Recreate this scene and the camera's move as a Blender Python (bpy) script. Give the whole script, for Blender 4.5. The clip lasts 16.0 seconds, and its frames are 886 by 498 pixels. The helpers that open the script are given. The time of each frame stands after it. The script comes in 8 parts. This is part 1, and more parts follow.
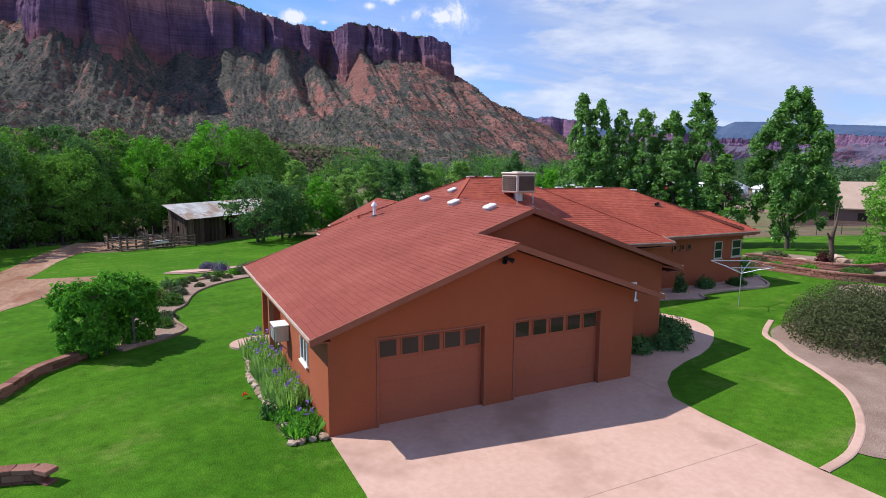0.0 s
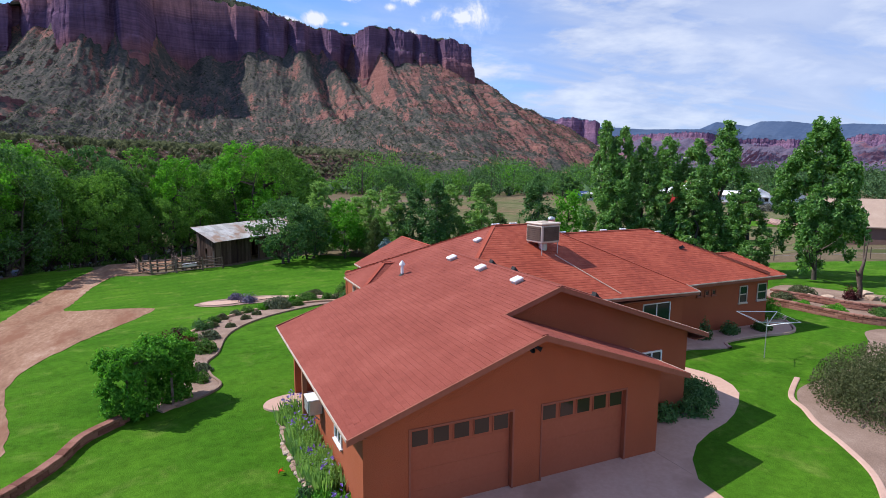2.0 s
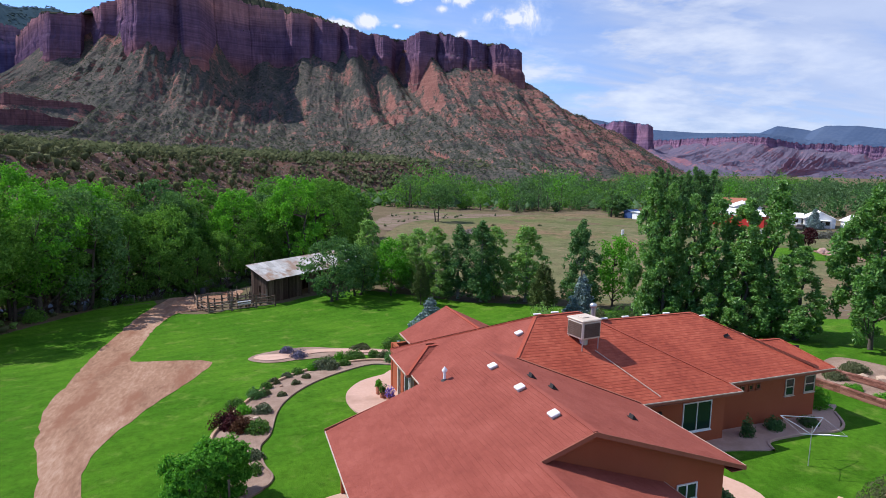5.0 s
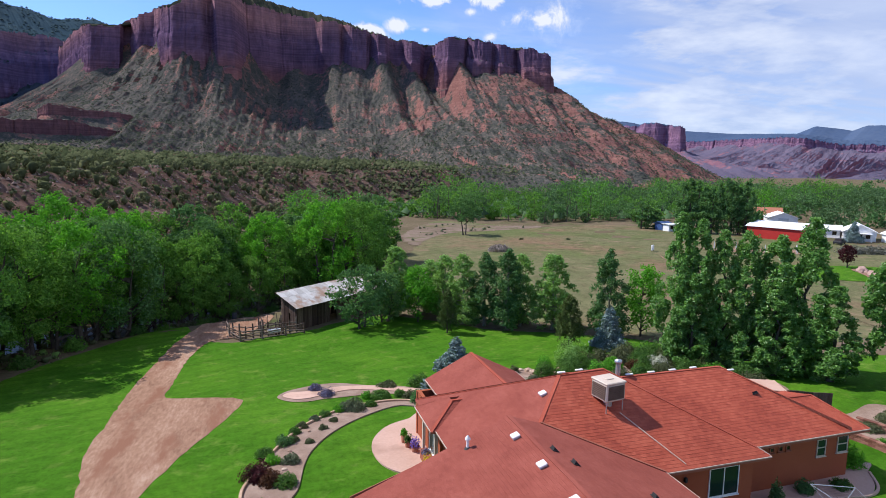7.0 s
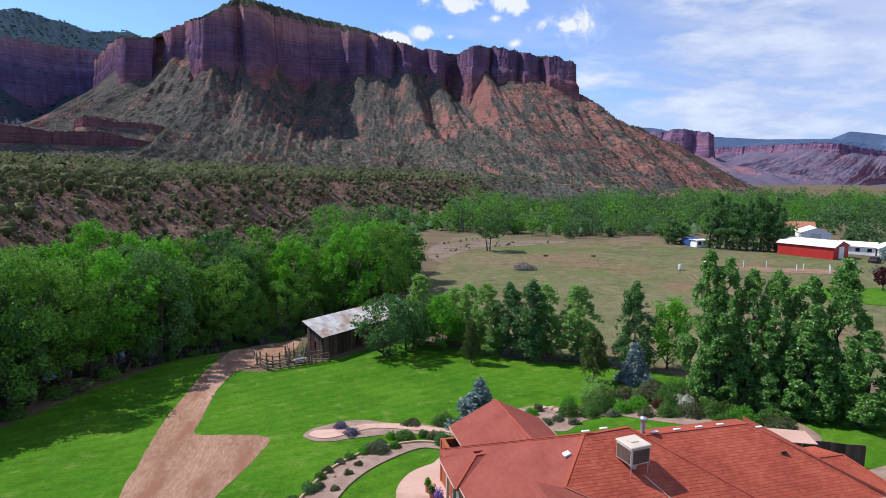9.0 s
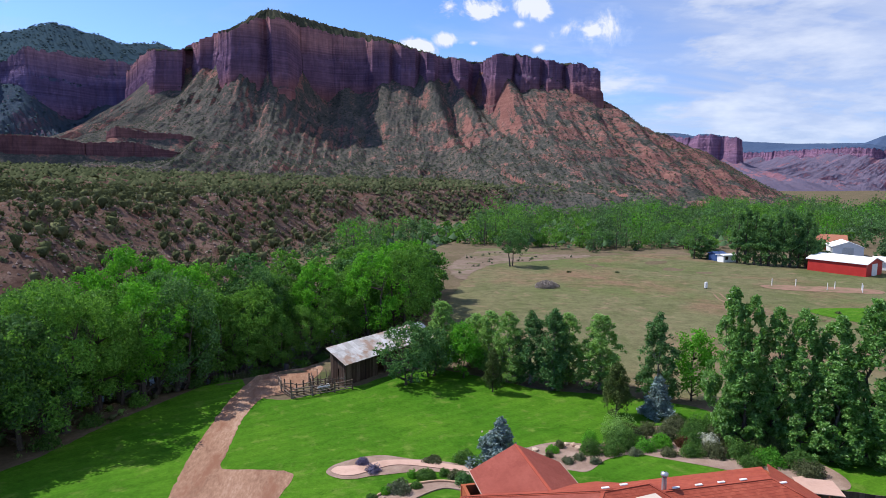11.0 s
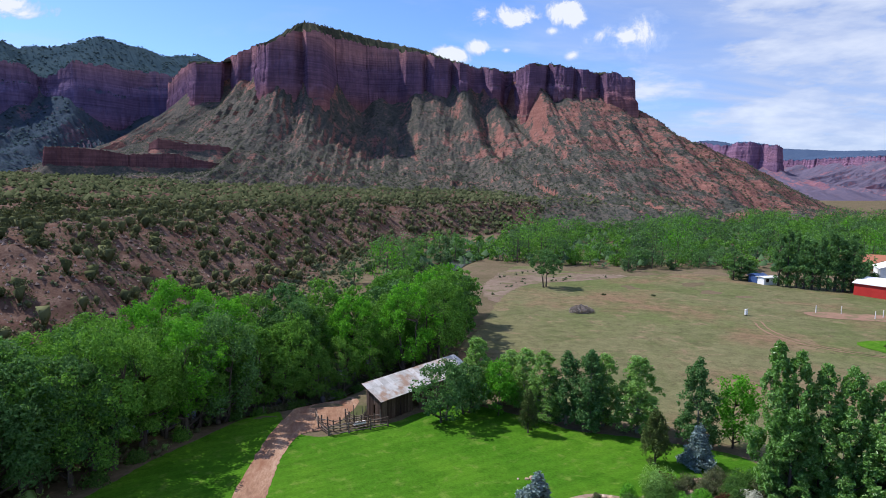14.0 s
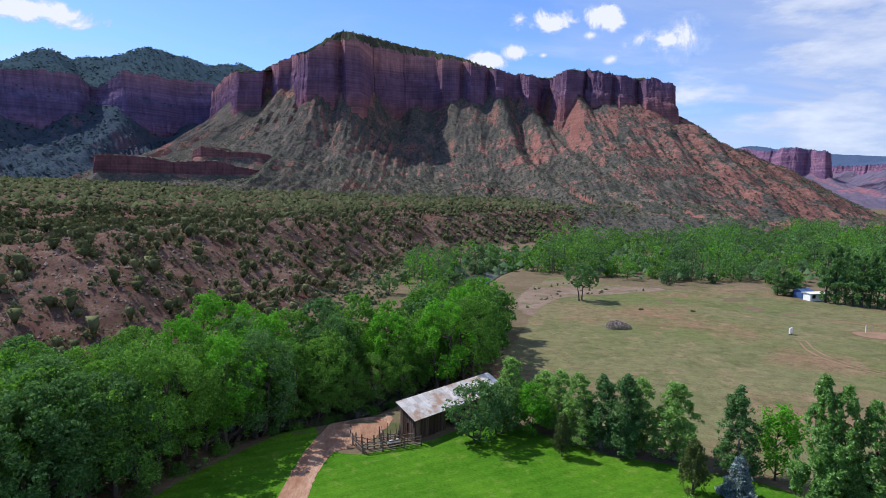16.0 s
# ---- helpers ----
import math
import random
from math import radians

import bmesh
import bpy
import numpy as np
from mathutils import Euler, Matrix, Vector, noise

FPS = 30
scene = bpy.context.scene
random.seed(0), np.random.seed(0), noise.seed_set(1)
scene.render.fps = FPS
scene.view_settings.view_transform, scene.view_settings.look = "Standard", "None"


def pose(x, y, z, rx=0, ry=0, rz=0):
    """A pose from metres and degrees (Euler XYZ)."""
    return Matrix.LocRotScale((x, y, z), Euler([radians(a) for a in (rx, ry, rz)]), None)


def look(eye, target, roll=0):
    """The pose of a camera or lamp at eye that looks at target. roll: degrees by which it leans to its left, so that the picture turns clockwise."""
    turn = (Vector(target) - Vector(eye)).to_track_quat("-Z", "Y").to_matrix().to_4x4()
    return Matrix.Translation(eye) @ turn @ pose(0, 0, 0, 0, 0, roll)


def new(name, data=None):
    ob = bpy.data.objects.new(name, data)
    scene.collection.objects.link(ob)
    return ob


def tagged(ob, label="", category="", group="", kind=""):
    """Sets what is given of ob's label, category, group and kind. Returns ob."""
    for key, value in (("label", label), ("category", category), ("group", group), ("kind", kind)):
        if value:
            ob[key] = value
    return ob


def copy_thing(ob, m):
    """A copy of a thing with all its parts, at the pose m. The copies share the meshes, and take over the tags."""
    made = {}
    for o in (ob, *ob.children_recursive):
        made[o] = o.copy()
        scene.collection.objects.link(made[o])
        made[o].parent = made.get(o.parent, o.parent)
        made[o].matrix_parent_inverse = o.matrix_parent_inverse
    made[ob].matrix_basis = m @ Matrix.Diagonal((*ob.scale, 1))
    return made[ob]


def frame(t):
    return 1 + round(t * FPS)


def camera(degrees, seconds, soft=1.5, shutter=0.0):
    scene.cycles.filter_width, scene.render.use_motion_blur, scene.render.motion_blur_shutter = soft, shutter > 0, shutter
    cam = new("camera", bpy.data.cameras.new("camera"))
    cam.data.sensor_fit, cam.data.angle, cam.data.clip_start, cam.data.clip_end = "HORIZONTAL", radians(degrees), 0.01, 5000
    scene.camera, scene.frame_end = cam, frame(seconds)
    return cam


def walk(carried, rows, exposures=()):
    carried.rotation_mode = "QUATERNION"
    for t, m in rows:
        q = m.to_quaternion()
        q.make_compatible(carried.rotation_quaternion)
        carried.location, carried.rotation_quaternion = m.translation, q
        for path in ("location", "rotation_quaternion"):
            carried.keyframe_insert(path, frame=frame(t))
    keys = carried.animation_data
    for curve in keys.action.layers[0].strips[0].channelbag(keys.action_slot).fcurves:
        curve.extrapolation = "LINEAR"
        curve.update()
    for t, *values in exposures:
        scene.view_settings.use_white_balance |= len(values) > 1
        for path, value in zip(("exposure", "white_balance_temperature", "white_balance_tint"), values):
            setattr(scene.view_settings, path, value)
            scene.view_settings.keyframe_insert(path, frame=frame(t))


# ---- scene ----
cam = camera(74.5, 16.0, 0.9)
PATH = [
    (0, (-3.379, -12.74, 6.407), (-2.499, -10.967, 6.12), 0.4),
    (0.5, (-3.428, -12.731, 6.933), (-2.564, -10.951, 6.646), 0.2),
    (1, (-3.539, -12.763, 7.503), (-2.692, -10.974, 7.219), 0.3),
    (1.5, (-3.616, -12.8, 8.084), (-2.785, -11.002, 7.801), 0.3),
    (2, (-3.701, -12.736, 8.791), (-2.882, -10.934, 8.505), 0.3),
    (2.5, (-3.806, -12.798, 9.431), (-3.002, -10.989, 9.15), 0.4),
    (3, (-3.873, -12.829, 10.092), (-3.088, -11.011, 9.812), 0.5),
    (3.5, (-3.832, -12.936, 10.749), (-3.071, -11.107, 10.469), 0.5),
    (4, (-3.783, -13.107, 11.514), (-3.056, -11.265, 11.234), 0.5),
    (6.3, (-3.687, -12.952, 15.316), (-3.073, -11.069, 15.032), 0.9),
    (6.5, (-3.581, -13.035, 15.503), (-2.978, -11.149, 15.225), 0.7),
    (7, (-3.571, -13.038, 16.257), (-2.99, -11.144, 15.982), 0.6),
    (7.5, (-3.627, -13.053, 16.952), (-3.065, -11.153, 16.681), 0.5),
    (8, (-3.662, -12.993, 17.671), (-3.121, -11.086, 17.404), 0.5),
    (8.5, (-3.656, -12.983, 18.312), (-3.133, -11.071, 18.049), 0.6),
    (9, (-3.609, -12.981, 18.977), (-3.107, -11.062, 18.722), 0.5),
    (11.5, (-3.501, -13.107, 22.266), (-3.091, -11.163, 22.033), 0.3),
    (12, (-3.714, -13.028, 22.889), (-3.318, -11.081, 22.66), 0.3),
    (12.5, (-3.905, -12.986, 23.505), (-3.525, -11.035, 23.281), 0.3),
    (13, (-3.985, -13.019, 24.174), (-3.626, -11.064, 23.953), 0.3),
    (13.5, (-4.098, -12.877, 24.735), (-3.756, -10.918, 24.518), 0.4),
    (14, (-4.08, -12.867, 25.26), (-3.759, -10.905, 25.047), 0.4),
    (14.5, (-4.021, -12.806, 25.667), (-3.72, -10.84, 25.458), 0.4),
    (15, (-4.099, -13.027, 26.178), (-3.828, -11.056, 25.975), 0.4),
    (15.5, (-4.05, -12.968, 26.637), (-3.807, -10.993, 26.436), 0.5),
    (16, (-4.127, -12.959, 27.017), (-3.924, -10.98, 26.821), 0.6),
]
walk(cam, [(t, look(eye, target, roll)) for t, eye, target, roll in PATH], exposures=[(0.0, 0.62, 6200, 11)])

# ---- light: a high sun from behind the house's far left, sky with thin cloud ----
SUN_WAY = Vector((-0.72, 0.46, 1.0)).normalized()
SUN_ELEV = math.asin(SUN_WAY.z)
SUN_ROT = math.atan2(SUN_WAY.x, SUN_WAY.y)
sun_data = bpy.data.lights.new("sun", "SUN")
sun_data.energy, sun_data.angle, sun_data.color = 3.75, radians(0.5), (1.0, 0.95, 0.88)
sun = new("sun", sun_data)
sun.matrix_world = look(SUN_WAY * 100, (0, 0, 0))


def nd(nt, kind, **kw):
    n = nt.nodes.new(kind)
    for k, v in kw.items():
        n.inputs[k].default_value = v
    return n


def lk(nt, a, b):
    nt.links.new(a, b)


def ramp(nt, fac, stops):
    r = nt.nodes.new("ShaderNodeValToRGB")
    e = r.color_ramp.elements
    while len(e) < len(stops):
        e.new(0.5)
    for el, (p, c) in zip(e, stops):
        el.position, el.color = p, (*c, 1) if len(c) == 3 else c
    lk(nt, fac, r.inputs[0])
    return r.outputs[0]


def mathn(nt, op, a, b=None, clamp=False):
    n = nt.nodes.new("ShaderNodeMath")
    n.operation, n.use_clamp = op, clamp
    for i, v in enumerate((a, b)):
        if v is None:
            continue
        if isinstance(v, (int, float)):
            n.inputs[i].default_value = v
        else:
            lk(nt, v, n.inputs[i])
    return n.outputs[0]


def mixc(nt, fac, a, b, blend="MIX"):
    n = nt.nodes.new("ShaderNodeMix")
    n.data_type, n.blend_type = "RGBA", blend
    for sock, v in ((n.inputs[0], fac), (n.inputs[6], a), (n.inputs[7], b)):
        if isinstance(v, (int, float)):
            sock.default_value = v
        elif isinstance(v, tuple):
            sock.default_value = (*v, 1) if len(v) == 3 else v
        else:
            lk(nt, v, sock)
    return n.outputs[2]


HEAPS = [((0.253, 0.93, 0.267), 0.048, 0.025, 0.35), ((0.342, 0.899, 0.272), 0.043, 0.024, 0.35), ((0.323, 0.914, 0.246), 0.015, 0.008, 0.7), ((0.434, 0.87, 0.234), 0.057, 0.026, 0.6), ((0.214, 0.951, 0.226), 0.025, 0.014, 0.4), ((0.256, 0.941, 0.22), 0.012, 0.007, 0.6), ((0.164, 0.963, 0.213), 0.033, 0.014, 0.4), ((0.353, 0.912, 0.209), 0.015, 0.008, 0.9), ((-0.468, 0.852, 0.234), 0.069, 0.018, 0.4)]


def build_world():
    w = bpy.data.worlds.new("sky")
    scene.world = w
    w.use_nodes = True
    nt = w.node_tree
    nt.nodes.clear()
    sky = nt.nodes.new("ShaderNodeTexSky")
    sky.sky_type, sky.sun_disc = "NISHITA", False
    sky.sun_elevation, sky.sun_rotation = SUN_ELEV, SUN_ROT
    sky.altitude, sky.air_density, sky.dust_density, sky.ozone_density = 1400, 1.0, 0.6, 1.4
    co = nt.nodes.new("ShaderNodeTexCoord")
    # a flat layer of cloud: the way divided by its height above the horizon
    sep = nt.nodes.new("ShaderNodeSeparateXYZ")
    lk(nt, co.outputs["Generated"], sep.inputs[0])
    zz = mathn(nt, "ADD", mathn(nt, "MAXIMUM", sep.outputs[2], 0.0), 0.13)
    cx, cy = mathn(nt, "DIVIDE", sep.outputs[0], zz), mathn(nt, "DIVIDE", sep.outputs[1], zz)
    flat = nt.nodes.new("ShaderNodeCombineXYZ")
    lk(nt, cx, flat.inputs[0]), lk(nt, cy, flat.inputs[1])
    # azimuth: the cloud thickens towards the east
    az = mathn(nt, "ARCTAN2", sep.outputs[0], sep.outputs[1])
    east = nt.nodes.new("ShaderNodeMapRange")
    east.interpolation_type = "SMOOTHSTEP"
    east.inputs["From Min"].default_value, east.inputs["From Max"].default_value = 0.10, 0.75
    lk(nt, az, east.inputs["Value"])
    mp = nt.nodes.new("ShaderNodeMapping")
    mp.inputs["Rotation"].default_value = (0, 0, radians(52))
    mp.inputs["Scale"].default_value = (0.30, 0.85, 1)
    lk(nt, flat.outputs[0], mp.inputs[0])
    n1 = nd(nt, "ShaderNodeTexNoise", Scale=1.9, Detail=8.0, Roughness=0.58, Distortion=0.5)
    lk(nt, mp.outputs[0], n1.inputs["Vector"])
    thin = mathn(nt, "ADD", mathn(nt, "MULTIPLY", n1.outputs["Fac"], 0.9), mathn(nt, "MULTIPLY", east.outputs[0], 0.42))
    veil = ramp(nt, thin, [(0.46, (0, 0, 0)), (0.90, (0.88, 0.88, 0.88))])
    # banks of heaped cloud low in the east
    mp2 = nt.nodes.new("ShaderNodeMapping")
    mp2.inputs["Location"].default_value, mp2.inputs["Scale"].default_value = (0.4, 0.1, 0.0), (2.6, 2.6, 8.5)
    lk(nt, co.outputs["Generated"], mp2.inputs[0])
    n2 = nd(nt, "ShaderNodeTexNoise", Scale=2.3, Detail=8.0, Roughness=0.56)
    lk(nt, mp2.outputs[0], n2.inputs["Vector"])
    bank_h = mathn(nt, "ADD", n2.outputs["Fac"], mathn(nt, "MULTIPLY", mathn(nt, "SUBTRACT", east.outputs[0], 0.75), 0.35))
    bank = ramp(nt, bank_h, [(0.43, (0, 0, 0)), (0.60, (1, 1, 1))])
    # a few small fair-weather heaps: way, half width, half height, softness
    n3 = nd(nt, "ShaderNodeTexNoise", Scale=19.0, Detail=8.0, Roughness=0.62, Distortion=0.4)
    lk(nt, co.outputs["Generated"], n3.inputs["Vector"])
    ragged = mathn(nt, "MULTIPLY", mathn(nt, "SUBTRACT", n3.outputs["Fac"], 0.50), 2.8)
    heap = None
    for way, w, h, soft in HEAPS:
        c = Vector(way).normalized()
        r = Vector((c.y, -c.x, 0)).normalized()
        u = r.cross(c)
        dots = []
        for v, size in ((r, w), (u, h)):
            d = nt.nodes.new("ShaderNodeVectorMath")
            d.operation = "DOT_PRODUCT"
            d.inputs[1].default_value = v / size
            lk(nt, co.outputs["Generated"], d.inputs[0])
            dots.append(mathn(nt, "POWER", d.outputs["Value"], 2.0))
        far = mathn(nt, "SQRT", mathn(nt, "ADD", *dots))
        m = ramp(nt, mathn(nt, "ADD", mathn(nt, "SUBTRACT", 1.0, mathn(nt, "MULTIPLY", far, 0.95)), ragged), [(0.0, (0, 0, 0)), (soft, (1, 1, 1))])
        ahead = mathn(nt, "GREATER_THAN", sep.outputs[1], 0.2)
        m = mathn(nt, "MULTIPLY", m, ahead)
        heap = m if heap is None else mathn(nt, "MAXIMUM", heap, m)
    cover = mathn(nt, "MAXIMUM", mathn(nt, "MAXIMUM", veil, mathn(nt, "MULTIPLY", bank, 0.85)), heap)
    lit = mathn(nt, "MAXIMUM", ramp(nt, n2.outputs["Fac"], [(0.47, (0, 0, 0)), (0.70, (1, 1, 1))]), heap)
    shade = mixc(nt, lit, ramp(nt, n1.outputs["Fac"], [(0.34, (2.5, 3.1, 4.75)), (0.68, (4.15, 4.6, 5.8))]), (5.7, 5.9, 6.35))
    deep = mixc(nt, 1.0, sky.outputs[0], (0.80, 0.98, 1.32), "MULTIPLY")
    bg = nd(nt, "ShaderNodeBackground", Strength=0.10)
    lk(nt, mixc(nt, cover, deep, shade), bg.inputs[0])
    out = nt.nodes.new("ShaderNodeOutputWorld")
    lk(nt, bg.outputs[0], out.inputs[0])


build_world()

# ---- materials ----


def surface(name, stops, scale=1.0, rough=0.85, bump=0.2, fine=12.0, metal=0.0, stretch=(1, 1, 1), spot=None, vary=0.0, island=False, spec=0.3, space="pos"):
    """A node material: colour from two scales of noise, with relief. spot: (colour, scale, threshold) of stains. vary: change from object to object."""
    m = bpy.data.materials.new(name)
    m.use_nodes = True
    nt = m.node_tree
    b = nt.nodes["Principled BSDF"]
    b.inputs["Roughness"].default_value, b.inputs["Metallic"].default_value = rough, metal
    b.inputs["Specular IOR Level"].default_value = spec
    mp = nt.nodes.new("ShaderNodeMapping")
    mp.inputs["Scale"].default_value = stretch
    if space == "pos":
        lk(nt, nt.nodes.new("ShaderNodeNewGeometry").outputs["Position"], mp.inputs[0])
    else:
        lk(nt, nt.nodes.new("ShaderNodeTexCoord").outputs["Object"], mp.inputs[0])
    n1 = nd(nt, "ShaderNodeTexNoise", Scale=scale, Detail=5.0, Roughness=0.6)
    n2 = nd(nt, "ShaderNodeTexNoise", Scale=scale * fine, Detail=4.0, Roughness=0.65)
    lk(nt, mp.outputs[0], n1.inputs["Vector"]), lk(nt, mp.outputs[0], n2.inputs["Vector"])
    both = mathn(nt, "ADD", mathn(nt, "MULTIPLY", n1.outputs["Fac"], 0.55), mathn(nt, "MULTIPLY", n2.outputs["Fac"], 0.45))
    if island or vary:
        if island:
            r = nt.nodes.new("ShaderNodeNewGeometry").outputs["Random Per Island"]
        else:
            r = nt.nodes.new("ShaderNodeObjectInfo").outputs["Random"]
        both = mathn(nt, "ADD", both, mathn(nt, "MULTIPLY", mathn(nt, "SUBTRACT", r, 0.5), vary or 0.3))
    k = len(stops) - 1
    col = ramp(nt, both, [(0.32 + 0.36 * i / k, c) for i, c in enumerate(stops)])
    if spot:
        n3 = nd(nt, "ShaderNodeTexNoise", Scale=spot[1], Detail=6.0, Roughness=0.6)
        lk(nt, mp.outputs[0], n3.inputs["Vector"])
        f = ramp(nt, n3.outputs["Fac"], [(spot[2], (0, 0, 0)), (min(spot[2] + 0.14, 1), (1, 1, 1))])
        col = mixc(nt, f, col, spot[0])
    lk(nt, col, b.inputs["Base Color"])
    if bump:
        bp = nd(nt, "ShaderNodeBump", Strength=bump, Distance=0.05)
        lk(nt, n2.outputs["Fac"], bp.inputs["Height"]), lk(nt, bp.outputs[0], b.inputs["Normal"])
    return m


def leafy(name, dark, mid, light, glow=0.45, rough=0.6, spread=0.75, spec=0.12):
    """Leaves: a colour for each leaf and each plant, some light passing through."""
    m = bpy.data.materials.new(name)
    m.use_nodes = True
    nt = m.node_tree
    b = nt.nodes["Principled BSDF"]
    b.inputs["Roughness"].default_value, b.inputs["Specular IOR Level"].default_value = rough, spec
    isl = nt.nodes.new("ShaderNodeNewGeometry").outputs["Random Per Island"]
    obr = nt.nodes.new("ShaderNodeObjectInfo").outputs["Random"]
    f = mathn(nt, "ADD", mathn(nt, "MULTIPLY", isl, spread), mathn(nt, "MULTIPLY", obr, 1 - spread))
    col = ramp(nt, f, [(0.0, dark), (0.5, mid), (1.0, light)])
    lk(nt, col, b.inputs["Base Color"])
    tr = nt.nodes.new("ShaderNodeBsdfTranslucent")
    lk(nt, mixc(nt, 1.0, col, (1.25, 1.3, 0.7), "MULTIPLY"), tr.inputs[0])
    mx = nd(nt, "ShaderNodeMixShader", Fac=glow)
    lk(nt, b.outputs[0], mx.inputs[1]), lk(nt, tr.outputs[0], mx.inputs[2])
    lk(nt, mx.outputs[0], nt.nodes["Material Output"].inputs[0])
    return m


def glassy(name, col=(0.05, 0.06, 0.06)):
    m = bpy.data.materials.new(name)
    m.use_nodes = True
    b = m.node_tree.nodes["Principled BSDF"]
    b.inputs["Base Color"].default_value = (*col, 1)
    b.inputs["Roughness"].default_value, b.inputs["Specular IOR Level"].default_value = 0.08, 0.28
    return m


def rock_nodes(name, rough=1.0):
    m = bpy.data.materials.new(name)
    m.use_nodes = True
    nt = m.node_tree
    b = nt.nodes["Principled BSDF"]
    b.inputs["Roughness"].default_value, b.inputs["Specular IOR Level"].default_value = rough, 0.0
    geo = nt.nodes.new("ShaderNodeNewGeometry")

    def noise(scale, detail, rough, bend=0.0):
        mp = nt.nodes.new("ShaderNodeMapping")
        mp.inputs["Scale"].default_value = scale if isinstance(scale, tuple) else (scale,) * 3
        lk(nt, geo.outputs["Position"], mp.inputs[0])
        n = nd(nt, "ShaderNodeTexNoise", Scale=1.0, Detail=detail, Roughness=rough, Distortion=bend)
        lk(nt, mp.outputs[0], n.inputs["Vector"])
        return n.outputs["Fac"]
    axes = []
    for k in ("Position", "Normal"):
        sep = nt.nodes.new("ShaderNodeSeparateXYZ")
        lk(nt, geo.outputs[k], sep.inputs[0])
        axes.append(sep.outputs[2])
    return m, nt, b, noise, axes[0], axes[1]


def cliff_rock(name, beds, z0, z1, brush, fine=1.0, stain=0.16):
    """Layered cliff rock: beds of colour from height z0 to z1, thin seams, dark upright stains, brush where a ledge lies flat."""
    m, nt, b, noise, z, nz = rock_nodes(name)
    warp = noise((0.012 * fine, 0.012 * fine, 0.02 * fine), 4.0, 0.6)
    seams = noise((0.006 * fine, 0.006 * fine, 0.55 * fine), 5.0, 0.75, 0.15)
    streak = noise((0.16 * fine, 0.16 * fine, 0.012 * fine), 6.0, 0.65)
    patch = noise(0.045 * fine, 6.0, 0.65)
    grit = noise(0.35 * fine, 6.0, 0.75)
    h = mathn(nt, "ADD", mathn(nt, "DIVIDE", mathn(nt, "SUBTRACT", z, z0), z1 - z0), mathn(nt, "MULTIPLY", mathn(nt, "SUBTRACT", warp, 0.5), 0.22))
    k = len(beds) - 1
    col = ramp(nt, h, [(i / k, c) for i, c in enumerate(beds)])
    col = mixc(nt, 1.0, col, ramp(nt, seams, [(0.34, (0.72, 0.72, 0.75)), (0.5, (0.97, 0.97, 0.97)), (0.68, (1.3, 1.26, 1.22))]), "MULTIPLY")
    col = mixc(nt, 1.0, col, ramp(nt, streak, [(0.36, (1.2, 1.18, 1.15)), (0.52, (1, 1, 1)), (0.66, (1 - stain,) * 3)]), "MULTIPLY")
    col = mixc(nt, 1.0, col, ramp(nt, patch, [(0.3, (0.72, 0.72, 0.76)), (0.7, (1.35, 1.3, 1.25))]), "MULTIPLY")
    flat = mathn(nt, "ADD", nz, mathn(nt, "MULTIPLY", mathn(nt, "SUBTRACT", grit, 0.5), 0.9))
    col = mixc(nt, ramp(nt, flat, [(0.62, (0, 0, 0)), (0.80, (0.85, 0.85, 0.85))]), col, brush)
    lk(nt, col, b.inputs["Base Color"])
    bp = nd(nt, "ShaderNodeBump", Strength=0.9, Distance=2.2 / fine)
    lk(nt, mathn(nt, "ADD", mathn(nt, "MULTIPLY", streak, 0.35), mathn(nt, "ADD", mathn(nt, "MULTIPLY", seams, 0.4), grit)), bp.inputs["Height"])
    lk(nt, bp.outputs[0], b.inputs["Normal"])
    return m


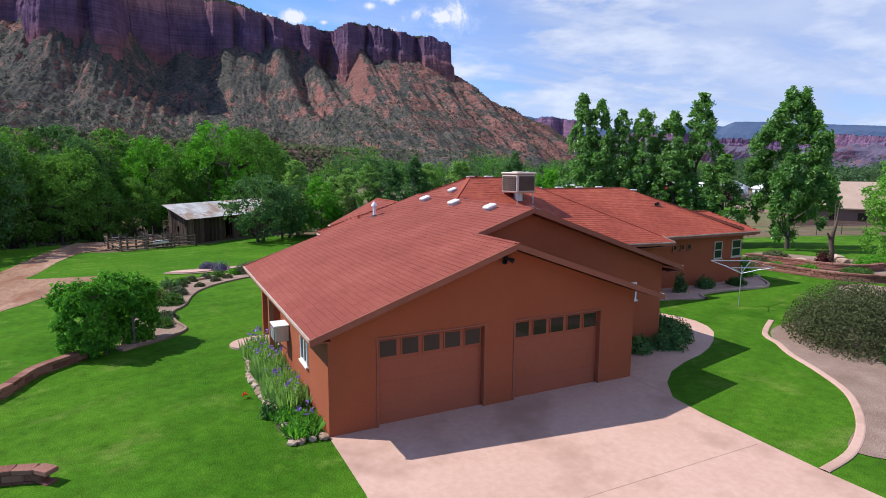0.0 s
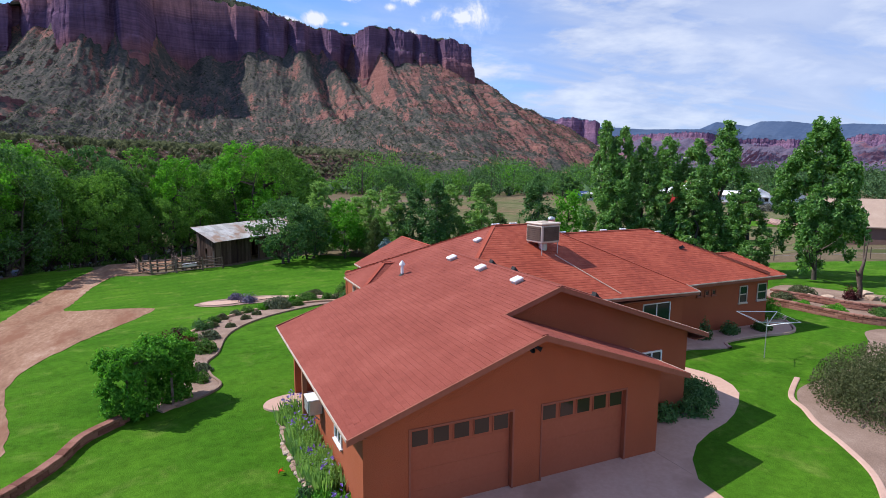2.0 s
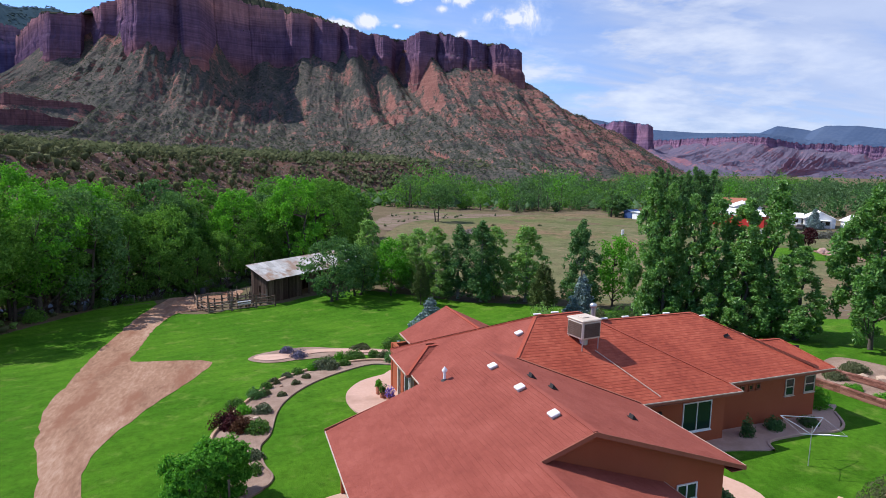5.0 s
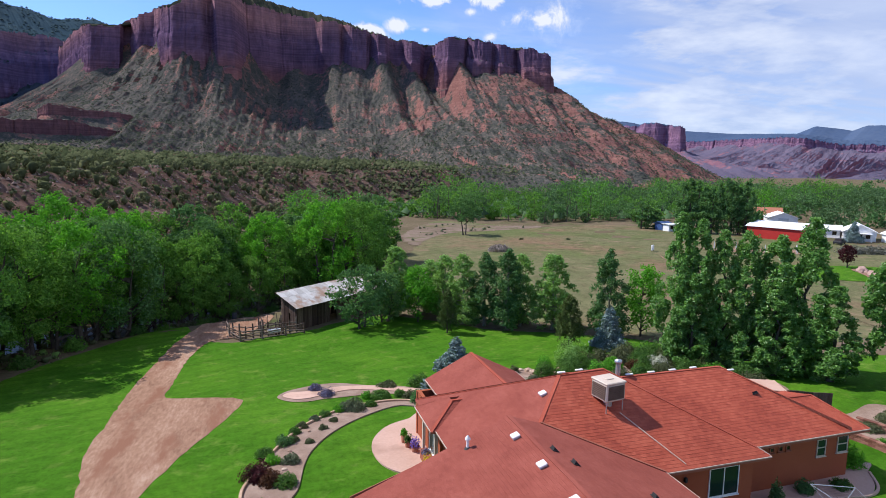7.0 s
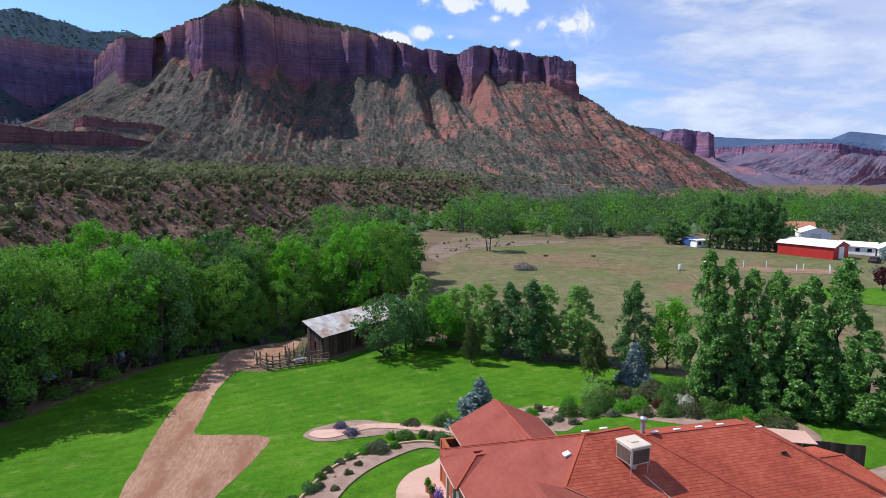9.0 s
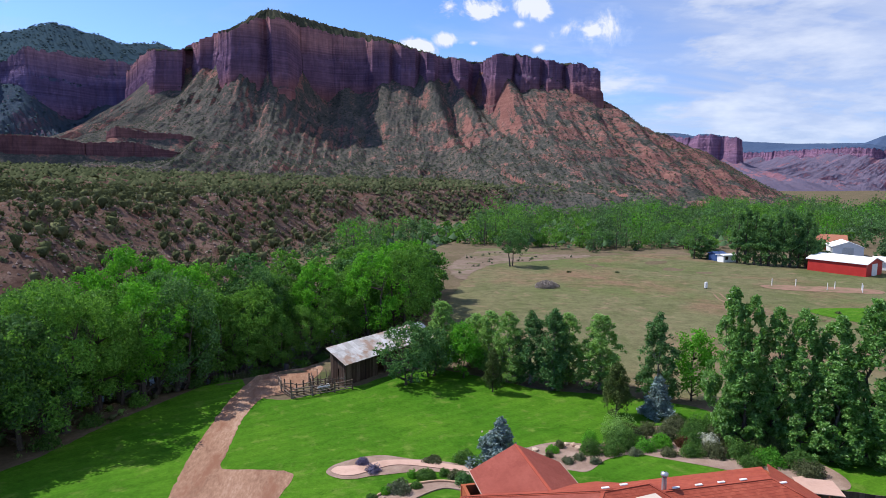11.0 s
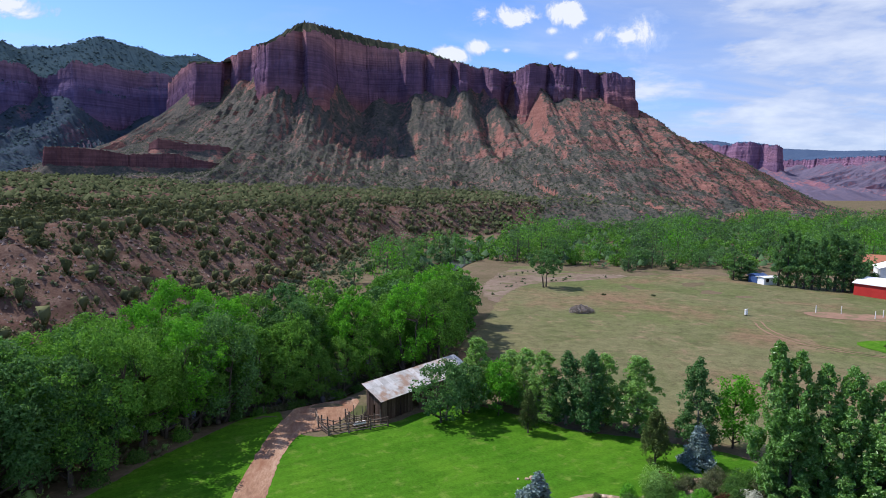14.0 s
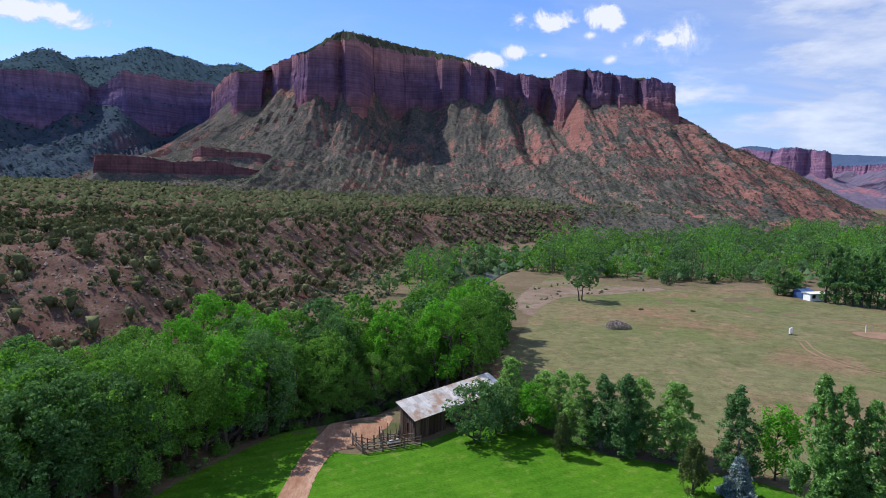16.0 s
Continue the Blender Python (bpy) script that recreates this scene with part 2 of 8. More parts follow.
def scree(name, soils, brushes, cover=0.5, fine=1.0, steep=0.68, east=None, high=None):
    """A scree slope: bare red soil on the steep flanks and in scars, dull brush elsewhere, in streaks that run down the slope."""
    m, nt, b, noise, z, nz = rock_nodes(name)
    patch = noise(0.018 * fine, 5.0, 0.62, 0.4)
    mid = noise((0.055 * fine, 0.035 * fine, 0.022 * fine), 6.0, 0.7, 0.3)
    grit = noise(0.30 * fine, 6.0, 0.78)
    seams = noise((0.008 * fine, 0.008 * fine, 0.30 * fine), 4.0, 0.7)
    k = len(soils) - 1
    soil = ramp(nt, mathn(nt, "ADD", mathn(nt, "MULTIPLY", grit, 0.6), mathn(nt, "MULTIPLY", seams, 0.4)), [(0.34 + 0.32 * i / k, c) for i, c in enumerate(soils)])
    k = len(brushes) - 1
    brush = ramp(nt, mathn(nt, "ADD", mathn(nt, "MULTIPLY", grit, 0.65), mathn(nt, "MULTIPLY", mid, 0.35)), [(0.36 + 0.28 * i / k, c) for i, c in enumerate(brushes)])
    bare = mathn(nt, "MULTIPLY", mathn(nt, "SUBTRACT", steep, nz), 0.7)
    for n, w in ((patch, 0.9), (mid, 1.3), (grit, 1.0)):
        bare = mathn(nt, "ADD", bare, mathn(nt, "MULTIPLY", mathn(nt, "SUBTRACT", n, 0.5), w))
    if east:
        sep = nt.nodes.new("ShaderNodeSeparateXYZ")
        lk(nt, nt.nodes.new("ShaderNodeNewGeometry").outputs["Position"], sep.inputs[0])
        bare = mathn(nt, "ADD", bare, mathn(nt, "MULTIPLY", mathn(nt, "DIVIDE", mathn(nt, "SUBTRACT", sep.outputs[0], east[0]), east[1], True), east[2]))
    if high:
        bare = mathn(nt, "SUBTRACT", bare, mathn(nt, "MULTIPLY", mathn(nt, "DIVIDE", mathn(nt, "SUBTRACT", z, high[0]), high[1], True), high[2]))
    f = ramp(nt, mathn(nt, "ADD", bare, 0.5), [(0.38 + 0.25 * cover, (0, 0, 0)), (0.52 + 0.25 * cover, (0.95, 0.95, 0.95))])
    lk(nt, mixc(nt, f, brush, soil), b.inputs["Base Color"])
    bp = nd(nt, "ShaderNodeBump", Strength=0.8, Distance=2.0 / fine)
    lk(nt, mathn(nt, "ADD", grit, mathn(nt, "MULTIPLY", mid, 0.6)), bp.inputs["Height"])
    lk(nt, bp.outputs[0], b.inputs["Normal"])
    return m


def grassland(name, base, patches, stripe=0.0, bump=0.8, grain=26.0):
    """Grass: a base colour, patches of (colour, scale, threshold, softness, strength), fine blades, faint mowing stripes."""
    m = bpy.data.materials.new(name)
    m.use_nodes = True
    nt = m.node_tree
    b = nt.nodes["Principled BSDF"]
    b.inputs["Roughness"].default_value, b.inputs["Specular IOR Level"].default_value = 0.95, 0.04
    pos = nt.nodes.new("ShaderNodeNewGeometry").outputs["Position"]
    col = base
    for i, (c, sc, th, soft, strong) in enumerate(patches):
        n = nd(nt, "ShaderNodeTexNoise", Scale=sc, Detail=7.0, Roughness=0.62, Distortion=0.3)
        mp = nt.nodes.new("ShaderNodeMapping")
        mp.inputs["Location"].default_value = (31.7 * i, 12.3 * i, 0)
        lk(nt, pos, mp.inputs[0]), lk(nt, mp.outputs[0], n.inputs["Vector"])
        f = ramp(nt, n.outputs["Fac"], [(th, (0, 0, 0)), (min(1, th + soft), (strong,) * 3)])
        col = mixc(nt, f, col, c)
    g = nd(nt, "ShaderNodeTexNoise", Scale=grain, Detail=3.0, Roughness=0.7)
    lk(nt, pos, g.inputs["Vector"])
    g2 = nd(nt, "ShaderNodeTexNoise", Scale=grain * 0.12, Detail=5.0, Roughness=0.7)
    lk(nt, pos, g2.inputs["Vector"])
    gg = mathn(nt, "ADD", mathn(nt, "MULTIPLY", g.outputs["Fac"], 0.5), mathn(nt, "MULTIPLY", g2.outputs["Fac"], 0.5))
    col = mixc(nt, 1.0, col, ramp(nt, gg, [(0.3, (0.52, 0.54, 0.5)), (0.7, (1.46, 1.43, 1.4))]), "MULTIPLY")
    if stripe:
        w = nd(nt, "ShaderNodeTexWave", Scale=0.20, Distortion=4.0, Detail=4.0)
        w.inputs["Detail Scale"].default_value = 0.35
        mp = nt.nodes.new("ShaderNodeMapping")
        mp.inputs["Rotation"].default_value = (0, 0, radians(68))
        lk(nt, pos, mp.inputs[0]), lk(nt, mp.outputs[0], w.inputs["Vector"])
        col = mixc(nt, 1.0, col, ramp(nt, w.outputs["Fac"], [(0.2, (1 - stripe,) * 3), (0.8, (1 + stripe, 1 + stripe, 1 + 0.5 * stripe))]), "MULTIPLY")
    lk(nt, col, b.inputs["Base Color"])
    bp = nd(nt, "ShaderNodeBump", Strength=bump, Distance=0.05)
    lk(nt, g.outputs["Fac"], bp.inputs["Height"]), lk(nt, bp.outputs[0], b.inputs["Normal"])
    return m


M_LAWN = grassland("lawn_grass", (0.052, 0.145, 0.009), [((0.082, 0.188, 0.013), 0.07, 0.42, 0.22, 0.9), ((0.036, 0.112, 0.006), 0.28, 0.49, 0.18, 0.8), ((0.128, 0.200, 0.032), 0.6, 0.55, 0.12, 0.7), ((0.030, 0.092, 0.007), 1.6, 0.58, 0.1, 0.45)], 0.05)
M_FIELD = grassland("dry_pasture", (0.143, 0.136, 0.070), [((0.102, 0.124, 0.043), 0.022, 0.46, 0.16, 0.75), ((0.195, 0.120, 0.080), 0.035, 0.50, 0.15, 0.85), ((0.080, 0.098, 0.036), 0.12, 0.51, 0.15, 0.7), ((0.25, 0.17, 0.115), 0.25, 0.57, 0.12, 0.6), ((0.085, 0.08, 0.042), 0.8, 0.55, 0.1, 0.6)], 0.0, 0.8, 4.0)
M_VALLEY = surface("valley_scrub_soil", [(0.085, 0.075, 0.040), (0.14, 0.108, 0.070), (0.21, 0.15, 0.105)], 0.06, 0.95, 0.6, 30, spec=0.0, spot=((0.075, 0.085, 0.036), 0.12, 0.52))
M_REDSOIL = surface("red_slope_soil", [(0.060, 0.034, 0.027), (0.122, 0.076, 0.059), (0.225, 0.155, 0.124)], 0.30, 0.95, 1.0, 9, spec=0.0, spot=((0.095, 0.048, 0.037), 0.06, 0.52))
M_DIRT = surface("dirt_road_soil", [(0.165, 0.088, 0.057), (0.285, 0.165, 0.108), (0.42, 0.285, 0.205)], 0.28, 0.95, 0.6, 12, spec=0.05, stretch=(1.5, 0.4, 1), spot=((0.22, 0.108, 0.068), 0.45, 0.50))
M_GRAVEL = surface("bed_gravel", [(0.185, 0.122, 0.090), (0.285, 0.195, 0.148), (0.41, 0.305, 0.24)], 0.8, 0.95, 0.9, 25, spec=0.1)
M_EDGE = surface("pale_edging_timber", [(0.34, 0.215, 0.135), (0.44, 0.29, 0.19), (0.54, 0.38, 0.26)], 1.5, 0.9, 0.3, 8, spec=0.1)
M_CONC = surface("pink_concrete", [(0.44, 0.272, 0.200), (0.50, 0.318, 0.243), (0.56, 0.368, 0.288)], 0.22, 0.85, 0.08, 30, spot=((0.37, 0.225, 0.165), 0.3, 0.54))
M_STUCCO = surface("terracotta_stucco", [(0.30, 0.078, 0.034), (0.335, 0.090, 0.040), (0.37, 0.105, 0.050)], 0.5, 0.92, 0.35, 60, spec=0.2)
M_TRIM = surface("painted_trim", [(0.25, 0.078, 0.045), (0.28, 0.09, 0.053), (0.31, 0.105, 0.063)], 1.0, 0.7, 0.05, 10)
M_DOOR = surface("garage_door_paint", [(0.30, 0.080, 0.037), (0.33, 0.090, 0.044), (0.36, 0.103, 0.052)], 0.7, 0.6, 0.05, 14)
M_SHINGLE = surface("red_asphalt_shingle", [(0.205, 0.048, 0.033), (0.255, 0.065, 0.045), (0.315, 0.090, 0.064)], 0.5, 0.9, 0.5, 55, island=True, vary=0.09, spec=0.2)
M_SHINGLE_PIECE = surface("red_asphalt_shingle_tab", [(0.205, 0.048, 0.033), (0.255, 0.065, 0.045), (0.315, 0.090, 0.064)], 0.5, 0.9, 0.5, 55, vary=0.09, spec=0.2)
M_TILE = surface("red_roof_tile", [(0.245, 0.042, 0.022), (0.325, 0.062, 0.032), (0.40, 0.090, 0.048)], 0.5, 0.75, 0.4, 30, island=True, vary=0.20, spec=0.3)
M_FASCIA = surface("pale_drip_edge", [(0.40, 0.30, 0.235), (0.50, 0.39, 0.31), (0.60, 0.49, 0.41)], 1.0, 0.6, 0.05, 10)
M_WHITE = surface("white_paint", [(0.70, 0.69, 0.66), (0.78, 0.77, 0.75), (0.82, 0.81, 0.79)], 1.5, 0.5, 0.03, 10)
M_BEIGE = surface("cooler_beige_paint", [(0.48, 0.39, 0.30), (0.55, 0.45, 0.36), (0.60, 0.50, 0.41)], 1.5, 0.6, 0.05, 10)
M_PAD = surface("cooler_louvre", [(0.085, 0.055, 0.042), (0.12, 0.078, 0.058), (0.16, 0.11, 0.085)], 2.0, 0.85, 0.3, 20)
M_STEEL = surface("galvanised_steel", [(0.42, 0.44, 0.45), (0.52, 0.54, 0.55), (0.6, 0.62, 0.63)], 3.0, 0.4, 0.02, 10, metal=0.7)
M_DARK = surface("dark_rubber", [(0.02, 0.02, 0.02), (0.03, 0.03, 0.03), (0.045, 0.04, 0.04)], 3.0, 0.7, 0.05, 10)
M_GLASS = glassy("window_glass", (0.03, 0.022, 0.018))
M_GLASS_G = glassy("green_tinted_glass", (0.012, 0.030, 0.024))
M_BLOCK = surface("red_wall_block", [(0.16, 0.062, 0.042), (0.23, 0.098, 0.068), (0.31, 0.145, 0.105)], 1.0, 0.95, 0.7, 20, vary=0.45, space="obj")
M_STONE = surface("pale_field_stone", [(0.34, 0.215, 0.145), (0.46, 0.32, 0.23), (0.56, 0.43, 0.33)], 2.0, 0.95, 0.6, 8, vary=0.4, space="obj")
M_OLDWOOD = surface("weathered_barn_wood", [(0.050, 0.028, 0.020), (0.095, 0.058, 0.042), (0.165, 0.112, 0.085)], 1.0, 0.95, 0.5, 10, stretch=(6, 6, 0.6), vary=0.4)
M_RAIL = surface("grey_weathered_rail", [(0.085, 0.055, 0.040), (0.14, 0.10, 0.078), (0.22, 0.17, 0.14)], 1.0, 0.95, 0.5, 10, vary=0.4)
M_TIN = surface("weathered_tin_sheet", [(0.40, 0.37, 0.335), (0.53, 0.50, 0.465), (0.66, 0.63, 0.60)], 0.8, 0.6, 0.1, 10, metal=0.1, vary=0.3, spot=((0.36, 0.235, 0.165), 0.6, 0.49))
M_BARK = surface("grey_bark", [(0.05, 0.038, 0.03), (0.085, 0.068, 0.055), (0.14, 0.115, 0.095)], 2.0, 0.95, 0.9, 10, stretch=(3, 3, 0.6), space="obj")
M_BIRCH = surface("pale_bark", [(0.16, 0.14, 0.11), (0.25, 0.23, 0.19), (0.33, 0.31, 0.27)], 2.0, 0.9, 0.5, 10, stretch=(2, 2, 1), space="obj")
M_RED = surface("red_barn_siding", [(0.36, 0.02, 0.016), (0.42, 0.026, 0.02), (0.48, 0.035, 0.026)], 0.6, 0.6, 0.1, 10)
M_WATER = surface("river_water", [(0.022, 0.026, 0.018), (0.040, 0.044, 0.032), (0.30, 0.30, 0.27)], 0.5, 0.3, 0.8, 5, spec=0.3)
M_WOOD_O = surface("stained_orange_post", [(0.30, 0.12, 0.06), (0.36, 0.15, 0.08), (0.42, 0.19, 0.10)], 1.0, 0.7, 0.1, 10, stretch=(4, 4, 1))
M_WORN = surface("bare_red_pasture_soil", [(0.20, 0.13, 0.085), (0.255, 0.15, 0.105), (0.30, 0.185, 0.13)], 0.3, 0.95, 0.6, 14, spec=0.1, spot=((0.16, 0.13, 0.07), 0.4, 0.5))
M_PINKSTONE = surface("pink_sandstone", [(0.30, 0.185, 0.15), (0.40, 0.26, 0.215), (0.50, 0.34, 0.28)], 0.8, 0.9, 0.6, 12, spec=0.1)
M_SOIL = surface("planting_soil", [(0.06, 0.04, 0.03), (0.10, 0.07, 0.055), (0.15, 0.11, 0.085)], 1.2, 0.95, 0.8, 15)
M_BLUEPLASTIC = surface("blue_tarp", [(0.03, 0.06, 0.16), (0.04, 0.08, 0.2), (0.06, 0.11, 0.25)], 1, 0.5, 0.1, 10)
M_TANWALL = surface("brown_stucco", [(0.17, 0.10, 0.078), (0.20, 0.12, 0.092), (0.23, 0.14, 0.11)], 0.5, 0.92, 0.2, 20, spec=0.1)
M_TANROOF = surface("tan_roof_shingle", [(0.34, 0.235, 0.175), (0.40, 0.285, 0.215), (0.46, 0.34, 0.26)], 0.6, 0.9, 0.3, 20, spec=0.1)
M_TERRA = surface("terracotta_pot", [(0.30, 0.11, 0.06), (0.36, 0.14, 0.08), (0.42, 0.18, 0.11)], 2, 0.85, 0.1, 10)

L_COTTON = leafy("cottonwood_leaves", (0.058, 0.138, 0.024), (0.108, 0.245, 0.040), (0.2, 0.38, 0.07), glow=0.34)
L_BRIGHT = leafy("bright_spring_leaves", (0.065, 0.203, 0.017), (0.109, 0.319, 0.026), (0.189, 0.464, 0.043), glow=0.38)
L_ELM = leafy("deep_green_leaves", (0.048, 0.112, 0.038), (0.088, 0.188, 0.062), (0.165, 0.3, 0.105), glow=0.32)
L_ASPEN = leafy("pale_aspen_leaves", (0.14, 0.25, 0.066), (0.215, 0.365, 0.105), (0.31, 0.48, 0.165), glow=0.44)
L_POPLAR = leafy("glossy_poplar_leaves", (0.062, 0.158, 0.030), (0.128, 0.278, 0.056), (0.29, 0.46, 0.16), rough=0.36, glow=0.40, spec=0.35)
L_SPRUCE = leafy("blue_spruce_needles", (0.115, 0.160, 0.152), (0.19, 0.255, 0.245), (0.30, 0.385, 0.375), 0.1)
L_PINE = leafy("dark_pine_needles", (0.046, 0.076, 0.020), (0.085, 0.122, 0.034), (0.14, 0.175, 0.055), 0.2)
L_JUNIPER = leafy("juniper_scrub", (0.046, 0.056, 0.027), (0.090, 0.102, 0.048), (0.165, 0.17, 0.085), 0.1, rough=1.0, spec=0.0)
L_SPECK = leafy("far_juniper", (0.030, 0.038, 0.026), (0.050, 0.060, 0.040), (0.085, 0.092, 0.062), 0.05, rough=1.0, spec=0.0)
L_SAGE = leafy("grey_green_sage", (0.08, 0.1, 0.055), (0.13, 0.155, 0.09), (0.19, 0.215, 0.135), 0.15, rough=1.0, spec=0.0)
L_HEDGE = leafy("vine_leaves", (0.050, 0.163, 0.018), (0.106, 0.306, 0.033), (0.225, 0.512, 0.065), glow=0.36)
L_SHRUB = leafy("garden_shrub_leaves", (0.043, 0.109, 0.023), (0.087, 0.181, 0.043), (0.160, 0.275, 0.072))
L_OLIVE = leafy("twiggy_olive_leaves", (0.061, 0.075, 0.031), (0.105, 0.121, 0.055), (0.165, 0.178, 0.094), 0.2)
L_MAROON = leafy("maroon_leaves", (0.03, 0.008, 0.010), (0.07, 0.016, 0.02), (0.12, 0.03, 0.03), 0.2)
L_LAVENDER = leafy("lavender_bloom", (0.10, 0.085, 0.15), (0.17, 0.15, 0.25), (0.24, 0.22, 0.33), 0.2)
L_IRIS = leafy("violet_iris_petals", (0.17, 0.09, 0.42), (0.27, 0.17, 0.58), (0.42, 0.34, 0.72), 0.3)
L_YELLOW = leafy("yellow_bloom", (0.45, 0.28, 0.02), (0.6, 0.4, 0.03), (0.7, 0.5, 0.06), 0.3)
L_POPPY = leafy("red_poppy_petals", (0.6, 0.02, 0.01), (0.7, 0.03, 0.015), (0.75, 0.05, 0.02), 0.2)
L_WHITEBLOOM = leafy("white_bloom", (0.3, 0.33, 0.22), (0.5, 0.5, 0.42), (0.65, 0.65, 0.6), 0.2)

# rock beds; the purple middle ones also hold overhang shade and haze as colour
ROCK_CLIFF = cliff_rock("red_cliff_rock_shade_tint", [(0.25, 0.118, 0.112), (0.215, 0.104, 0.115), (0.162, 0.096, 0.150), (0.148, 0.092, 0.155), (0.170, 0.102, 0.150), (0.36, 0.190, 0.200), (0.27, 0.146, 0.165)], 118.0, 232.0, (0.064, 0.076, 0.068))
ROCK_TALUS = scree("red_talus_slope", [(0.142, 0.067, 0.060), (0.232, 0.108, 0.090), (0.36, 0.184, 0.148)], [(0.046, 0.050, 0.045), (0.073, 0.074, 0.065), (0.128, 0.110, 0.093), (0.18, 0.138, 0.113)], 0.52, east=(120.0, 300.0, 0.22), high=(80.0, 55.0, 0.08))
ROCK_LEDGE = cliff_rock("dark_ledge_rock", [(0.12, 0.062, 0.072), (0.15, 0.076, 0.080), (0.19, 0.10, 0.10)], 40.0, 72.0, (0.085, 0.080, 0.064), 2.0)
ROCK_TOP = surface("juniper_plateau", [(0.030, 0.036, 0.024), (0.055, 0.058, 0.040), (0.105, 0.085, 0.062)], 0.10, 0.95, 0.8, 6, spec=0.0)
# western mesa: blue distance haze is mixed into dome, cliff and scree colours
TOP_WEST = surface("hazed_wooded_dome", [(0.026, 0.046, 0.064), (0.038, 0.062, 0.078), (0.054, 0.078, 0.090)], 0.012, 0.95, 0.9, 14, spec=0.0)
ROCK_WEST = cliff_rock("hazed_west_cliff_rock", [(0.150, 0.100, 0.180), (0.112, 0.094, 0.195), (0.120, 0.096, 0.195), (0.160, 0.112, 0.190), (0.24, 0.150, 0.195)], 130.0, 238.0, (0.060, 0.088, 0.130), 0.7)
TALUS_WEST = scree("hazed_west_scree", [(0.092, 0.074, 0.110), (0.115, 0.084, 0.112), (0.145, 0.10, 0.118)], [(0.042, 0.060, 0.084), (0.052, 0.072, 0.096), (0.068, 0.084, 0.106)], 0.85, 0.7)
L_BENCH = leafy("bench_juniper_mass", (0.036, 0.046, 0.022), (0.066, 0.078, 0.038), (0.120, 0.128, 0.066), 0.1, rough=1.0, spec=0.0)
# the dome's trees carry the same blue haze in their leaf colour
L_DOME = leafy("hazed_dome_woods", (0.034, 0.056, 0.070), (0.042, 0.066, 0.078), (0.052, 0.078, 0.086), 0.05, rough=1.0, spec=0.0)
L_COLUMN = leafy("columnar_poplar_leaves", (0.058, 0.125, 0.043), (0.105, 0.212, 0.072), (0.19, 0.33, 0.12), glow=0.36)
L_VALLEY = leafy("valley_leaves", (0.045, 0.088, 0.038), (0.075, 0.138, 0.058), (0.12, 0.205, 0.088), glow=0.3)
# far landforms: the blue and purple of distant haze is put into base colour
TOP_FAR = surface("hazed_far_plateau", [(0.052, 0.080, 0.142), (0.066, 0.096, 0.160), (0.084, 0.114, 0.175)], 0.006, 0.95, 0.0, 10, spec=0.0)
ROCK_FAR = cliff_rock("hazed_distant_rock", [(0.225, 0.125, 0.180), (0.190, 0.116, 0.190), (0.215, 0.122, 0.185), (0.180, 0.112, 0.190)], 40.0, 170.0, (0.10, 0.12, 0.18), 0.35, 0.15)
TALUS_FAR = scree("hazed_distant_scree", [(0.190, 0.104, 0.150), (0.245, 0.122, 0.150), (0.30, 0.138, 0.150)], [(0.115, 0.104, 0.155), (0.138, 0.114, 0.160), (0.165, 0.124, 0.162)], 0.42, 0.3)

# ---- mesh helpers ----


def mesh_np(name, verts, quads, mats, mat_index=None, smooth=False):
    """A mesh from arrays: verts (n,3), faces (m,k) with k = 3 or 4."""
    verts, quads = np.asarray(verts, np.float32), np.asarray(quads, np.int32)
    me = bpy.data.meshes.new(name)
    k = quads.shape[1]
    me.vertices.add(len(verts)), me.vertices.foreach_set("co", verts.ravel())
    me.loops.add(quads.size), me.loops.foreach_set("vertex_index", quads.ravel())
    me.polygons.add(len(quads))
    me.polygons.foreach_set("loop_start", np.arange(0, quads.size, k, dtype=np.int32))
    if mat_index is not None:
        me.polygons.foreach_set("material_index", np.asarray(mat_index, np.int32))
    me.polygons.foreach_set("use_smooth", np.full(len(quads), smooth))
    for m in mats if isinstance(mats, (list, tuple)) else [mats]:
        me.materials.append(m)
    me.update(calc_edges=True)
    return me


def place(name, me, parent=None, label=""):
    ob = new(name, me)
    if parent:
        ob.parent = parent
    return tagged(ob, label)


def part(name, bm, material, parent, label=""):
    me = bpy.data.meshes.new(name)
    bm.to_mesh(me)
    bm.free()
    me.materials.append(material)
    return place(name, me, parent, label)


def thing(name, m, label, category, group="", kind=""):
    e = new(name)
    e.empty_display_size = 0.2
    e.matrix_world = m
    return tagged(e, label, category, group, kind)


def box(bm, lo, hi, bevel=0.0, m=None):
    c = [(a + b) / 2 for a, b in zip(lo, hi)]
    s = [max(b - a, 1e-4) for a, b in zip(lo, hi)]
    r = bmesh.ops.create_cube(bm, size=1, matrix=(m or Matrix()) @ Matrix.Translation(c) @ Matrix.Diagonal((*s, 1)))
    if bevel:
        es = {e for v in r["verts"] for e in v.link_edges}
        bmesh.ops.bevel(bm, geom=list(es), offset=bevel, segments=1, affect="EDGES", clamp_overlap=True)
    return bm


def boxed(lo, hi, bevel=0.0, m=None):
    return box(bmesh.new(), lo, hi, bevel, m)


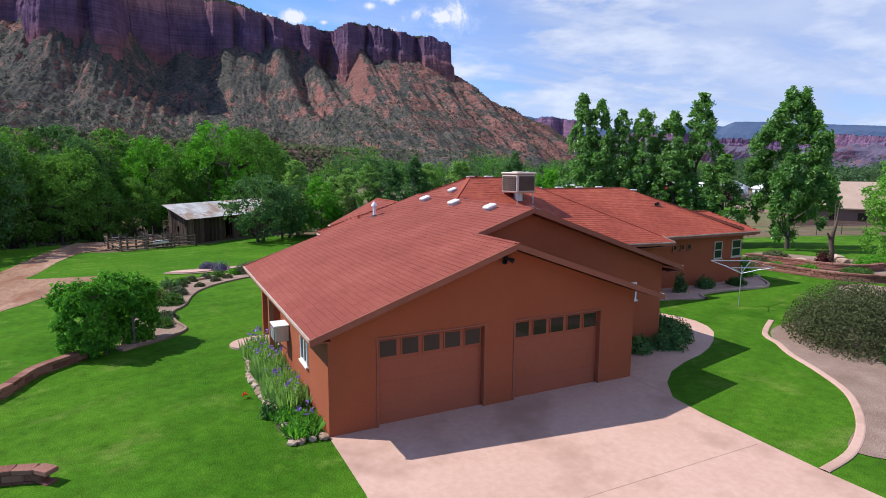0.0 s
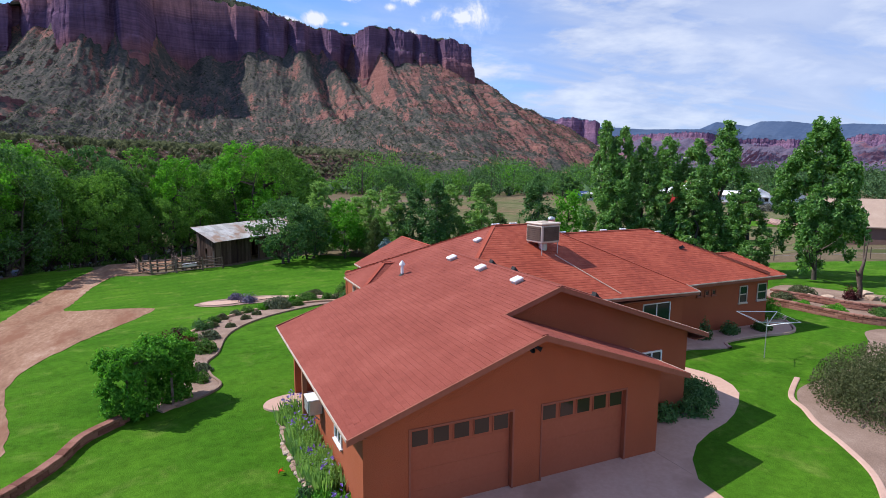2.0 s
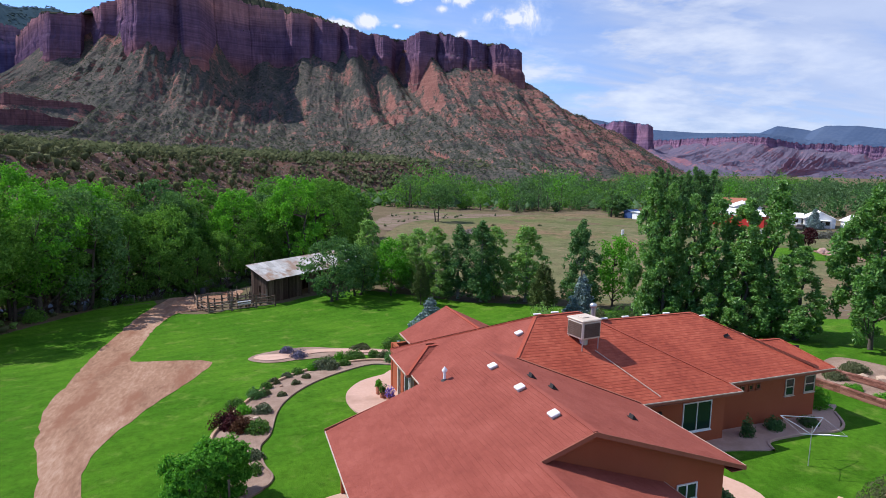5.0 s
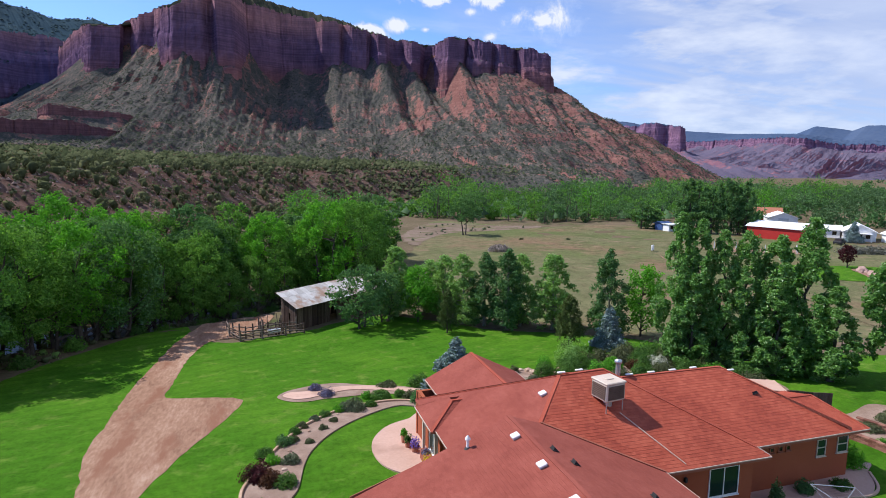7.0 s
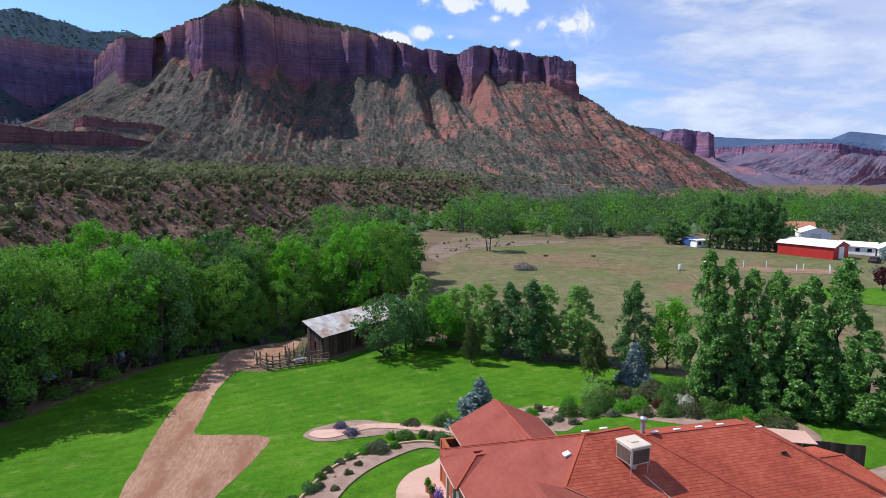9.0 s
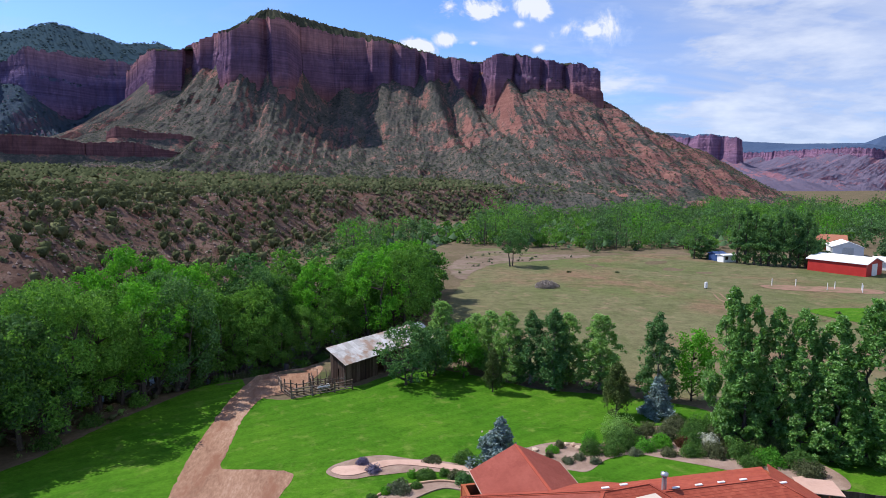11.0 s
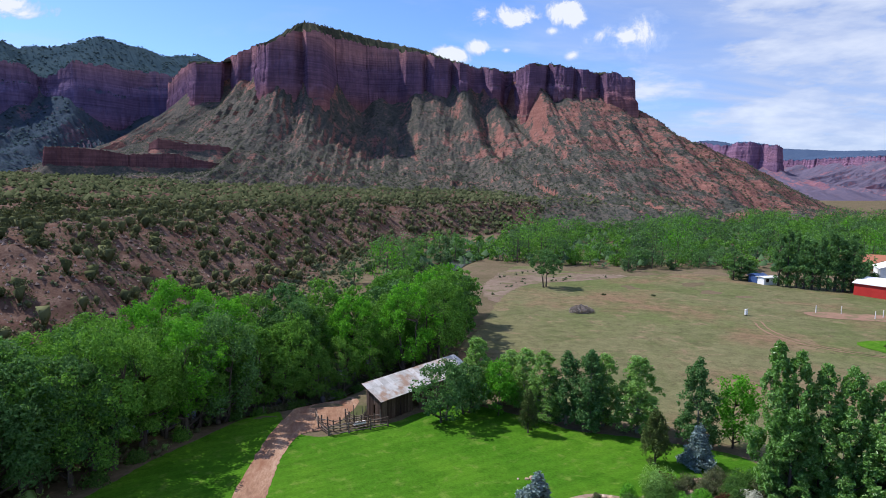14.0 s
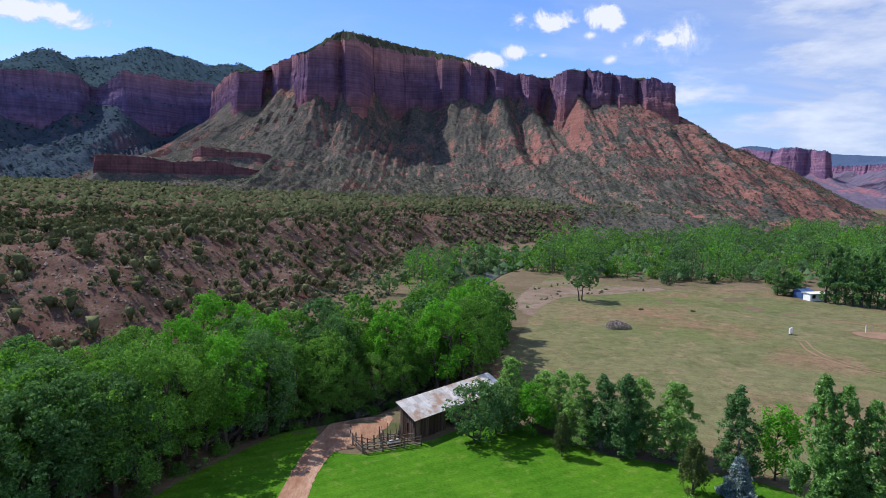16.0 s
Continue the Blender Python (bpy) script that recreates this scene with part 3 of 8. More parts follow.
def tube_arrays(pts, radii, sides=6):
    """A tapered tube along points: arrays of verts and quads."""
    pts, V, F = np.asarray(pts, float), [], []
    a = np.arange(sides) * 2 * np.pi / sides
    for i, (p, r) in enumerate(zip(pts, radii)):
        d = pts[min(i + 1, len(pts) - 1)] - pts[max(i - 1, 0)]
        d = d / np.linalg.norm(d) if np.linalg.norm(d) > 1e-6 else np.array((0, 0, 1.0))
        u = np.cross(d, (0, 0, 1.0) if abs(d[2]) < 0.9 else (1.0, 0, 0))
        u /= np.linalg.norm(u)
        w = np.cross(d, u)
        V.append(p + r * (np.cos(a)[:, None] * u + np.sin(a)[:, None] * w))
        if i:
            b0, b1 = (i - 1) * sides, i * sides
            for j in range(sides):
                F.append((b0 + j, b0 + (j + 1) % sides, b1 + (j + 1) % sides, b1 + j))
    return np.concatenate(V), np.array(F)


def tubes(name, lines, mat, sides=6, weld=False):
    V, F, n = [], [], 0
    for pts, radii in lines:
        v, f = tube_arrays(pts, radii, sides)
        f = f + n
        if weld and V:
            base = np.concatenate(V)
            near = int(np.argmin(((base - v[0]) ** 2).sum(1)))
            f = np.where(f == n, near, f)
        V.append(v), F.append(f)
        n += len(v)
    return mesh_np(name, np.concatenate(V), np.concatenate(F), mat, smooth=True)


def leaf_array(centres, size, rng, out=None, lean=0.6):
    """Four corners for a leaf at each centre, folded along its length. out: outward ways that the leaves tend to face."""
    n = len(centres)
    nrm = rng.normal(size=(n, 3))
    nrm /= np.linalg.norm(nrm, axis=1)[:, None]
    if out is not None:
        nrm = nrm * (1 - lean) + out * lean
        nrm /= np.linalg.norm(nrm, axis=1)[:, None] + 1e-9
    t = np.cross(nrm, rng.normal(size=(n, 3)))
    t /= np.linalg.norm(t, axis=1)[:, None] + 1e-9
    b = np.cross(nrm, t)
    s = (size * rng.uniform(0.6, 1.35, n))[:, None]
    c = np.asarray(centres)
    fold = nrm * s * 0.18
    return np.stack([c - t * s * 0.6, c - b * s * 0.29 + fold, c + t * s * 0.6, c + b * s * 0.29 + fold], 1)


def leaves_mesh(name, quads, mat):
    q = np.concatenate(quads) if isinstance(quads, list) else quads
    return mesh_np(name, q.reshape(-1, 3), np.arange(len(q) * 4).reshape(-1, 4), mat)


def sstep(a, b, v):
    u = np.clip((np.asarray(v, float) - a) / (b - a), 0, 1)
    return u * u * (3 - 2 * u)


def seg_dist(px, py, line):
    """Distance to a polyline, the share along it, and the side (positive: left of its way)."""
    best, along, side = np.full(np.shape(px), 1e9), np.zeros(np.shape(px)), np.zeros(np.shape(px))
    for i, ((x0, y0), (x1, y1)) in enumerate(zip(line[:-1], line[1:])):
        dx, dy = x1 - x0, y1 - y0
        u = np.clip(((px - x0) * dx + (py - y0) * dy) / (dx * dx + dy * dy), 0, 1)
        d = np.hypot(px - x0 - u * dx, py - y0 - u * dy)
        s = dx * (py - y0) - dy * (px - x0)
        near = d < best
        best, along, side = np.where(near, d, best), np.where(near, i + u, along), np.where(near, s, side)
    return best, along, np.sign(side)


def hills(x, y, scale, seed=0, octaves=4):
    """Cheap smooth noise from sines, about -1 to 1."""
    r = np.random.RandomState(seed)
    out, amp, tot = 0, 1.0, 0
    for o in range(octaves):
        k = 2 ** o / scale
        for _ in range(3):
            a, p = r.uniform(0, 2 * np.pi, 2)
            out = out + amp * np.sin(2 * np.pi * k * (x * np.cos(a) + y * np.sin(a)) + p)
        tot += amp * 1.7
        amp *= 0.55
    return out / tot


# ---- the lie of the land ----
SCARP_FOOT = [(-900, -250), (-300, 0), (-120, 55), (-60, 72), (-40, 82), (-28, 98), (-20, 135), (-8, 185), (8, 228), (40, 280), (110, 340), (230, 405), (330, 480), (410, 600), (450, 800), (480, 1100), (500, 4600)]
RIVER = [(-900, -310), (-300, -60), (-120, 20), (-60, 46), (-25, 60), (-8, 67), (4, 84), (10, 115), (18, 150), (34, 195), (70, 250), (140, 300), (270, 350), (450, 400), (900, 560)]


def land(x, y):
    """Height of the ground: level by the house, falling to the river flat, then a scarp and a long bench."""
    x, y = np.asarray(x, float), np.asarray(y, float)
    z = -2.0 * sstep(12, 46, y)
    d, _, s = seg_dist(x, y, SCARP_FOOT)
    d = d * s
    wob = hills(x, y, 60, 3)
    dd = d + 5 * wob
    up = 15.5 * sstep(-1, 42, dd) + 0.05 * np.clip(dd - 25, 0, 380) + np.clip(dd, 0, 40) / 40 * 1.8 * hills(x, y, 22, 5) + np.clip(dd - 30, 0, 100) / 100 * 1.6 * hills(x, y, 90, 8)
    z = z + np.where(dd > -1, up, 0)
    r, _, _ = seg_dist(x, y, RIVER)
    z = z - 1.4 * (1 - sstep(3.5, 7.5, r))
    far = sstep(70, 200, np.hypot(x, y - 30))
    return z + far * 0.25 * hills(x, y, 70, 11)


def ground_z(x, y):
    return float(land(np.array([x]), np.array([y]))[0])


def graded(lo, a, b, hi, fine, growth):
    mid = list(np.arange(a, b + 1e-6, fine))
    s, v = fine, mid[-1]
    while v < hi:
        s *= growth
        v += s
        mid.append(v)
    s, v = fine, mid[0]
    while v > lo:
        s *= growth
        v -= s
        mid.insert(0, v)
    return np.array(mid)


def build_ground():
    xs, ys = graded(-4200, -75, 130, 4600, 2.0, 1.055), graded(-2500, -30, 215, 4600, 2.0, 1.055)
    X, Y = np.meshgrid(xs, ys)
    Z = land(X, Y)
    V = np.stack([X.ravel(), Y.ravel(), Z.ravel()], 1)
    ny, nx = X.shape
    i = (np.arange(ny - 1)[:, None] * nx + np.arange(nx - 1)[None]).ravel()
    F = np.stack([i, i + 1, i + nx + 1, i + nx], 1)
    cx, cy = V[F].mean(1)[:, 0], V[F].mean(1)[:, 1]
    d, _, s = seg_dist(cx, cy, SCARP_FOOT)
    slope = (d * s + 4 * hills(cx, cy, 18, 21)) > 1
    me = mesh_np("ground", V, F, [M_VALLEY, M_REDSOIL], slope.astype(int), True)
    tagged(place("ground", me), "valley floor and red juniper bench below the mesa", "ground", kind="structure")


build_ground()


def smooth_loop(pts, n=6, closed=True):
    """A rounded line through the points."""
    P, out = [np.array(p, float) for p in pts], []
    m = len(P)
    for i in range(m if closed else m - 1):
        p0, p1, p2, p3 = (P[(i + k) % m] if closed else P[min(max(i + k, 0), m - 1)] for k in (-1, 0, 1, 2))
        for t in np.arange(n) / n:
            out.append(0.5 * (2 * p1 + (p2 - p0) * t + (2 * p0 - 5 * p1 + 4 * p2 - p3) * t ** 2 + (3 * p1 - p0 - 3 * p2 + p3) * t ** 3))
    if not closed:
        out.append(P[-1])
    return np.array(out)


def sheet(name, pts, lift, mat, label, category, rounded=True, ragged=0.0, skirt=0.0, seed=1, step=2.0):
    """A flat area that lies on the land: its outline, cut into strips so that it follows the slope. skirt: thickness of a slab."""
    P = smooth_loop(pts) if rounded else np.array(pts, float)
    if ragged:
        rng = np.random.RandomState(seed)
        Q = []
        for a, b in zip(P, np.roll(P, -1, 0)):
            k = max(1, int(np.hypot(*(b - a)) / 0.5))
            Q += [a + (b - a) * j / k for j in range(k)]
        P = np.array(Q) + rng.normal(0, ragged, (len(Q), 2))
    bm = bmesh.new()
    f = bm.faces.new([bm.verts.new((x, y, 0)) for x, y in P])
    f.normal_update()
    if f.normal.z < 0:
        f.normal_flip()
    bmesh.ops.triangulate(bm, faces=[f])
    for y in np.arange(math.floor(P[:, 1].min()), P[:, 1].max(), step):
        bmesh.ops.bisect_plane(bm, geom=bm.verts[:] + bm.edges[:] + bm.faces[:], plane_co=(0, y, 0), plane_no=(0, 1, 0))
    if skirt:
        r = bmesh.ops.extrude_edge_only(bm, edges=[e for e in bm.edges if e.is_boundary])
        low = [g for g in r["geom"] if isinstance(g, bmesh.types.BMVert)]
        for v in low:
            v.co.z -= skirt
    V = np.array([v.co[:] for v in bm.verts])
    z = land(V[:, 0], V[:, 1]) + lift
    for v, h in zip(bm.verts, z):
        v.co.z += h
    me = bpy.data.meshes.new(name)
    bm.to_mesh(me)
    bm.free()
    me.materials.append(mat)
    return tagged(place(name, me), label, category, kind="structure")


def ribbon(name, pts, width, height, mat, label, category, closed=False, lift=0.0, top=None, thing_kind="structure"):
    """A kerb or edging: a bevelled strip along a rounded line on the land."""
    P = smooth_loop(pts, 6, closed)
    n, V = len(P), []
    for i, p in enumerate(P):
        a, b = P[(i - 1) % n] if closed or i else p, P[(i + 1) % n] if closed or i < n - 1 else p
        d = (b - a) / (np.hypot(*(b - a)) + 1e-9)
        nn = np.array((-d[1], d[0]))
        z = ground_z(*p) + lift
        for o, h in ((-0.5, -0.1), (-0.5, height * 0.8), (-0.35, height), (0.35, height), (0.5, height * 0.8), (0.5, -0.1)):
            q = p + nn * o * width
            V.append((q[0], q[1], z + h))
    F = []
    for i in range(n if closed else n - 1):
        j = (i + 1) % n
        for k in range(5):
            F.append((i * 6 + k, j * 6 + k, j * 6 + k + 1, i * 6 + k + 1))
    me = mesh_np(name, V, F, mat)
    return tagged(place(name, me), label, category, kind=thing_kind)


# ---- areas on the ground ----
sheet("lawn", [(-8, -26), (30, -24), (60, -12), (70, 10), (58, 21), (48, 27), (37, 33), (34, 39), (27, 44), (21, 47), (15.5, 52.5), (10, 56.5), (4, 54.5), (1, 52.3), (-3, 51.2), (-6.5, 49.5), (-9.5, 50.5), (-11.5, 54), (-13.2, 58.5), (-17, 55), (-20.5, 50.5), (-24, 45.5), (-27, 39.5), (-32, 33.5), (-40, 28), (-46, 12), (-40, -12), (-24, -24)], 0.03, M_LAWN, "mown bright green lawn", "lawn", ragged=0.06)
sheet("pasture", [(15, 62), (11.5, 72), (15.5, 84), (22, 98), (30, 118), (38, 140), (48, 172), (56, 182), (65, 170), (80, 154), (101, 157), (118, 146), (135, 122), (140, 90), (120, 62), (96, 46), (70, 34), (48, 31), (38, 38), (30, 47), (22, 53)], 0.04, M_FIELD, "dry tan pasture with worn patches", "field", ragged=0.25, step=4.0)
sheet("dirt_road", [(-9.0, 8), (-10.2, 14), (-9.9, 17.3), (-8.4, 22.2), (-6.6, 27), (-5.7, 31.4), (-8.5, 32.9), (-11.2, 33.8), (-11.3, 37), (-11.0, 44.4), (-9.6, 50.2), (-6.8, 51.5), (-4.5, 55), (-3, 60), (-6.5, 62.5), (-9.8, 60), (-11.6, 55.5), (-13.2, 48.5), (-14.2, 38.7), (-14.2, 28.5), (-14.0, 23.2), (-12.9, 18), (-11.5, 12), (-11.6, 5), (-9.4, 2)], 0.045, M_DIRT, "pale red dirt farm track", "road", ragged=0.05)
sheet("driveway", [(0, 0), (0, -2.6), (-0.6, -9), (-1, -20), (10, -20), (9.2, -12), (9.0, -6.0), (9.1, -2.9), (9.25, -1.75), (10.0, -0.85), (10.9, -0.2), (12.0, 0.25), (13.1, 0.55), (14.0, 0.95), (14.9, 1.5), (15.8, 2.2), (16.3, 2.9), (16.55, 3.7), (16.5, 4.5), (16.15, 5.4), (15.6, 6.4), (13, 6.4), (13, 2.0), (9.36, 2.0), (9.36, 0)], 0.045, M_CONC, "smooth pink concrete driveway and path", "driveway", rounded=False, skirt=0.2)
sheet("patio", [(6.2, 23.4), (5.2, 23.1), (3.8, 22.4), (2.9, 21.4), (2.25, 20.1), (2.0, 18.6), (2.25, 16.8), (3.2, 15.5), (4.6, 15.2), (6.2, 15.4)], 0.11, M_CONC, "rounded pink concrete patio", "patio", skirt=0.2)
sheet("garden_path", [(-3.1, 30.9), (-2.2, 29.6), (-1.0, 29.2), (0.2, 29.4), (1.5, 29.4), (3.2, 29.4), (5.2, 29.0), (8.0, 27.7), (8.6, 28.6), (7.6, 29.8), (5.6, 31.2), (3.9, 31.9), (1.9, 33.2), (0.4, 33.4), (-1.1, 33.0), (-2.5, 32.2)], 0.07, M_GRAVEL, "gravel border beside the garden path", "path")
sheet("walkway", [(-2.7, 31.0), (-1.9, 30.0), (-0.8, 29.9), (0.6, 30.5), (2.2, 31.0), (3.8, 30.5), (5.6, 29.5), (8.2, 28.1), (8.4, 28.7), (6.2, 30.3), (4.2, 31.5), (2.0, 32.1), (0.2, 31.8), (-1.2, 31.7), (-2.2, 31.8)], 0.12, M_CONC, "curved pink concrete walkway", "path", skirt=0.1)
BED_OUT = [(-4.6, 9.9), (-4.85, 12.6), (-5.15, 15.7), (-4.5, 17.9), (-3.3, 20.9), (-1.5, 24.1), (1.0, 26.4), (3.1, 27.1), (5.2, 27.2), (6.8, 26.4)]
BED_IN = [(6.7, 25.2), (5.0, 26.0), (2.3, 24.5), (0.2, 22.5), (-1.2, 20.3), (-1.9, 18.3), (-2.4, 15.6), (-2.95, 14.2), (-2.85, 12.5), (-2.55, 11.2), (-3.1, 10.3), (-4.2, 9.5)]
sheet("garden_bed", BED_OUT + BED_IN, 0.06, M_GRAVEL, "curved gravel garden bed", "flower bed")
sheet("rock_bed", [(9.2, 29.0), (10.5, 30.8), (12.8, 31.6), (16.6, 32.6), (20.1, 31.2), (23.5, 31.5), (27, 34), (31, 32.5), (34, 28), (35, 22), (33, 19), (29, 22), (26.5, 24.5), (24.0, 26.8), (22.2, 28.4), (20.5, 28.3), (18.9, 27.8), (16.6, 26.2), (14.7, 27.0), (12.5, 25.5), (11, 25.8)], 0.055, M_GRAVEL, "gravel rockery bed with stones", "flower bed")
sheet("back_bed", [(30.5, 12.4), (30.8, 10.0), (30.8, 8.2), (31.4, 6.2), (33.0, 4.6), (38, 4.2), (41, 8.0), (39.0, 12.4), (37.5, 15.7), (34.4, 15.0), (32, 14.5)], 0.06, M_GRAVEL, "raised gravel bed on two tiers", "flower bed")
sheet("side_path", [(10.5, -5.7), (12.3, -4.9), (14.0, -3.7), (15.1, -2.2), (15.9, -0.8), (16.8, 0.4), (18.5, 1.6), (21.5, 2.0), (24, 2.6), (27.5, 4.2), (29.6, 5.5), (31.5, 5.0), (31, 2.5), (27, -0.5), (22, -3.5), (17.1, -4.2), (13.6, -5.0), (11.5, -6.6)], 0.05, M_GRAVEL, "pale gravel strip under a large shrub", "path")
sheet("stoop_pad", [(-1.3, 8.2), (-1.0, 8.75), (-0.3, 9.0), (0.6, 9.0), (0.6, 7.7), (-0.3, 7.55), (-1.0, 7.7)], 0.10, M_CONC, "small rounded concrete doorstep", "path", skirt=0.15)
sheet("side_terrace", [(13.2, 6.3), (15.6, 6.3), (16.6, 7.2), (18.5, 6.9), (20.3, 6.4), (21.0, 7.2), (23.5, 7.3), (25.2, 7.0), (26.3, 7.4), (27.4, 8.6), (27.5, 9.6), (13.2, 9.6)], 0.09, M_CONC, "shaded concrete terrace along the house wall", "terrace", skirt=0.15)
sheet("river", [(-300, -57), (-120, 23), (-60, 49.5), (-25, 63.5), (-11, 70), (0, 86), (6, 115), (14, 151), (30, 197), (66, 253), (140, 304), (140, 296), (74, 247), (38, 193), (22, 149), (14, 115), (8, 82), (-5, 64), (-25, 56.5), (-60, 42.5), (-120, 17), (-300, -63)], 0.35, M_WATER, "narrow stony river with white riffles", "river", step=6.0)
ribbon("lawn_kerb", [(9.0, -6.0), (10.5, -5.75), (12.3, -4.95), (14.0, -3.7), (15.1, -2.2), (15.9, -0.8), (16.7, 0.2), (17.4, 1.2), (19.5, 2.4)], 0.21, 0.07, M_CONC, "pale curved concrete kerb", "kerb")
ribbon("bed_kerb", BED_IN[::-1], 0.10, 0.09, M_GRAVEL, "curved concrete edging of the bed", "kerb", lift=0.03)
ribbon("bed_edging", BED_OUT, 0.17, 0.16, M_EDGE, "timber edging of the bed", "edging", lift=0.03)
ribbon("terrace_kerb", [(20.3, 6.3), (21.0, 7.1), (23.5, 7.15), (25.2, 6.9), (26.4, 7.3), (27.5, 8.6)], 0.14, 0.12, M_CONC, "concrete edging of the terrace", "kerb", lift=0.03)

# ---- mesas ----
TALUS_SEATS = []


def tableland(name, rim, foot, mats, label, cap=((0, 4),), steps=1400, seed=4, floor=5.0, fall=152.0, reach=560.0, back=250.0, capw=0.045, rough=7.0, gully=3.4, grain=1.0, smooth=85, tiers=36, runs=70, terrace=(), sink=True, spread=170.0, batter=0.045, crisp=1.0, plain=None):
    """A table mountain: cliffs under a rim of (x, y, top) that runs west to east, scree that climbs in spurs between the alcoves up to a foot line of (x, height), or a (drop, swing, span) below the rim, and a wooded cap behind. terrace: stretches of x where layered ledges show under the cliff. plain: (x, run), past x the scree falls straight to the ground over that run."""
    R = np.array(rim, float)
    seg = np.r_[0, np.cumsum(np.hypot(*np.diff(R[:, :2], axis=0).T))]
    u = np.linspace(0, seg[-1], steps)
    du = u[1]

    def even(a, metres):
        k = max(1, int(metres / du))
        return np.convolve(np.r_[np.full(k, a[0]), a, np.full(k, a[-1])], np.ones(2 * k + 1) / (2 * k + 1), "valid")
    C = np.stack([even(np.interp(u, seg, R[:, k]), 1.6 * grain) for k in range(3)], 1)
    S = np.stack([even(even(C[:, 0], smooth), smooth), even(even(C[:, 1], smooth), smooth)], 1)
    d = np.gradient(S, axis=0)
    d /= np.hypot(d[:, 0], d[:, 1])[:, None]
    out = np.stack([d[:, 1], -d[:, 0]], 1)
    B = np.stack([even(even(S[:, 0], 2 * smooth), 2 * smooth), even(even(S[:, 1], 2 * smooth), 2 * smooth)], 1)
    behind = np.gradient(B, axis=0)
    behind = np.stack([behind[:, 1], -behind[:, 0]], 1) / np.hypot(behind[:, 0], behind[:, 1])[:, None]
    rng = np.random.RandomState(seed)
    wave = lambda s, sc, o, oc=3: hills(s, np.zeros_like(s) + 7.7 * o, sc * grain, seed * 13 + o, oc)
    crack = lambda sc, o, w: np.exp(-(wave(u, sc, o, 1) / w) ** 2)
    if isinstance(foot, tuple):
        line = C[:, 2] - foot[0] - foot[1] * (1.3 * np.abs(wave(u, foot[2], 6, 2)) - 0.4)
    else:
        line = np.interp(C[:, 0], *np.array(foot, float).T)
    # the scree is one surface over the distance from the mean line of the wall; the cliffs stand behind and in front of that line
    d0 = ((C - np.c_[S, np.zeros(steps)])[:, :2] * behind).sum(1)
    head = even(floor + (line - floor) * np.exp(d0 / fall), 11 * grain)
    mean = even(head, smooth)
    front = np.clip((-behind[:, 1] - 0.45) / 0.35, 0, 1)
    turn = np.cumsum((1 - front) * du)
    flank = even(sstep(0.0, 90.0, C[:, 0] - (plain or (0, 0))[0]), 25)

    def across(dist):
        """A measure along the wall that runs straight down the slope."""
        return S[:, 0] + front * behind[:, 0] * dist + turn
    order = np.argsort(across(0.0))
    grid = across(0.0)[order]

    def slope_z(dist, at):
        spur = np.interp(at, grid, (head - mean)[order])
        z = floor + (mean - floor) * np.exp(-dist / fall) + spur * np.exp(-dist / spread)
        if plain:
            way = 1 - dist / plain[1]
            z = z + flank * ((mean + 8) * np.where(way > 0.1, way, 0.1 * np.exp(np.minimum(way, 0.1) / 0.1 - 1)) - 8 - z)
        return z
    zf = np.minimum(slope_z(d0, across(d0)), C[:, 2] - 6 * grain) - 55 * grain
    lift = np.interp(C[:, 0], *np.array(cap, float).T)
    # faces: columns, cracks, small buttresses
    face = rough * (0.34 * wave(u, 70, 1, 2) + 0.13 * np.abs(wave(u, 23, 2, 2)) + 0.05 * wave(u, 6, 3) - 0.40 * crack(130, 15, 0.05) - 0.15 * crack(43, 16, 0.07) - 0.05 * crack(15, 17, 0.12))
    face = face * crisp
    edge = crisp * 1.6 * grain * wave(u, 24, 4) + crisp * grain * np.sign(wave(u, 11, 14))
    ter = sum((np.exp(-(np.maximum(0, np.abs(C[:, 0] - 0.5 * (a + b)) - 0.5 * (b - a)) / 14) ** 2) for a, b in terrace), np.zeros(steps))
    H = C[:, 2] - zf
    rows, kind = [], []

    def put_row(o, z, keep, k, way=out, line=S):
        rows.append(np.stack([line[:, 0] + (C[:, 0] - line[:, 0]) * keep + way[:, 0] * o, line[:, 1] + (C[:, 1] - line[:, 1]) * keep + way[:, 1] * o, z], 1))
        kind.append(k)
    for t in (1.0, 0.8, 0.62, 0.46, 0.34, 0.24, 0.17, 0.11, 0.07, 0.04, 0.018, 0.006):
        rise = lift * sstep(0.0, capw * 2.2, t) ** 0.8
        put_row(-back * t + face * (1 - t) ** 30, C[:, 2] + edge * (1 - t) ** 10 + rise + 0.25 * lift * sstep(0.2, 1.0, t) * (1 + 0.6 * wave(u, 130, 20)) + 0.9 * grain * crisp * wave(u + 300 * t, 14, 21), (1 - t) ** 2, 2, out * (1 - t) ** 3 + behind * (1 - (1 - t) ** 3), B)
    ledge_at, ledge_w = rng.uniform(0.1, 0.95, 7), rng.uniform(0.8, 3.4, 7) * grain * crisp
    for t in np.linspace(0, 1, tiers):
        led = sum(w * (0.5 + 0.9 * np.clip(wave(u, 150, 30 + j, 2) + 0.3, 0, 1)) * sstep(a - 0.012, a + 0.012, t) for j, (a, w) in enumerate(zip(ledge_at, ledge_w)))
        hollow = -1.9 * grain * np.clip(wave(u, 90, 40, 2), 0, 1) * math.exp(-((t - 0.62) / 0.18) ** 2)
        blocks = 0.5 * grain * crisp * wave(u + 40 * round(t * 7), 9, 41 + int(t * 7) % 3, 2)
        put_row(face * (1 - 0.25 * t) + led + hollow + blocks + batter * H * t, C[:, 2] + edge * (1 - t) - H * t, 1.0, 0)
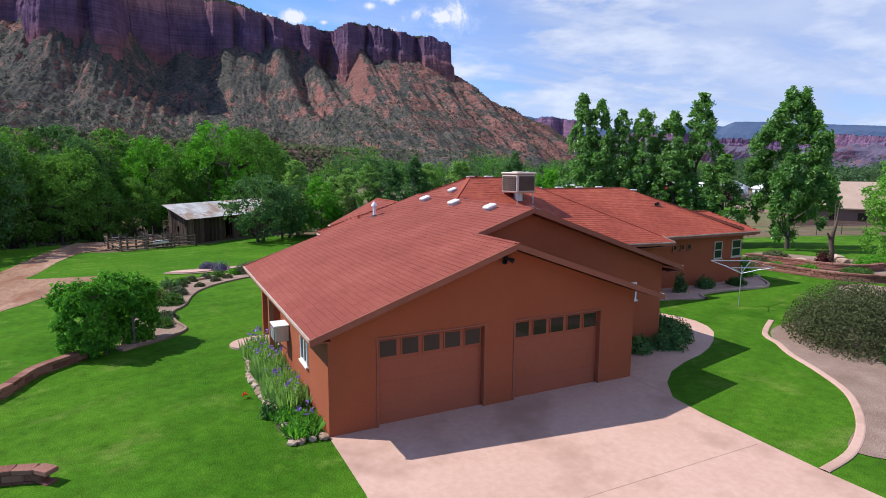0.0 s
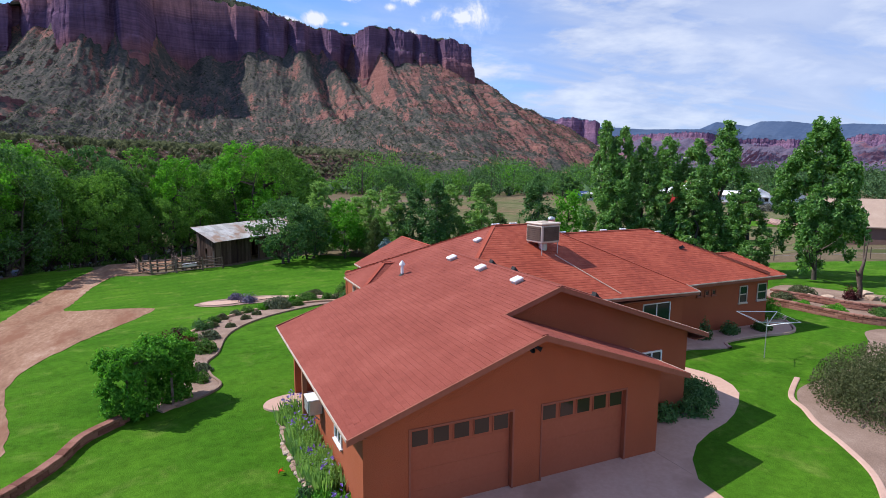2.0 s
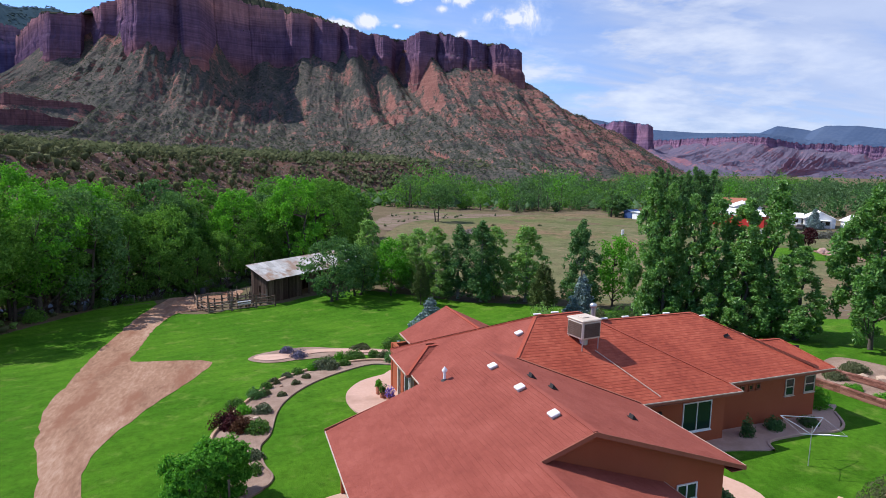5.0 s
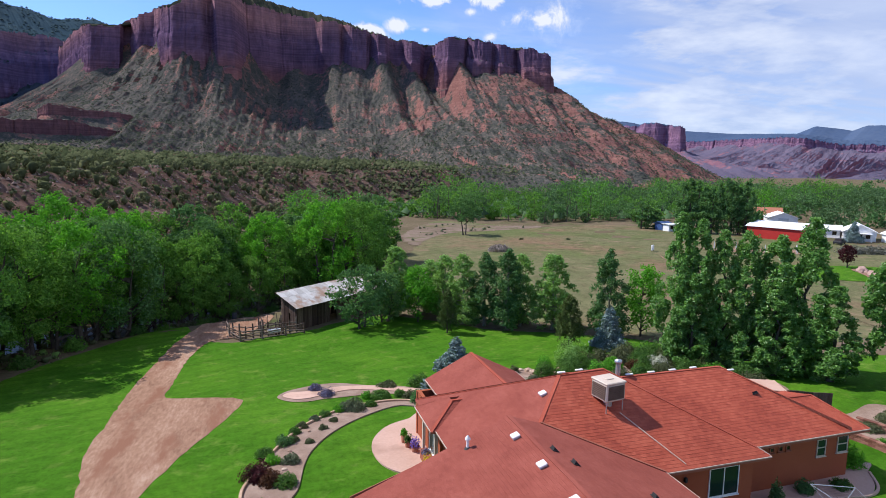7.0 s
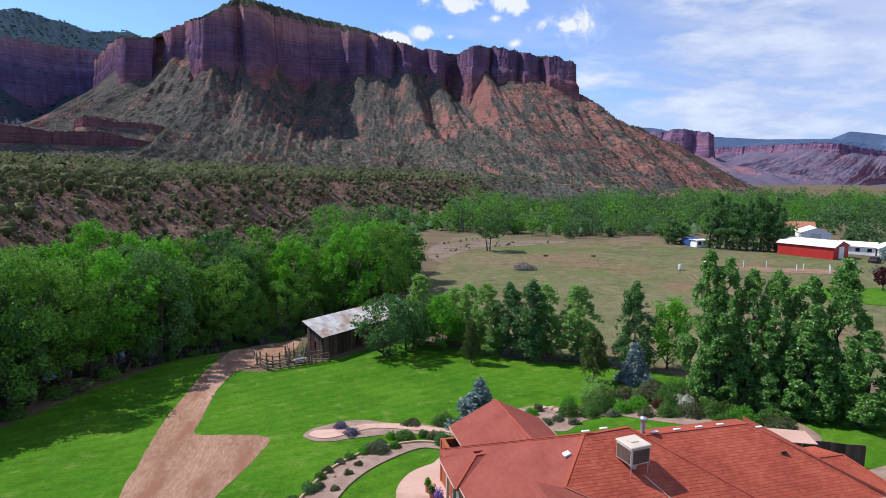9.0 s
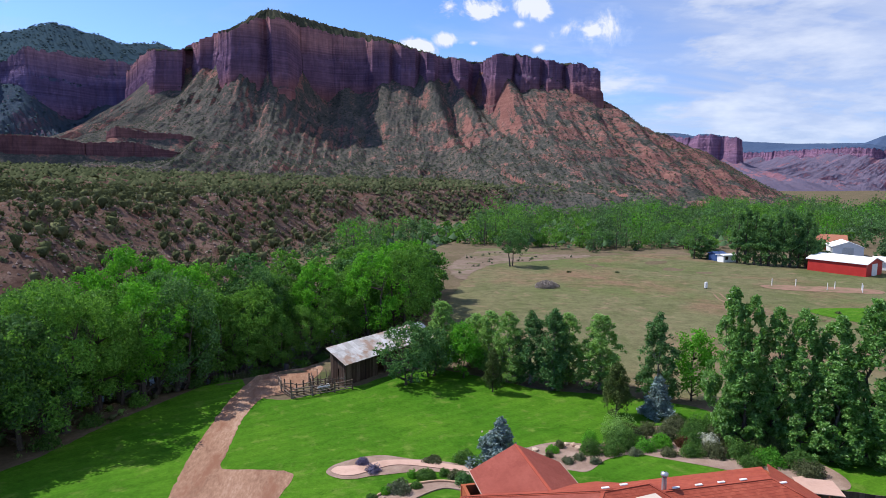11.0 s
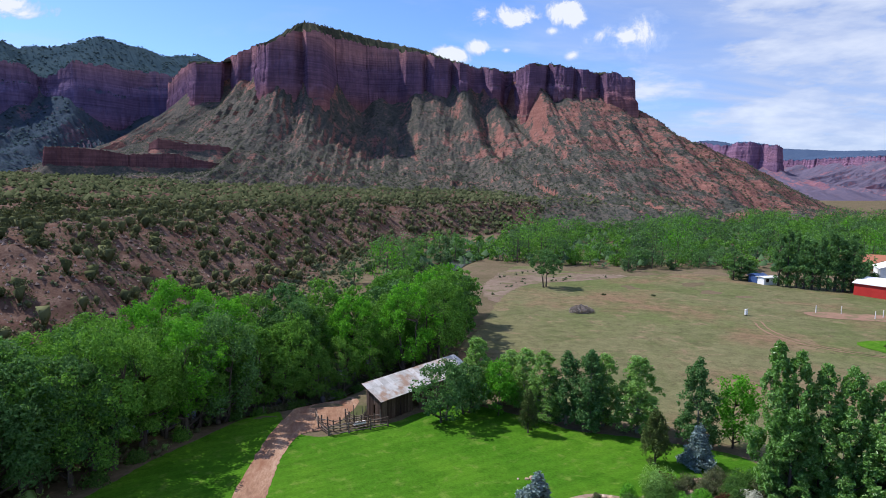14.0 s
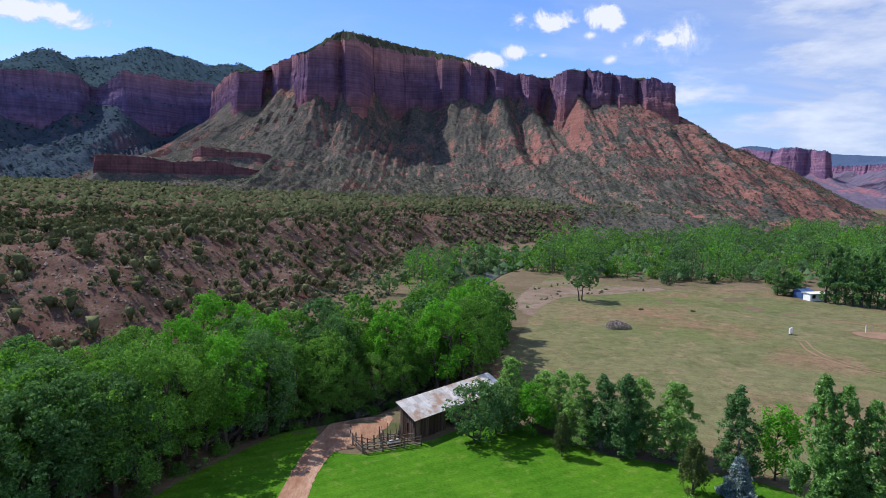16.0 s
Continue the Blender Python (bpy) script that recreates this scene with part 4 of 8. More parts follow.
    join = len(rows)
    start = d0.min() - 6 * grain
    for t in np.linspace(0, 1, runs) ** 1.25:
        dd = start + (reach - start) * t
        run = max(dd, 0.0)
        late = sstep(-20 * grain, 100 * grain, dd) * (1 - sstep(0.55 * reach, 0.95 * reach, dd))
        at = across(dd)
        bend = at + 0.10 * run + 4 * grain * math.sin(dd / (60 * grain)) + 0.05 * run * wave(at, 200, 7)
        rid = lambda sc, o: 1 - 2.2 * np.abs(wave(bend, sc, o, 2))
        px, py = S[:, 0] + behind[:, 0] * dd, S[:, 1] + behind[:, 1] * dd
        lumps = 2.4 * hills(px, py, 46 * grain, seed + 31, 3) + 1.3 * hills(px, py, 15 * grain, seed + 32, 3)
        cut = late * (gully * (0.9 * rid(125, 8) + (0.5 * rid(47, 9) + 0.22 * rid(18, 10)) * (1 + 1.2 * hills(px, py, 190 * grain, seed + 33, 2))) + lumps * grain) + 0.5 * grain * crisp * wave(at + 1.7 * dd, 9, 11)
        z = slope_z(np.full(steps, dd), at) + cut
        step = 7.0 * grain
        q = z / step + 0.25 * wave(u, 70, 12)
        z = z + (step * (np.floor(q) + sstep(0.55, 1.0, q - np.floor(q)) - q) * ter * math.exp(-((dd - d0.max()) / (70 * grain)) ** 2))
        z = np.minimum(z, C[:, 2] - 10 * grain)
        if sink:
            under = land(px, py) - 4.0
            z = z + (np.minimum(z, under) - z) * sstep(0.6, 0.85, t)
        put_row(dd, z, 0.0, 1, behind)
    V = np.concatenate(rows)
    i = (np.arange(len(rows) - 1)[:, None] * steps + np.arange(steps - 1)[None]).ravel()
    F = np.stack([i, i + steps, i + steps + 1, i + 1], 1)
    mi = np.repeat([2 if a == 2 else b for a, b in zip(kind[:-1], kind[1:])], steps - 1)
    whole = np.repeat(np.arange(len(rows) - 1) != join - 1, steps - 1)
    F, mi = F[whole], mi[whole]
    ob = tagged(place(name, mesh_np(name, V, F, mats, mi, crisp < 0.5)), label, "mesa", kind="structure")
    TALUS_SEATS.append((V, F, mi))
    return ob


RIM_WEST = [(-360, 1250, 210), (-300, 1090, 212), (-245, 968, 213), (-219, 902, 201), (-184, 900, 202), (-183, 928, 213), (-174, 930, 217), (-156, 879, 212), (-136, 877, 222), (-107, 770, 202), (-100, 759, 201), (-67, 768, 219), (-59, 776, 223), (-53, 756, 218), (-36, 768, 219), (-17, 837, 230), (23, 855, 226), (68, 850, 220), (80, 831, 214), (102, 828, 212), (108, 838, 213), (118, 818, 206)]
RIM_EAST = [(139, 817, 201), (145, 826, 202), (151, 802, 195), (162, 802, 193), (172, 823, 194), (189, 821, 192), (196, 795, 188), (209, 797, 185), (224, 829, 189), (235, 826, 189), (232, 758, 187), (236, 748, 186), (257, 749, 186), (263, 758, 188), (267, 739, 184), (288, 728, 180), (293, 733, 180), (296, 719, 176), (313, 715, 172), (320, 720, 173), (320, 698, 170), (349, 680, 160), (362, 735, 160), (374, 810, 164), (380, 920, 168), (350, 1080, 172)]
FOOT_MAIN = [(-327, 156), (-288, 159), (-249, 171), (-217, 151), (-184, 166), (-165, 178), (-126, 179), (-117, 151), (-67, 149), (-50, 157), (16, 134), (20, 157), (31, 151), (42, 161), (60, 148), (80, 144), (101, 166), (135, 154), (150, 166), (178, 164), (192, 158), (226, 160), (240, 150), (269, 148), (278, 145), (297, 138), (322, 136), (348, 126)]
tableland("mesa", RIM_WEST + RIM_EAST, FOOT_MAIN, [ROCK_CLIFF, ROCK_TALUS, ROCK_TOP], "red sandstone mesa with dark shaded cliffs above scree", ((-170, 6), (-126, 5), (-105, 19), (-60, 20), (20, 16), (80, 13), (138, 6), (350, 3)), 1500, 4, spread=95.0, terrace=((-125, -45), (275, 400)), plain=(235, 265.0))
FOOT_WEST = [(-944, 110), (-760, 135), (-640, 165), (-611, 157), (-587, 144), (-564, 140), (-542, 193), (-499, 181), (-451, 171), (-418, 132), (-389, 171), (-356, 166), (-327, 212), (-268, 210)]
tableland("mesa_west", [(-944, 811, 166), (-760, 960, 212), (-650, 1030, 222), (-612, 1056, 225), (-585, 1076, 227), (-547, 1113, 228), (-544, 1149, 212), (-506, 1132, 219), (-470, 1108, 237), (-429, 1156, 239), (-385, 1215, 240), (-323, 1214, 234), (-269, 1219, 233), (-141, 1260, 235)], FOOT_WEST, [ROCK_WEST, TALUS_WEST, TOP_WEST], "farther red mesa tinted purple with haze, under a dark wooded dome",
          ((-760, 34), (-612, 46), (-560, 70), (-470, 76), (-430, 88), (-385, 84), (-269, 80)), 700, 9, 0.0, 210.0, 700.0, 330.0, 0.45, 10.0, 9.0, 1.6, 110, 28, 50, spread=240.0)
tableland("rock_ledge", [(-275, 575, 50), (-258, 536, 57), (-222, 546, 56), (-200, 553, 52), (-163, 565, 54), (-134, 573, 47), (-120, 590, 45)], [(-275, 43), (-120, 43)], [ROCK_LEDGE, ROCK_TALUS, ROCK_TALUS], "low dark red ledge on the bench", ((0, 1),), 240, 12, 14.0, 30.0, 70.0, 60.0, 0.1, 3.0, 0.8, 0.35, 12, 12, 20)
tableland("rock_ledge_upper", [(-200, 618, 66), (-186, 600, 70), (-163, 607, 66), (-132, 614, 65), (-122, 625, 63)], [(-200, 61), (-122, 60)], [ROCK_LEDGE, ROCK_TALUS, ROCK_TALUS], "short red ledge above the bench", ((0, 1),), 140, 18, 30.0, 30.0, 60.0, 50.0, 0.1, 3.0, 0.8, 0.35, 10, 12, 20)
tableland("far_butte", [(1300, 2150, 190), (1212, 1881, 187), (1177, 1784, 175), (1169, 1705, 162), (1180, 1673, 160), (1166, 1609, 165), (1188, 1581, 162), (1221, 1568, 157), (1222, 1516, 150), (1251, 1531, 147), (1300, 1600, 150), (1400, 1800, 160)], (62, 14, 60), [ROCK_FAR, TALUS_FAR, TOP_FAR], "flat-topped red butte tinted purple with haze down the valley", ((0, 3),), 360, 14, -5.0, 150.0, 420.0, 45.0, 0.1, 11.0, 7.0, 1.6, 60, 20, 26, spread=120.0)
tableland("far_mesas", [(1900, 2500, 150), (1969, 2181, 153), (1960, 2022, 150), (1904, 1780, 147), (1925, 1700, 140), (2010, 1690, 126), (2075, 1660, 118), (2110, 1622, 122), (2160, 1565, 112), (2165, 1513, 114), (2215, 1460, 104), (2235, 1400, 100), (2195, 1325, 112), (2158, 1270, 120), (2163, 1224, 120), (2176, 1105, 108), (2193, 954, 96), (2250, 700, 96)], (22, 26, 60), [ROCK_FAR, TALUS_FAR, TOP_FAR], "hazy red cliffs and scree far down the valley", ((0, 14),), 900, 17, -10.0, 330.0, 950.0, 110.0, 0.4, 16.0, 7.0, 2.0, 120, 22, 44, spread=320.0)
tableland("far_mountain", [(2380, 2600, 170), (2400, 2248, 176), (2421, 2211, 189), (2466, 2128, 228), (2488, 2084, 220), (2508, 2043, 208), (2529, 1999, 201), (2550, 1950, 222), (2595, 1836, 217), (2645, 1687, 192), (2670, 1593, 195), (2683, 1538, 190), (2711, 1385, 178), (2729, 1195, 163), (2740, 800, 150)], (14, 8, 90), [TOP_FAR, TOP_FAR, TOP_FAR], "wooded mountain tinted blue with haze behind the far cliffs", ((0, 4),), 420, 19, 20.0, 220.0, 330.0, 400.0, 0.3, 8.0, 7.0, 3.0, 60, 8, 24, sink=False, batter=2.6, crisp=0.1)
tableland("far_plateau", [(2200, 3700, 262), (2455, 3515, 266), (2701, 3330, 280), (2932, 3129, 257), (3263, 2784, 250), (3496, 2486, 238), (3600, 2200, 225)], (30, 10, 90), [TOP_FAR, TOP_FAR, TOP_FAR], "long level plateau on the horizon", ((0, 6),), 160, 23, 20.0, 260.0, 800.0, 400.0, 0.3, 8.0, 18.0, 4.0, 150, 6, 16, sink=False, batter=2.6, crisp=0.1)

# ---- plants ----


def profile(kind, t):
    if kind == "round":
        return np.sin(np.pi * np.clip(t, 0, 1) ** 0.75) ** 0.55 * 0.98 + 0.02
    if kind == "column":
        return np.clip(t, 0, 1) ** 0.32 * (1 - np.clip(t, 0, 1)) ** 0.5 * 1.62 + 0.02
    if kind == "spire":
        return np.minimum(1, np.clip(t, 0, 1) * 4 + 0.45) * (1 - np.clip(t, 0, 1)) ** 0.62 + 0.04
    if kind == "flame":
        return np.clip(t, 0, 1) ** 0.3 * (1 - np.clip(t, 0, 1)) ** 0.85 * 1.75 + 0.04
    if kind == "cone":
        return (1 - np.clip(t, 0, 1)) ** 0.85 + 0.02
    return np.clip(np.sin(np.pi * (0.12 + 0.8 * t)), 0, 1)


def crown(kind, H, R, base, n, leaf, rng, clumps=70, centre=(0, 0), spread=0.17, lean=0.45, squash=0.85):
    """Leaves gathered in clumps inside an outline that the kind gives, uneven and with gaps."""
    t = rng.uniform(0.02, 1.0, clumps) ** (0.8 if kind != "cone" else 1.3)
    a = rng.uniform(0, 2 * np.pi, clumps)
    rr = profile(kind, t) * R * rng.uniform(0.3, 1.0, clumps) ** 0.6 * (1 + 0.28 * np.sin(2 * a + 5 * t + rng.uniform(0, 6)))
    cz = base + t * (H - base) * rng.uniform(0.93, 1.02, clumps)
    CC = np.stack([centre[0] + rr * np.cos(a), centre[1] + rr * np.sin(a), cz], 1)
    cr = R * spread * rng.uniform(0.75, 1.4, clumps) * (0.55 + 0.6 * profile(kind, t))
    pick = rng.choice(clumps, n, p=cr ** 2 / (cr ** 2).sum())
    o = rng.normal(size=(n, 3))
    o /= np.linalg.norm(o, axis=1)[:, None]
    p = CC[pick] + o * (cr[pick] * rng.uniform(0.45, 1.15, n))[:, None] * np.array((1, 1, squash))
    p[:, 2] = np.maximum(p[:, 2], 0.1)
    ax = np.array((centre[0], centre[1], base + 0.35 * (H - base)))
    w = p - ax
    w /= np.linalg.norm(w, axis=1)[:, None] + 1e-9
    out = o * 0.55 + w * 0.5 + np.array((0, 0, 0.25))
    out /= np.linalg.norm(out, axis=1)[:, None]
    return leaf_array(p, leaf, rng, out, lean), CC


def lobed(kind, H, R, base, n, leaf, rng, lobes, upright, size, clumps=14, pointed=0.0, lean=0.5):
    """A crown of rounded or flame-shaped lobes, each a shell of leaf clumps with shade between them. upright: a lobe's height by its width."""
    k = np.arange(lobes)
    t = np.clip((k + rng.uniform(0.1, 0.9, lobes)) / lobes, 0.03, 0.97)
    t = t ** (1.3 if pointed else 1.0)
    a = 2.4 * k + rng.uniform(0, 1.2, lobes)
    w = size * R * rng.uniform(0.8, 1.2, lobes) * (0.6 + 0.4 * profile(kind, t))
    rr = np.maximum(0, profile(kind, t) * R * rng.uniform(0.82, 1.08, lobes) - 0.75 * w)
    rr[-1] *= 0.2
    hz = w * upright
    cz = np.clip(base + t * (H - base), base + 0.55 * hz, H - hz * 0.98)
    cz[-1] = H - hz[-1]
    L = np.stack([rr * np.cos(a), rr * np.sin(a), cz], 1)
    m = lobes * clumps
    li = np.repeat(k, clumps)
    o = rng.normal(size=(m, 3))
    o += 0.55 * np.stack([np.cos(a[li]), np.sin(a[li]), np.full(m, 0.5)], 1)
    o /= np.linalg.norm(o, axis=1)[:, None]
    taper = 1 - pointed * np.clip(o[:, 2], 0, 1) ** 1.5
    CC = L[li] + o * np.stack([w[li] * taper, w[li] * taper, hz[li]], 1) * rng.uniform(0.62, 1.0, (m, 1))
    cr = w[li] * rng.uniform(0.22, 0.42, m)
    pick = rng.choice(m, n, p=cr ** 2 / (cr ** 2).sum())
    v = rng.normal(size=(n, 3))
    v /= np.linalg.norm(v, axis=1)[:, None]
    p = CC[pick] + v * (cr[pick] * rng.uniform(0.3, 1.15, n))[:, None] * np.array((1, 1, 1 + 0.25 * (upright - 1)))
    p[:, 2] = np.maximum(p[:, 2], 0.1)
    out = v * 0.45 + o[pick] * 0.6 + np.array((0, 0, 0.2))
    out /= np.linalg.norm(out, axis=1)[:, None]
    return leaf_array(p, leaf, rng, out, lean), CC


LOBES = {"round": dict(lobes=20, upright=1.05, size=0.36, clumps=16), "flame": dict(lobes=18, upright=2.1, size=0.40, clumps=18, pointed=0.7), "spire": dict(lobes=20, upright=1.6, size=0.50, clumps=14, pointed=0.5)}


def make_tree(name, kind, H, R, base, n, leaf, mat, label, category, seed, bark=M_BARK, stems=1, girth=0.028, clumps=70, spread=0.17, group="", lean=0.42):
    rng = np.random.RandomState(seed)
    e = thing(name, Matrix(), label, category, group)
    q, CC = lobed(kind, H, R, base, n, leaf, rng, lean=lean, **LOBES[kind]) if kind in LOBES else crown(kind, H, R, base, n, leaf, rng, clumps, spread=spread, lean=lean)
    lines = []
    for s in range(stems):
        a = 2 * np.pi * s / stems + rng.uniform(0, 1)
        off = np.array((np.cos(a), np.sin(a), 0)) * (0.12 * R if stems > 1 else 0)
        topp = np.array((np.cos(a), np.sin(a), 0)) * (0.35 * R if stems > 1 else 0.04 * R)
        hh = H * (0.86 if kind in ("cone", "column", "spire") else 0.72)
        ts = np.linspace(0, 1, 8)
        P = np.stack([off[0] + (topp - off)[0] * ts + rng.normal(0, 0.012 * H, 8) * ts, off[1] + (topp - off)[1] * ts + rng.normal(0, 0.012 * H, 8) * ts, -0.3 + (hh + 0.3) * ts], 1)
        g = girth * H / (1 if stems == 1 else 1.5)
        rad = g * (1 - 0.88 * ts) * (1 + 0.5 * np.exp(-ts * 14))
        lines.append((P, rad))
        for c in CC[rng.choice(len(CC), min(len(CC), 16 // stems + 4), replace=False)]:
            j = np.clip((c[2] - 0.22 * H * rng.uniform(0.5, 1.3)) / hh, 0.12, 0.85)
            st = np.array([np.interp(j, ts, P[:, k]) for k in range(3)])
            mid = (st + c) / 2 + np.array((0, 0, -0.03 * H)) + rng.normal(0, 0.03 * R, 3)
            r0 = g * (1 - 0.85 * j) * 0.5
            lines.append((np.array([st, mid, c]), (r0, r0 * 0.55, r0 * 0.15)))
    place("trunk", tubes("trunk", lines, bark, 6, True), e)
    place("crown", leaves_mesh("crown", q, mat), e)
    return e


def put(proto, x, y, turn=0.0, s=1.0, sz=None, label="", sink=0.0):
    m = pose(x, y, ground_z(x, y) - sink, 0, 0, turn) @ Matrix.Diagonal((s, s, sz or s, 1))
    ob = copy_thing(proto, m)
    if label:
        ob["label"] = label
    return ob


def drop(proto):
    """Take away a pattern that has been copied."""
    for o in (*proto.children_recursive, proto):
        bpy.data.objects.remove(o)


def scatter(poly, spacing, seed, jitter=0.45):
    P = np.array(poly, float)
    rng = np.random.RandomState(seed)
    out = []
    for x in np.arange(P[:, 0].min(), P[:, 0].max(), spacing):
        for y in np.arange(P[:, 1].min(), P[:, 1].max(), spacing):
            px, py = x + rng.uniform(-jitter, jitter) * spacing, y + rng.uniform(-jitter, jitter) * spacing
            inside, j = False, len(P) - 1
            for i in range(len(P)):
                if (P[i, 1] > py) != (P[j, 1] > py) and px < (P[j, 0] - P[i, 0]) * (py - P[i, 1]) / (P[j, 1] - P[i, 1]) + P[i, 0]:
                    inside = not inside
                j = i
            if inside:
                out.append((px, py))
    return out, rng


def build_river_woods():
    kinds = [make_tree("cottonwood", "round", 13.5, 5.0, 2.5, 7600, 0.29, L_COTTON, "tall cottonwood in fresh green leaf by the river", "tree", 11, stems=2, group="riverside cottonwoods", clumps=240, spread=0.115),
             make_tree("cottonwood", "round", 12.0, 4.6, 1.8, 7600, 0.29, L_COTTON, "spreading cottonwood in fresh green leaf by the river", "tree", 12, stems=3, group="riverside cottonwoods", clumps=220, spread=0.115),
             make_tree("cottonwood", "round", 14.5, 4.6, 3.0, 7600, 0.29, L_BRIGHT, "bright green cottonwood by the river", "tree", 13, stems=2, group="riverside cottonwoods", clumps=230, spread=0.115),
             make_tree("cottonwood", "round", 12.5, 4.8, 2.0, 7600, 0.29, L_ELM, "darker green cottonwood by the river", "tree", 14, stems=2, group="riverside cottonwoods", clumps=230, spread=0.115)]
    plain = [make_tree("cottonwood", "round", 13.0, 4.8, 2.2, 2900, 0.50, m, "cottonwood in fresh green leaf deep in the riverside wood", "tree", 17 + i, stems=2, group="riverside cottonwoods", clumps=160, spread=0.13) for i, m in enumerate((L_COTTON, L_ELM, L_BRIGHT))]
    spots, rng = scatter([(-50, 29), (-35, 36), (-28.5, 42), (-24.5, 48.5), (-18, 57), (-10, 65.5), (2, 66.5), (9, 70), (12.5, 78), (17, 90), (23, 102), (17, 113), (8, 100), (-2, 88), (-13, 78), (-31, 68), (-52, 60), (-62, 46)], 4.8, 5)
    for x, y in spots:
        if math.hypot(x + 27.5, y - 45) < 5:
            continue
        k = rng.choice(4, p=(0.36, 0.26, 0.16, 0.22))
        s = rng.uniform(0.82, 1.08) * (0.92 if x > 10 else 1)
        put(plain[k % 3] if y > 74 or x < -45 else kinds[k], x, y, rng.uniform(0, 360), s, s * rng.uniform(0.9, 1.05), sink=0.1)
    big = make_tree("old_cottonwood", "round", 14.5, 6.4, 2.5, 18000, 0.27, L_COTTON, "old cottonwood with a leaning forked grey trunk", "tree", 21, stems=2, girth=0.034, clumps=80, spread=0.2)
    big.matrix_world = pose(-27.5, 45, ground_z(-27.5, 45) - 0.1)
    for i, (x, y, s) in enumerate(((-33.5, 37.5, 1.0), (-16.5, 60.5, 0.98), (-21.5, 55.0, 0.72), (-11.0, 66.5, 0.95), (-24.0, 52.0, 0.7), (-31.5, 40.5, 1.0), (-25.5, 50.0, 0.95), (-37.5, 33.5, 1.0), (-20.5, 58.5, 0.9), (-30.0, 49.0, 1.05), (-35.0, 42.0, 1.1), (-29.0, 42.5, 0.95), (-13.0, 61.5, 0.62), (-9.0, 64.2, 0.68), (-5.2, 66.6, 0.6), (-14.6, 63.5, 0.75), (-1.5, 69.0, 0.7))):
        put(kinds[3 if x < -27 else i % 2], x, y, 73 * i, s, s, sink=0.1)
    for k in kinds + plain:
        drop(k)


build_river_woods()


def build_garden_trees():
    asp = [make_tree("aspen", "spire", 9.0, 2.0, 0.7, 8000, 0.20, L_ASPEN, "slender young aspen at the lawn's edge", "tree", 31 + i, bark=M_BIRCH, girth=0.013, clumps=90, spread=0.27, group="aspens along the lawn") for i in range(3)]
    asp.append(make_tree("aspen", "spire", 9.0, 1.9, 0.7, 8000, 0.20, L_ELM, "slender darker aspen at the lawn's edge", "tree", 37, bark=M_BIRCH, girth=0.013, clumps=90, spread=0.27, group="aspens along the lawn"))
    lime = make_tree("young_tree", "column", 7.0, 2.0, 0.6, 2800, 0.27, L_BRIGHT, "small bright lime-green tree by the lawn", "tree", 38, girth=0.014, clumps=55, spread=0.27)
    put(lime, 13.5, 52.5, 30, 1.0), put(lime, 35.5, 40, 120, 1.05, 1.15)
    pop = [make_tree("poplar", "flame", 12.8, 2.3, 0.5, 13500, 0.24, L_POPLAR, "tall glossy green poplar behind the house", "tree", 41 + i, girth=0.018, clumps=190, spread=0.22, group="poplars behind the house") for i in range(3)]
    for x, y, k, h, w in ((18.5, 50.5, 0, 8.5, 1.2), (20.6, 49.0, 3, 8.6, 1.2), (22.6, 47.0, 3, 9.2, 1.2), (17.0, 53.5, 1, 8.0, 1.2), (24.6, 47.8, 1, 8.7, 1.15), (27.6, 45.5, 2, 9.0, 1.4), (31.9, 40.8, 3, 9.6, 1.15), (11.6, 56.0, 2, 9.0, 1.3), (16.0, 56.5, 1, 7.0, 1.2)):
        put(asp[k], x, y, 47 * x, 1.12 * w, h / 9.0)
    for x, y, k, h, w in ((31.3, 29.3, 0, 14.0, 0.94), (32.4, 28.3, 1, 13.2, 0.94), (34.0, 27.2, 2, 12.2, 0.99), (35.4, 25.9, 0, 12.3, 1.03), (37.4, 24.5, 1, 11.8, 1.09), (39.0, 23.1, 2, 13.2, 1.14), (31.6, 27.6, 1, 8.5, 0.94), (36.4, 23.4, 2, 8.3, 1.03), (39.2, 20.6, 0, 7.9, 0.99)):
        put(pop[k], x, y, 61 * x, w, h / 12.8)
    lone = make_tree("poplar", "flame", 12.5, 3.4, 2.0, 28000, 0.27, L_POPLAR, "broad glossy poplar standing alone on the lawn", "tree", 47, girth=0.012)
    lone.matrix_world = pose(41.8, 16.4, ground_z(41.8, 16.4), 0, 0, 40)
    bt = make_tree("elm", "round", 7.2, 3.6, 1.2, 4200, 0.30, L_ELM, "spreading grey-green tree beside the old barn", "tree", 51, stems=2, clumps=80, spread=0.2)
    bt.matrix_world = pose(6.6, 51.8, ground_z(6.6, 51.8))
    put(bt, 9.8, 53.6, 140, 0.85)
    sp = make_tree("blue_spruce", "cone", 4.3, 1.7, 0.25, 5000, 0.24, L_SPRUCE, "blue spruce with silvery needles", "tree", 61, girth=0.02, clumps=110, spread=0.2, group="blue spruces", lean=0.3)
    sp.matrix_world = pose(29.2, 36.4, ground_z(29.2, 36.4))
    put(sp, 10.3, 28.4, 80, 1.15, 0.98), put(sp, 143.8, 100.6, 30, 1.25, 1.3)
    pn = make_tree("pine", "spire", 5.6, 1.7, 1.0, 7000, 0.16, L_PINE, "small dark round-headed pine on the lawn", "tree", 66, girth=0.02, clumps=60, spread=0.27)
    pn.matrix_world = pose(25.4, 37.7, ground_z(25.4, 37.7))
    put(pn, 15.5, 47.2, 200, 0.72, 0.9)
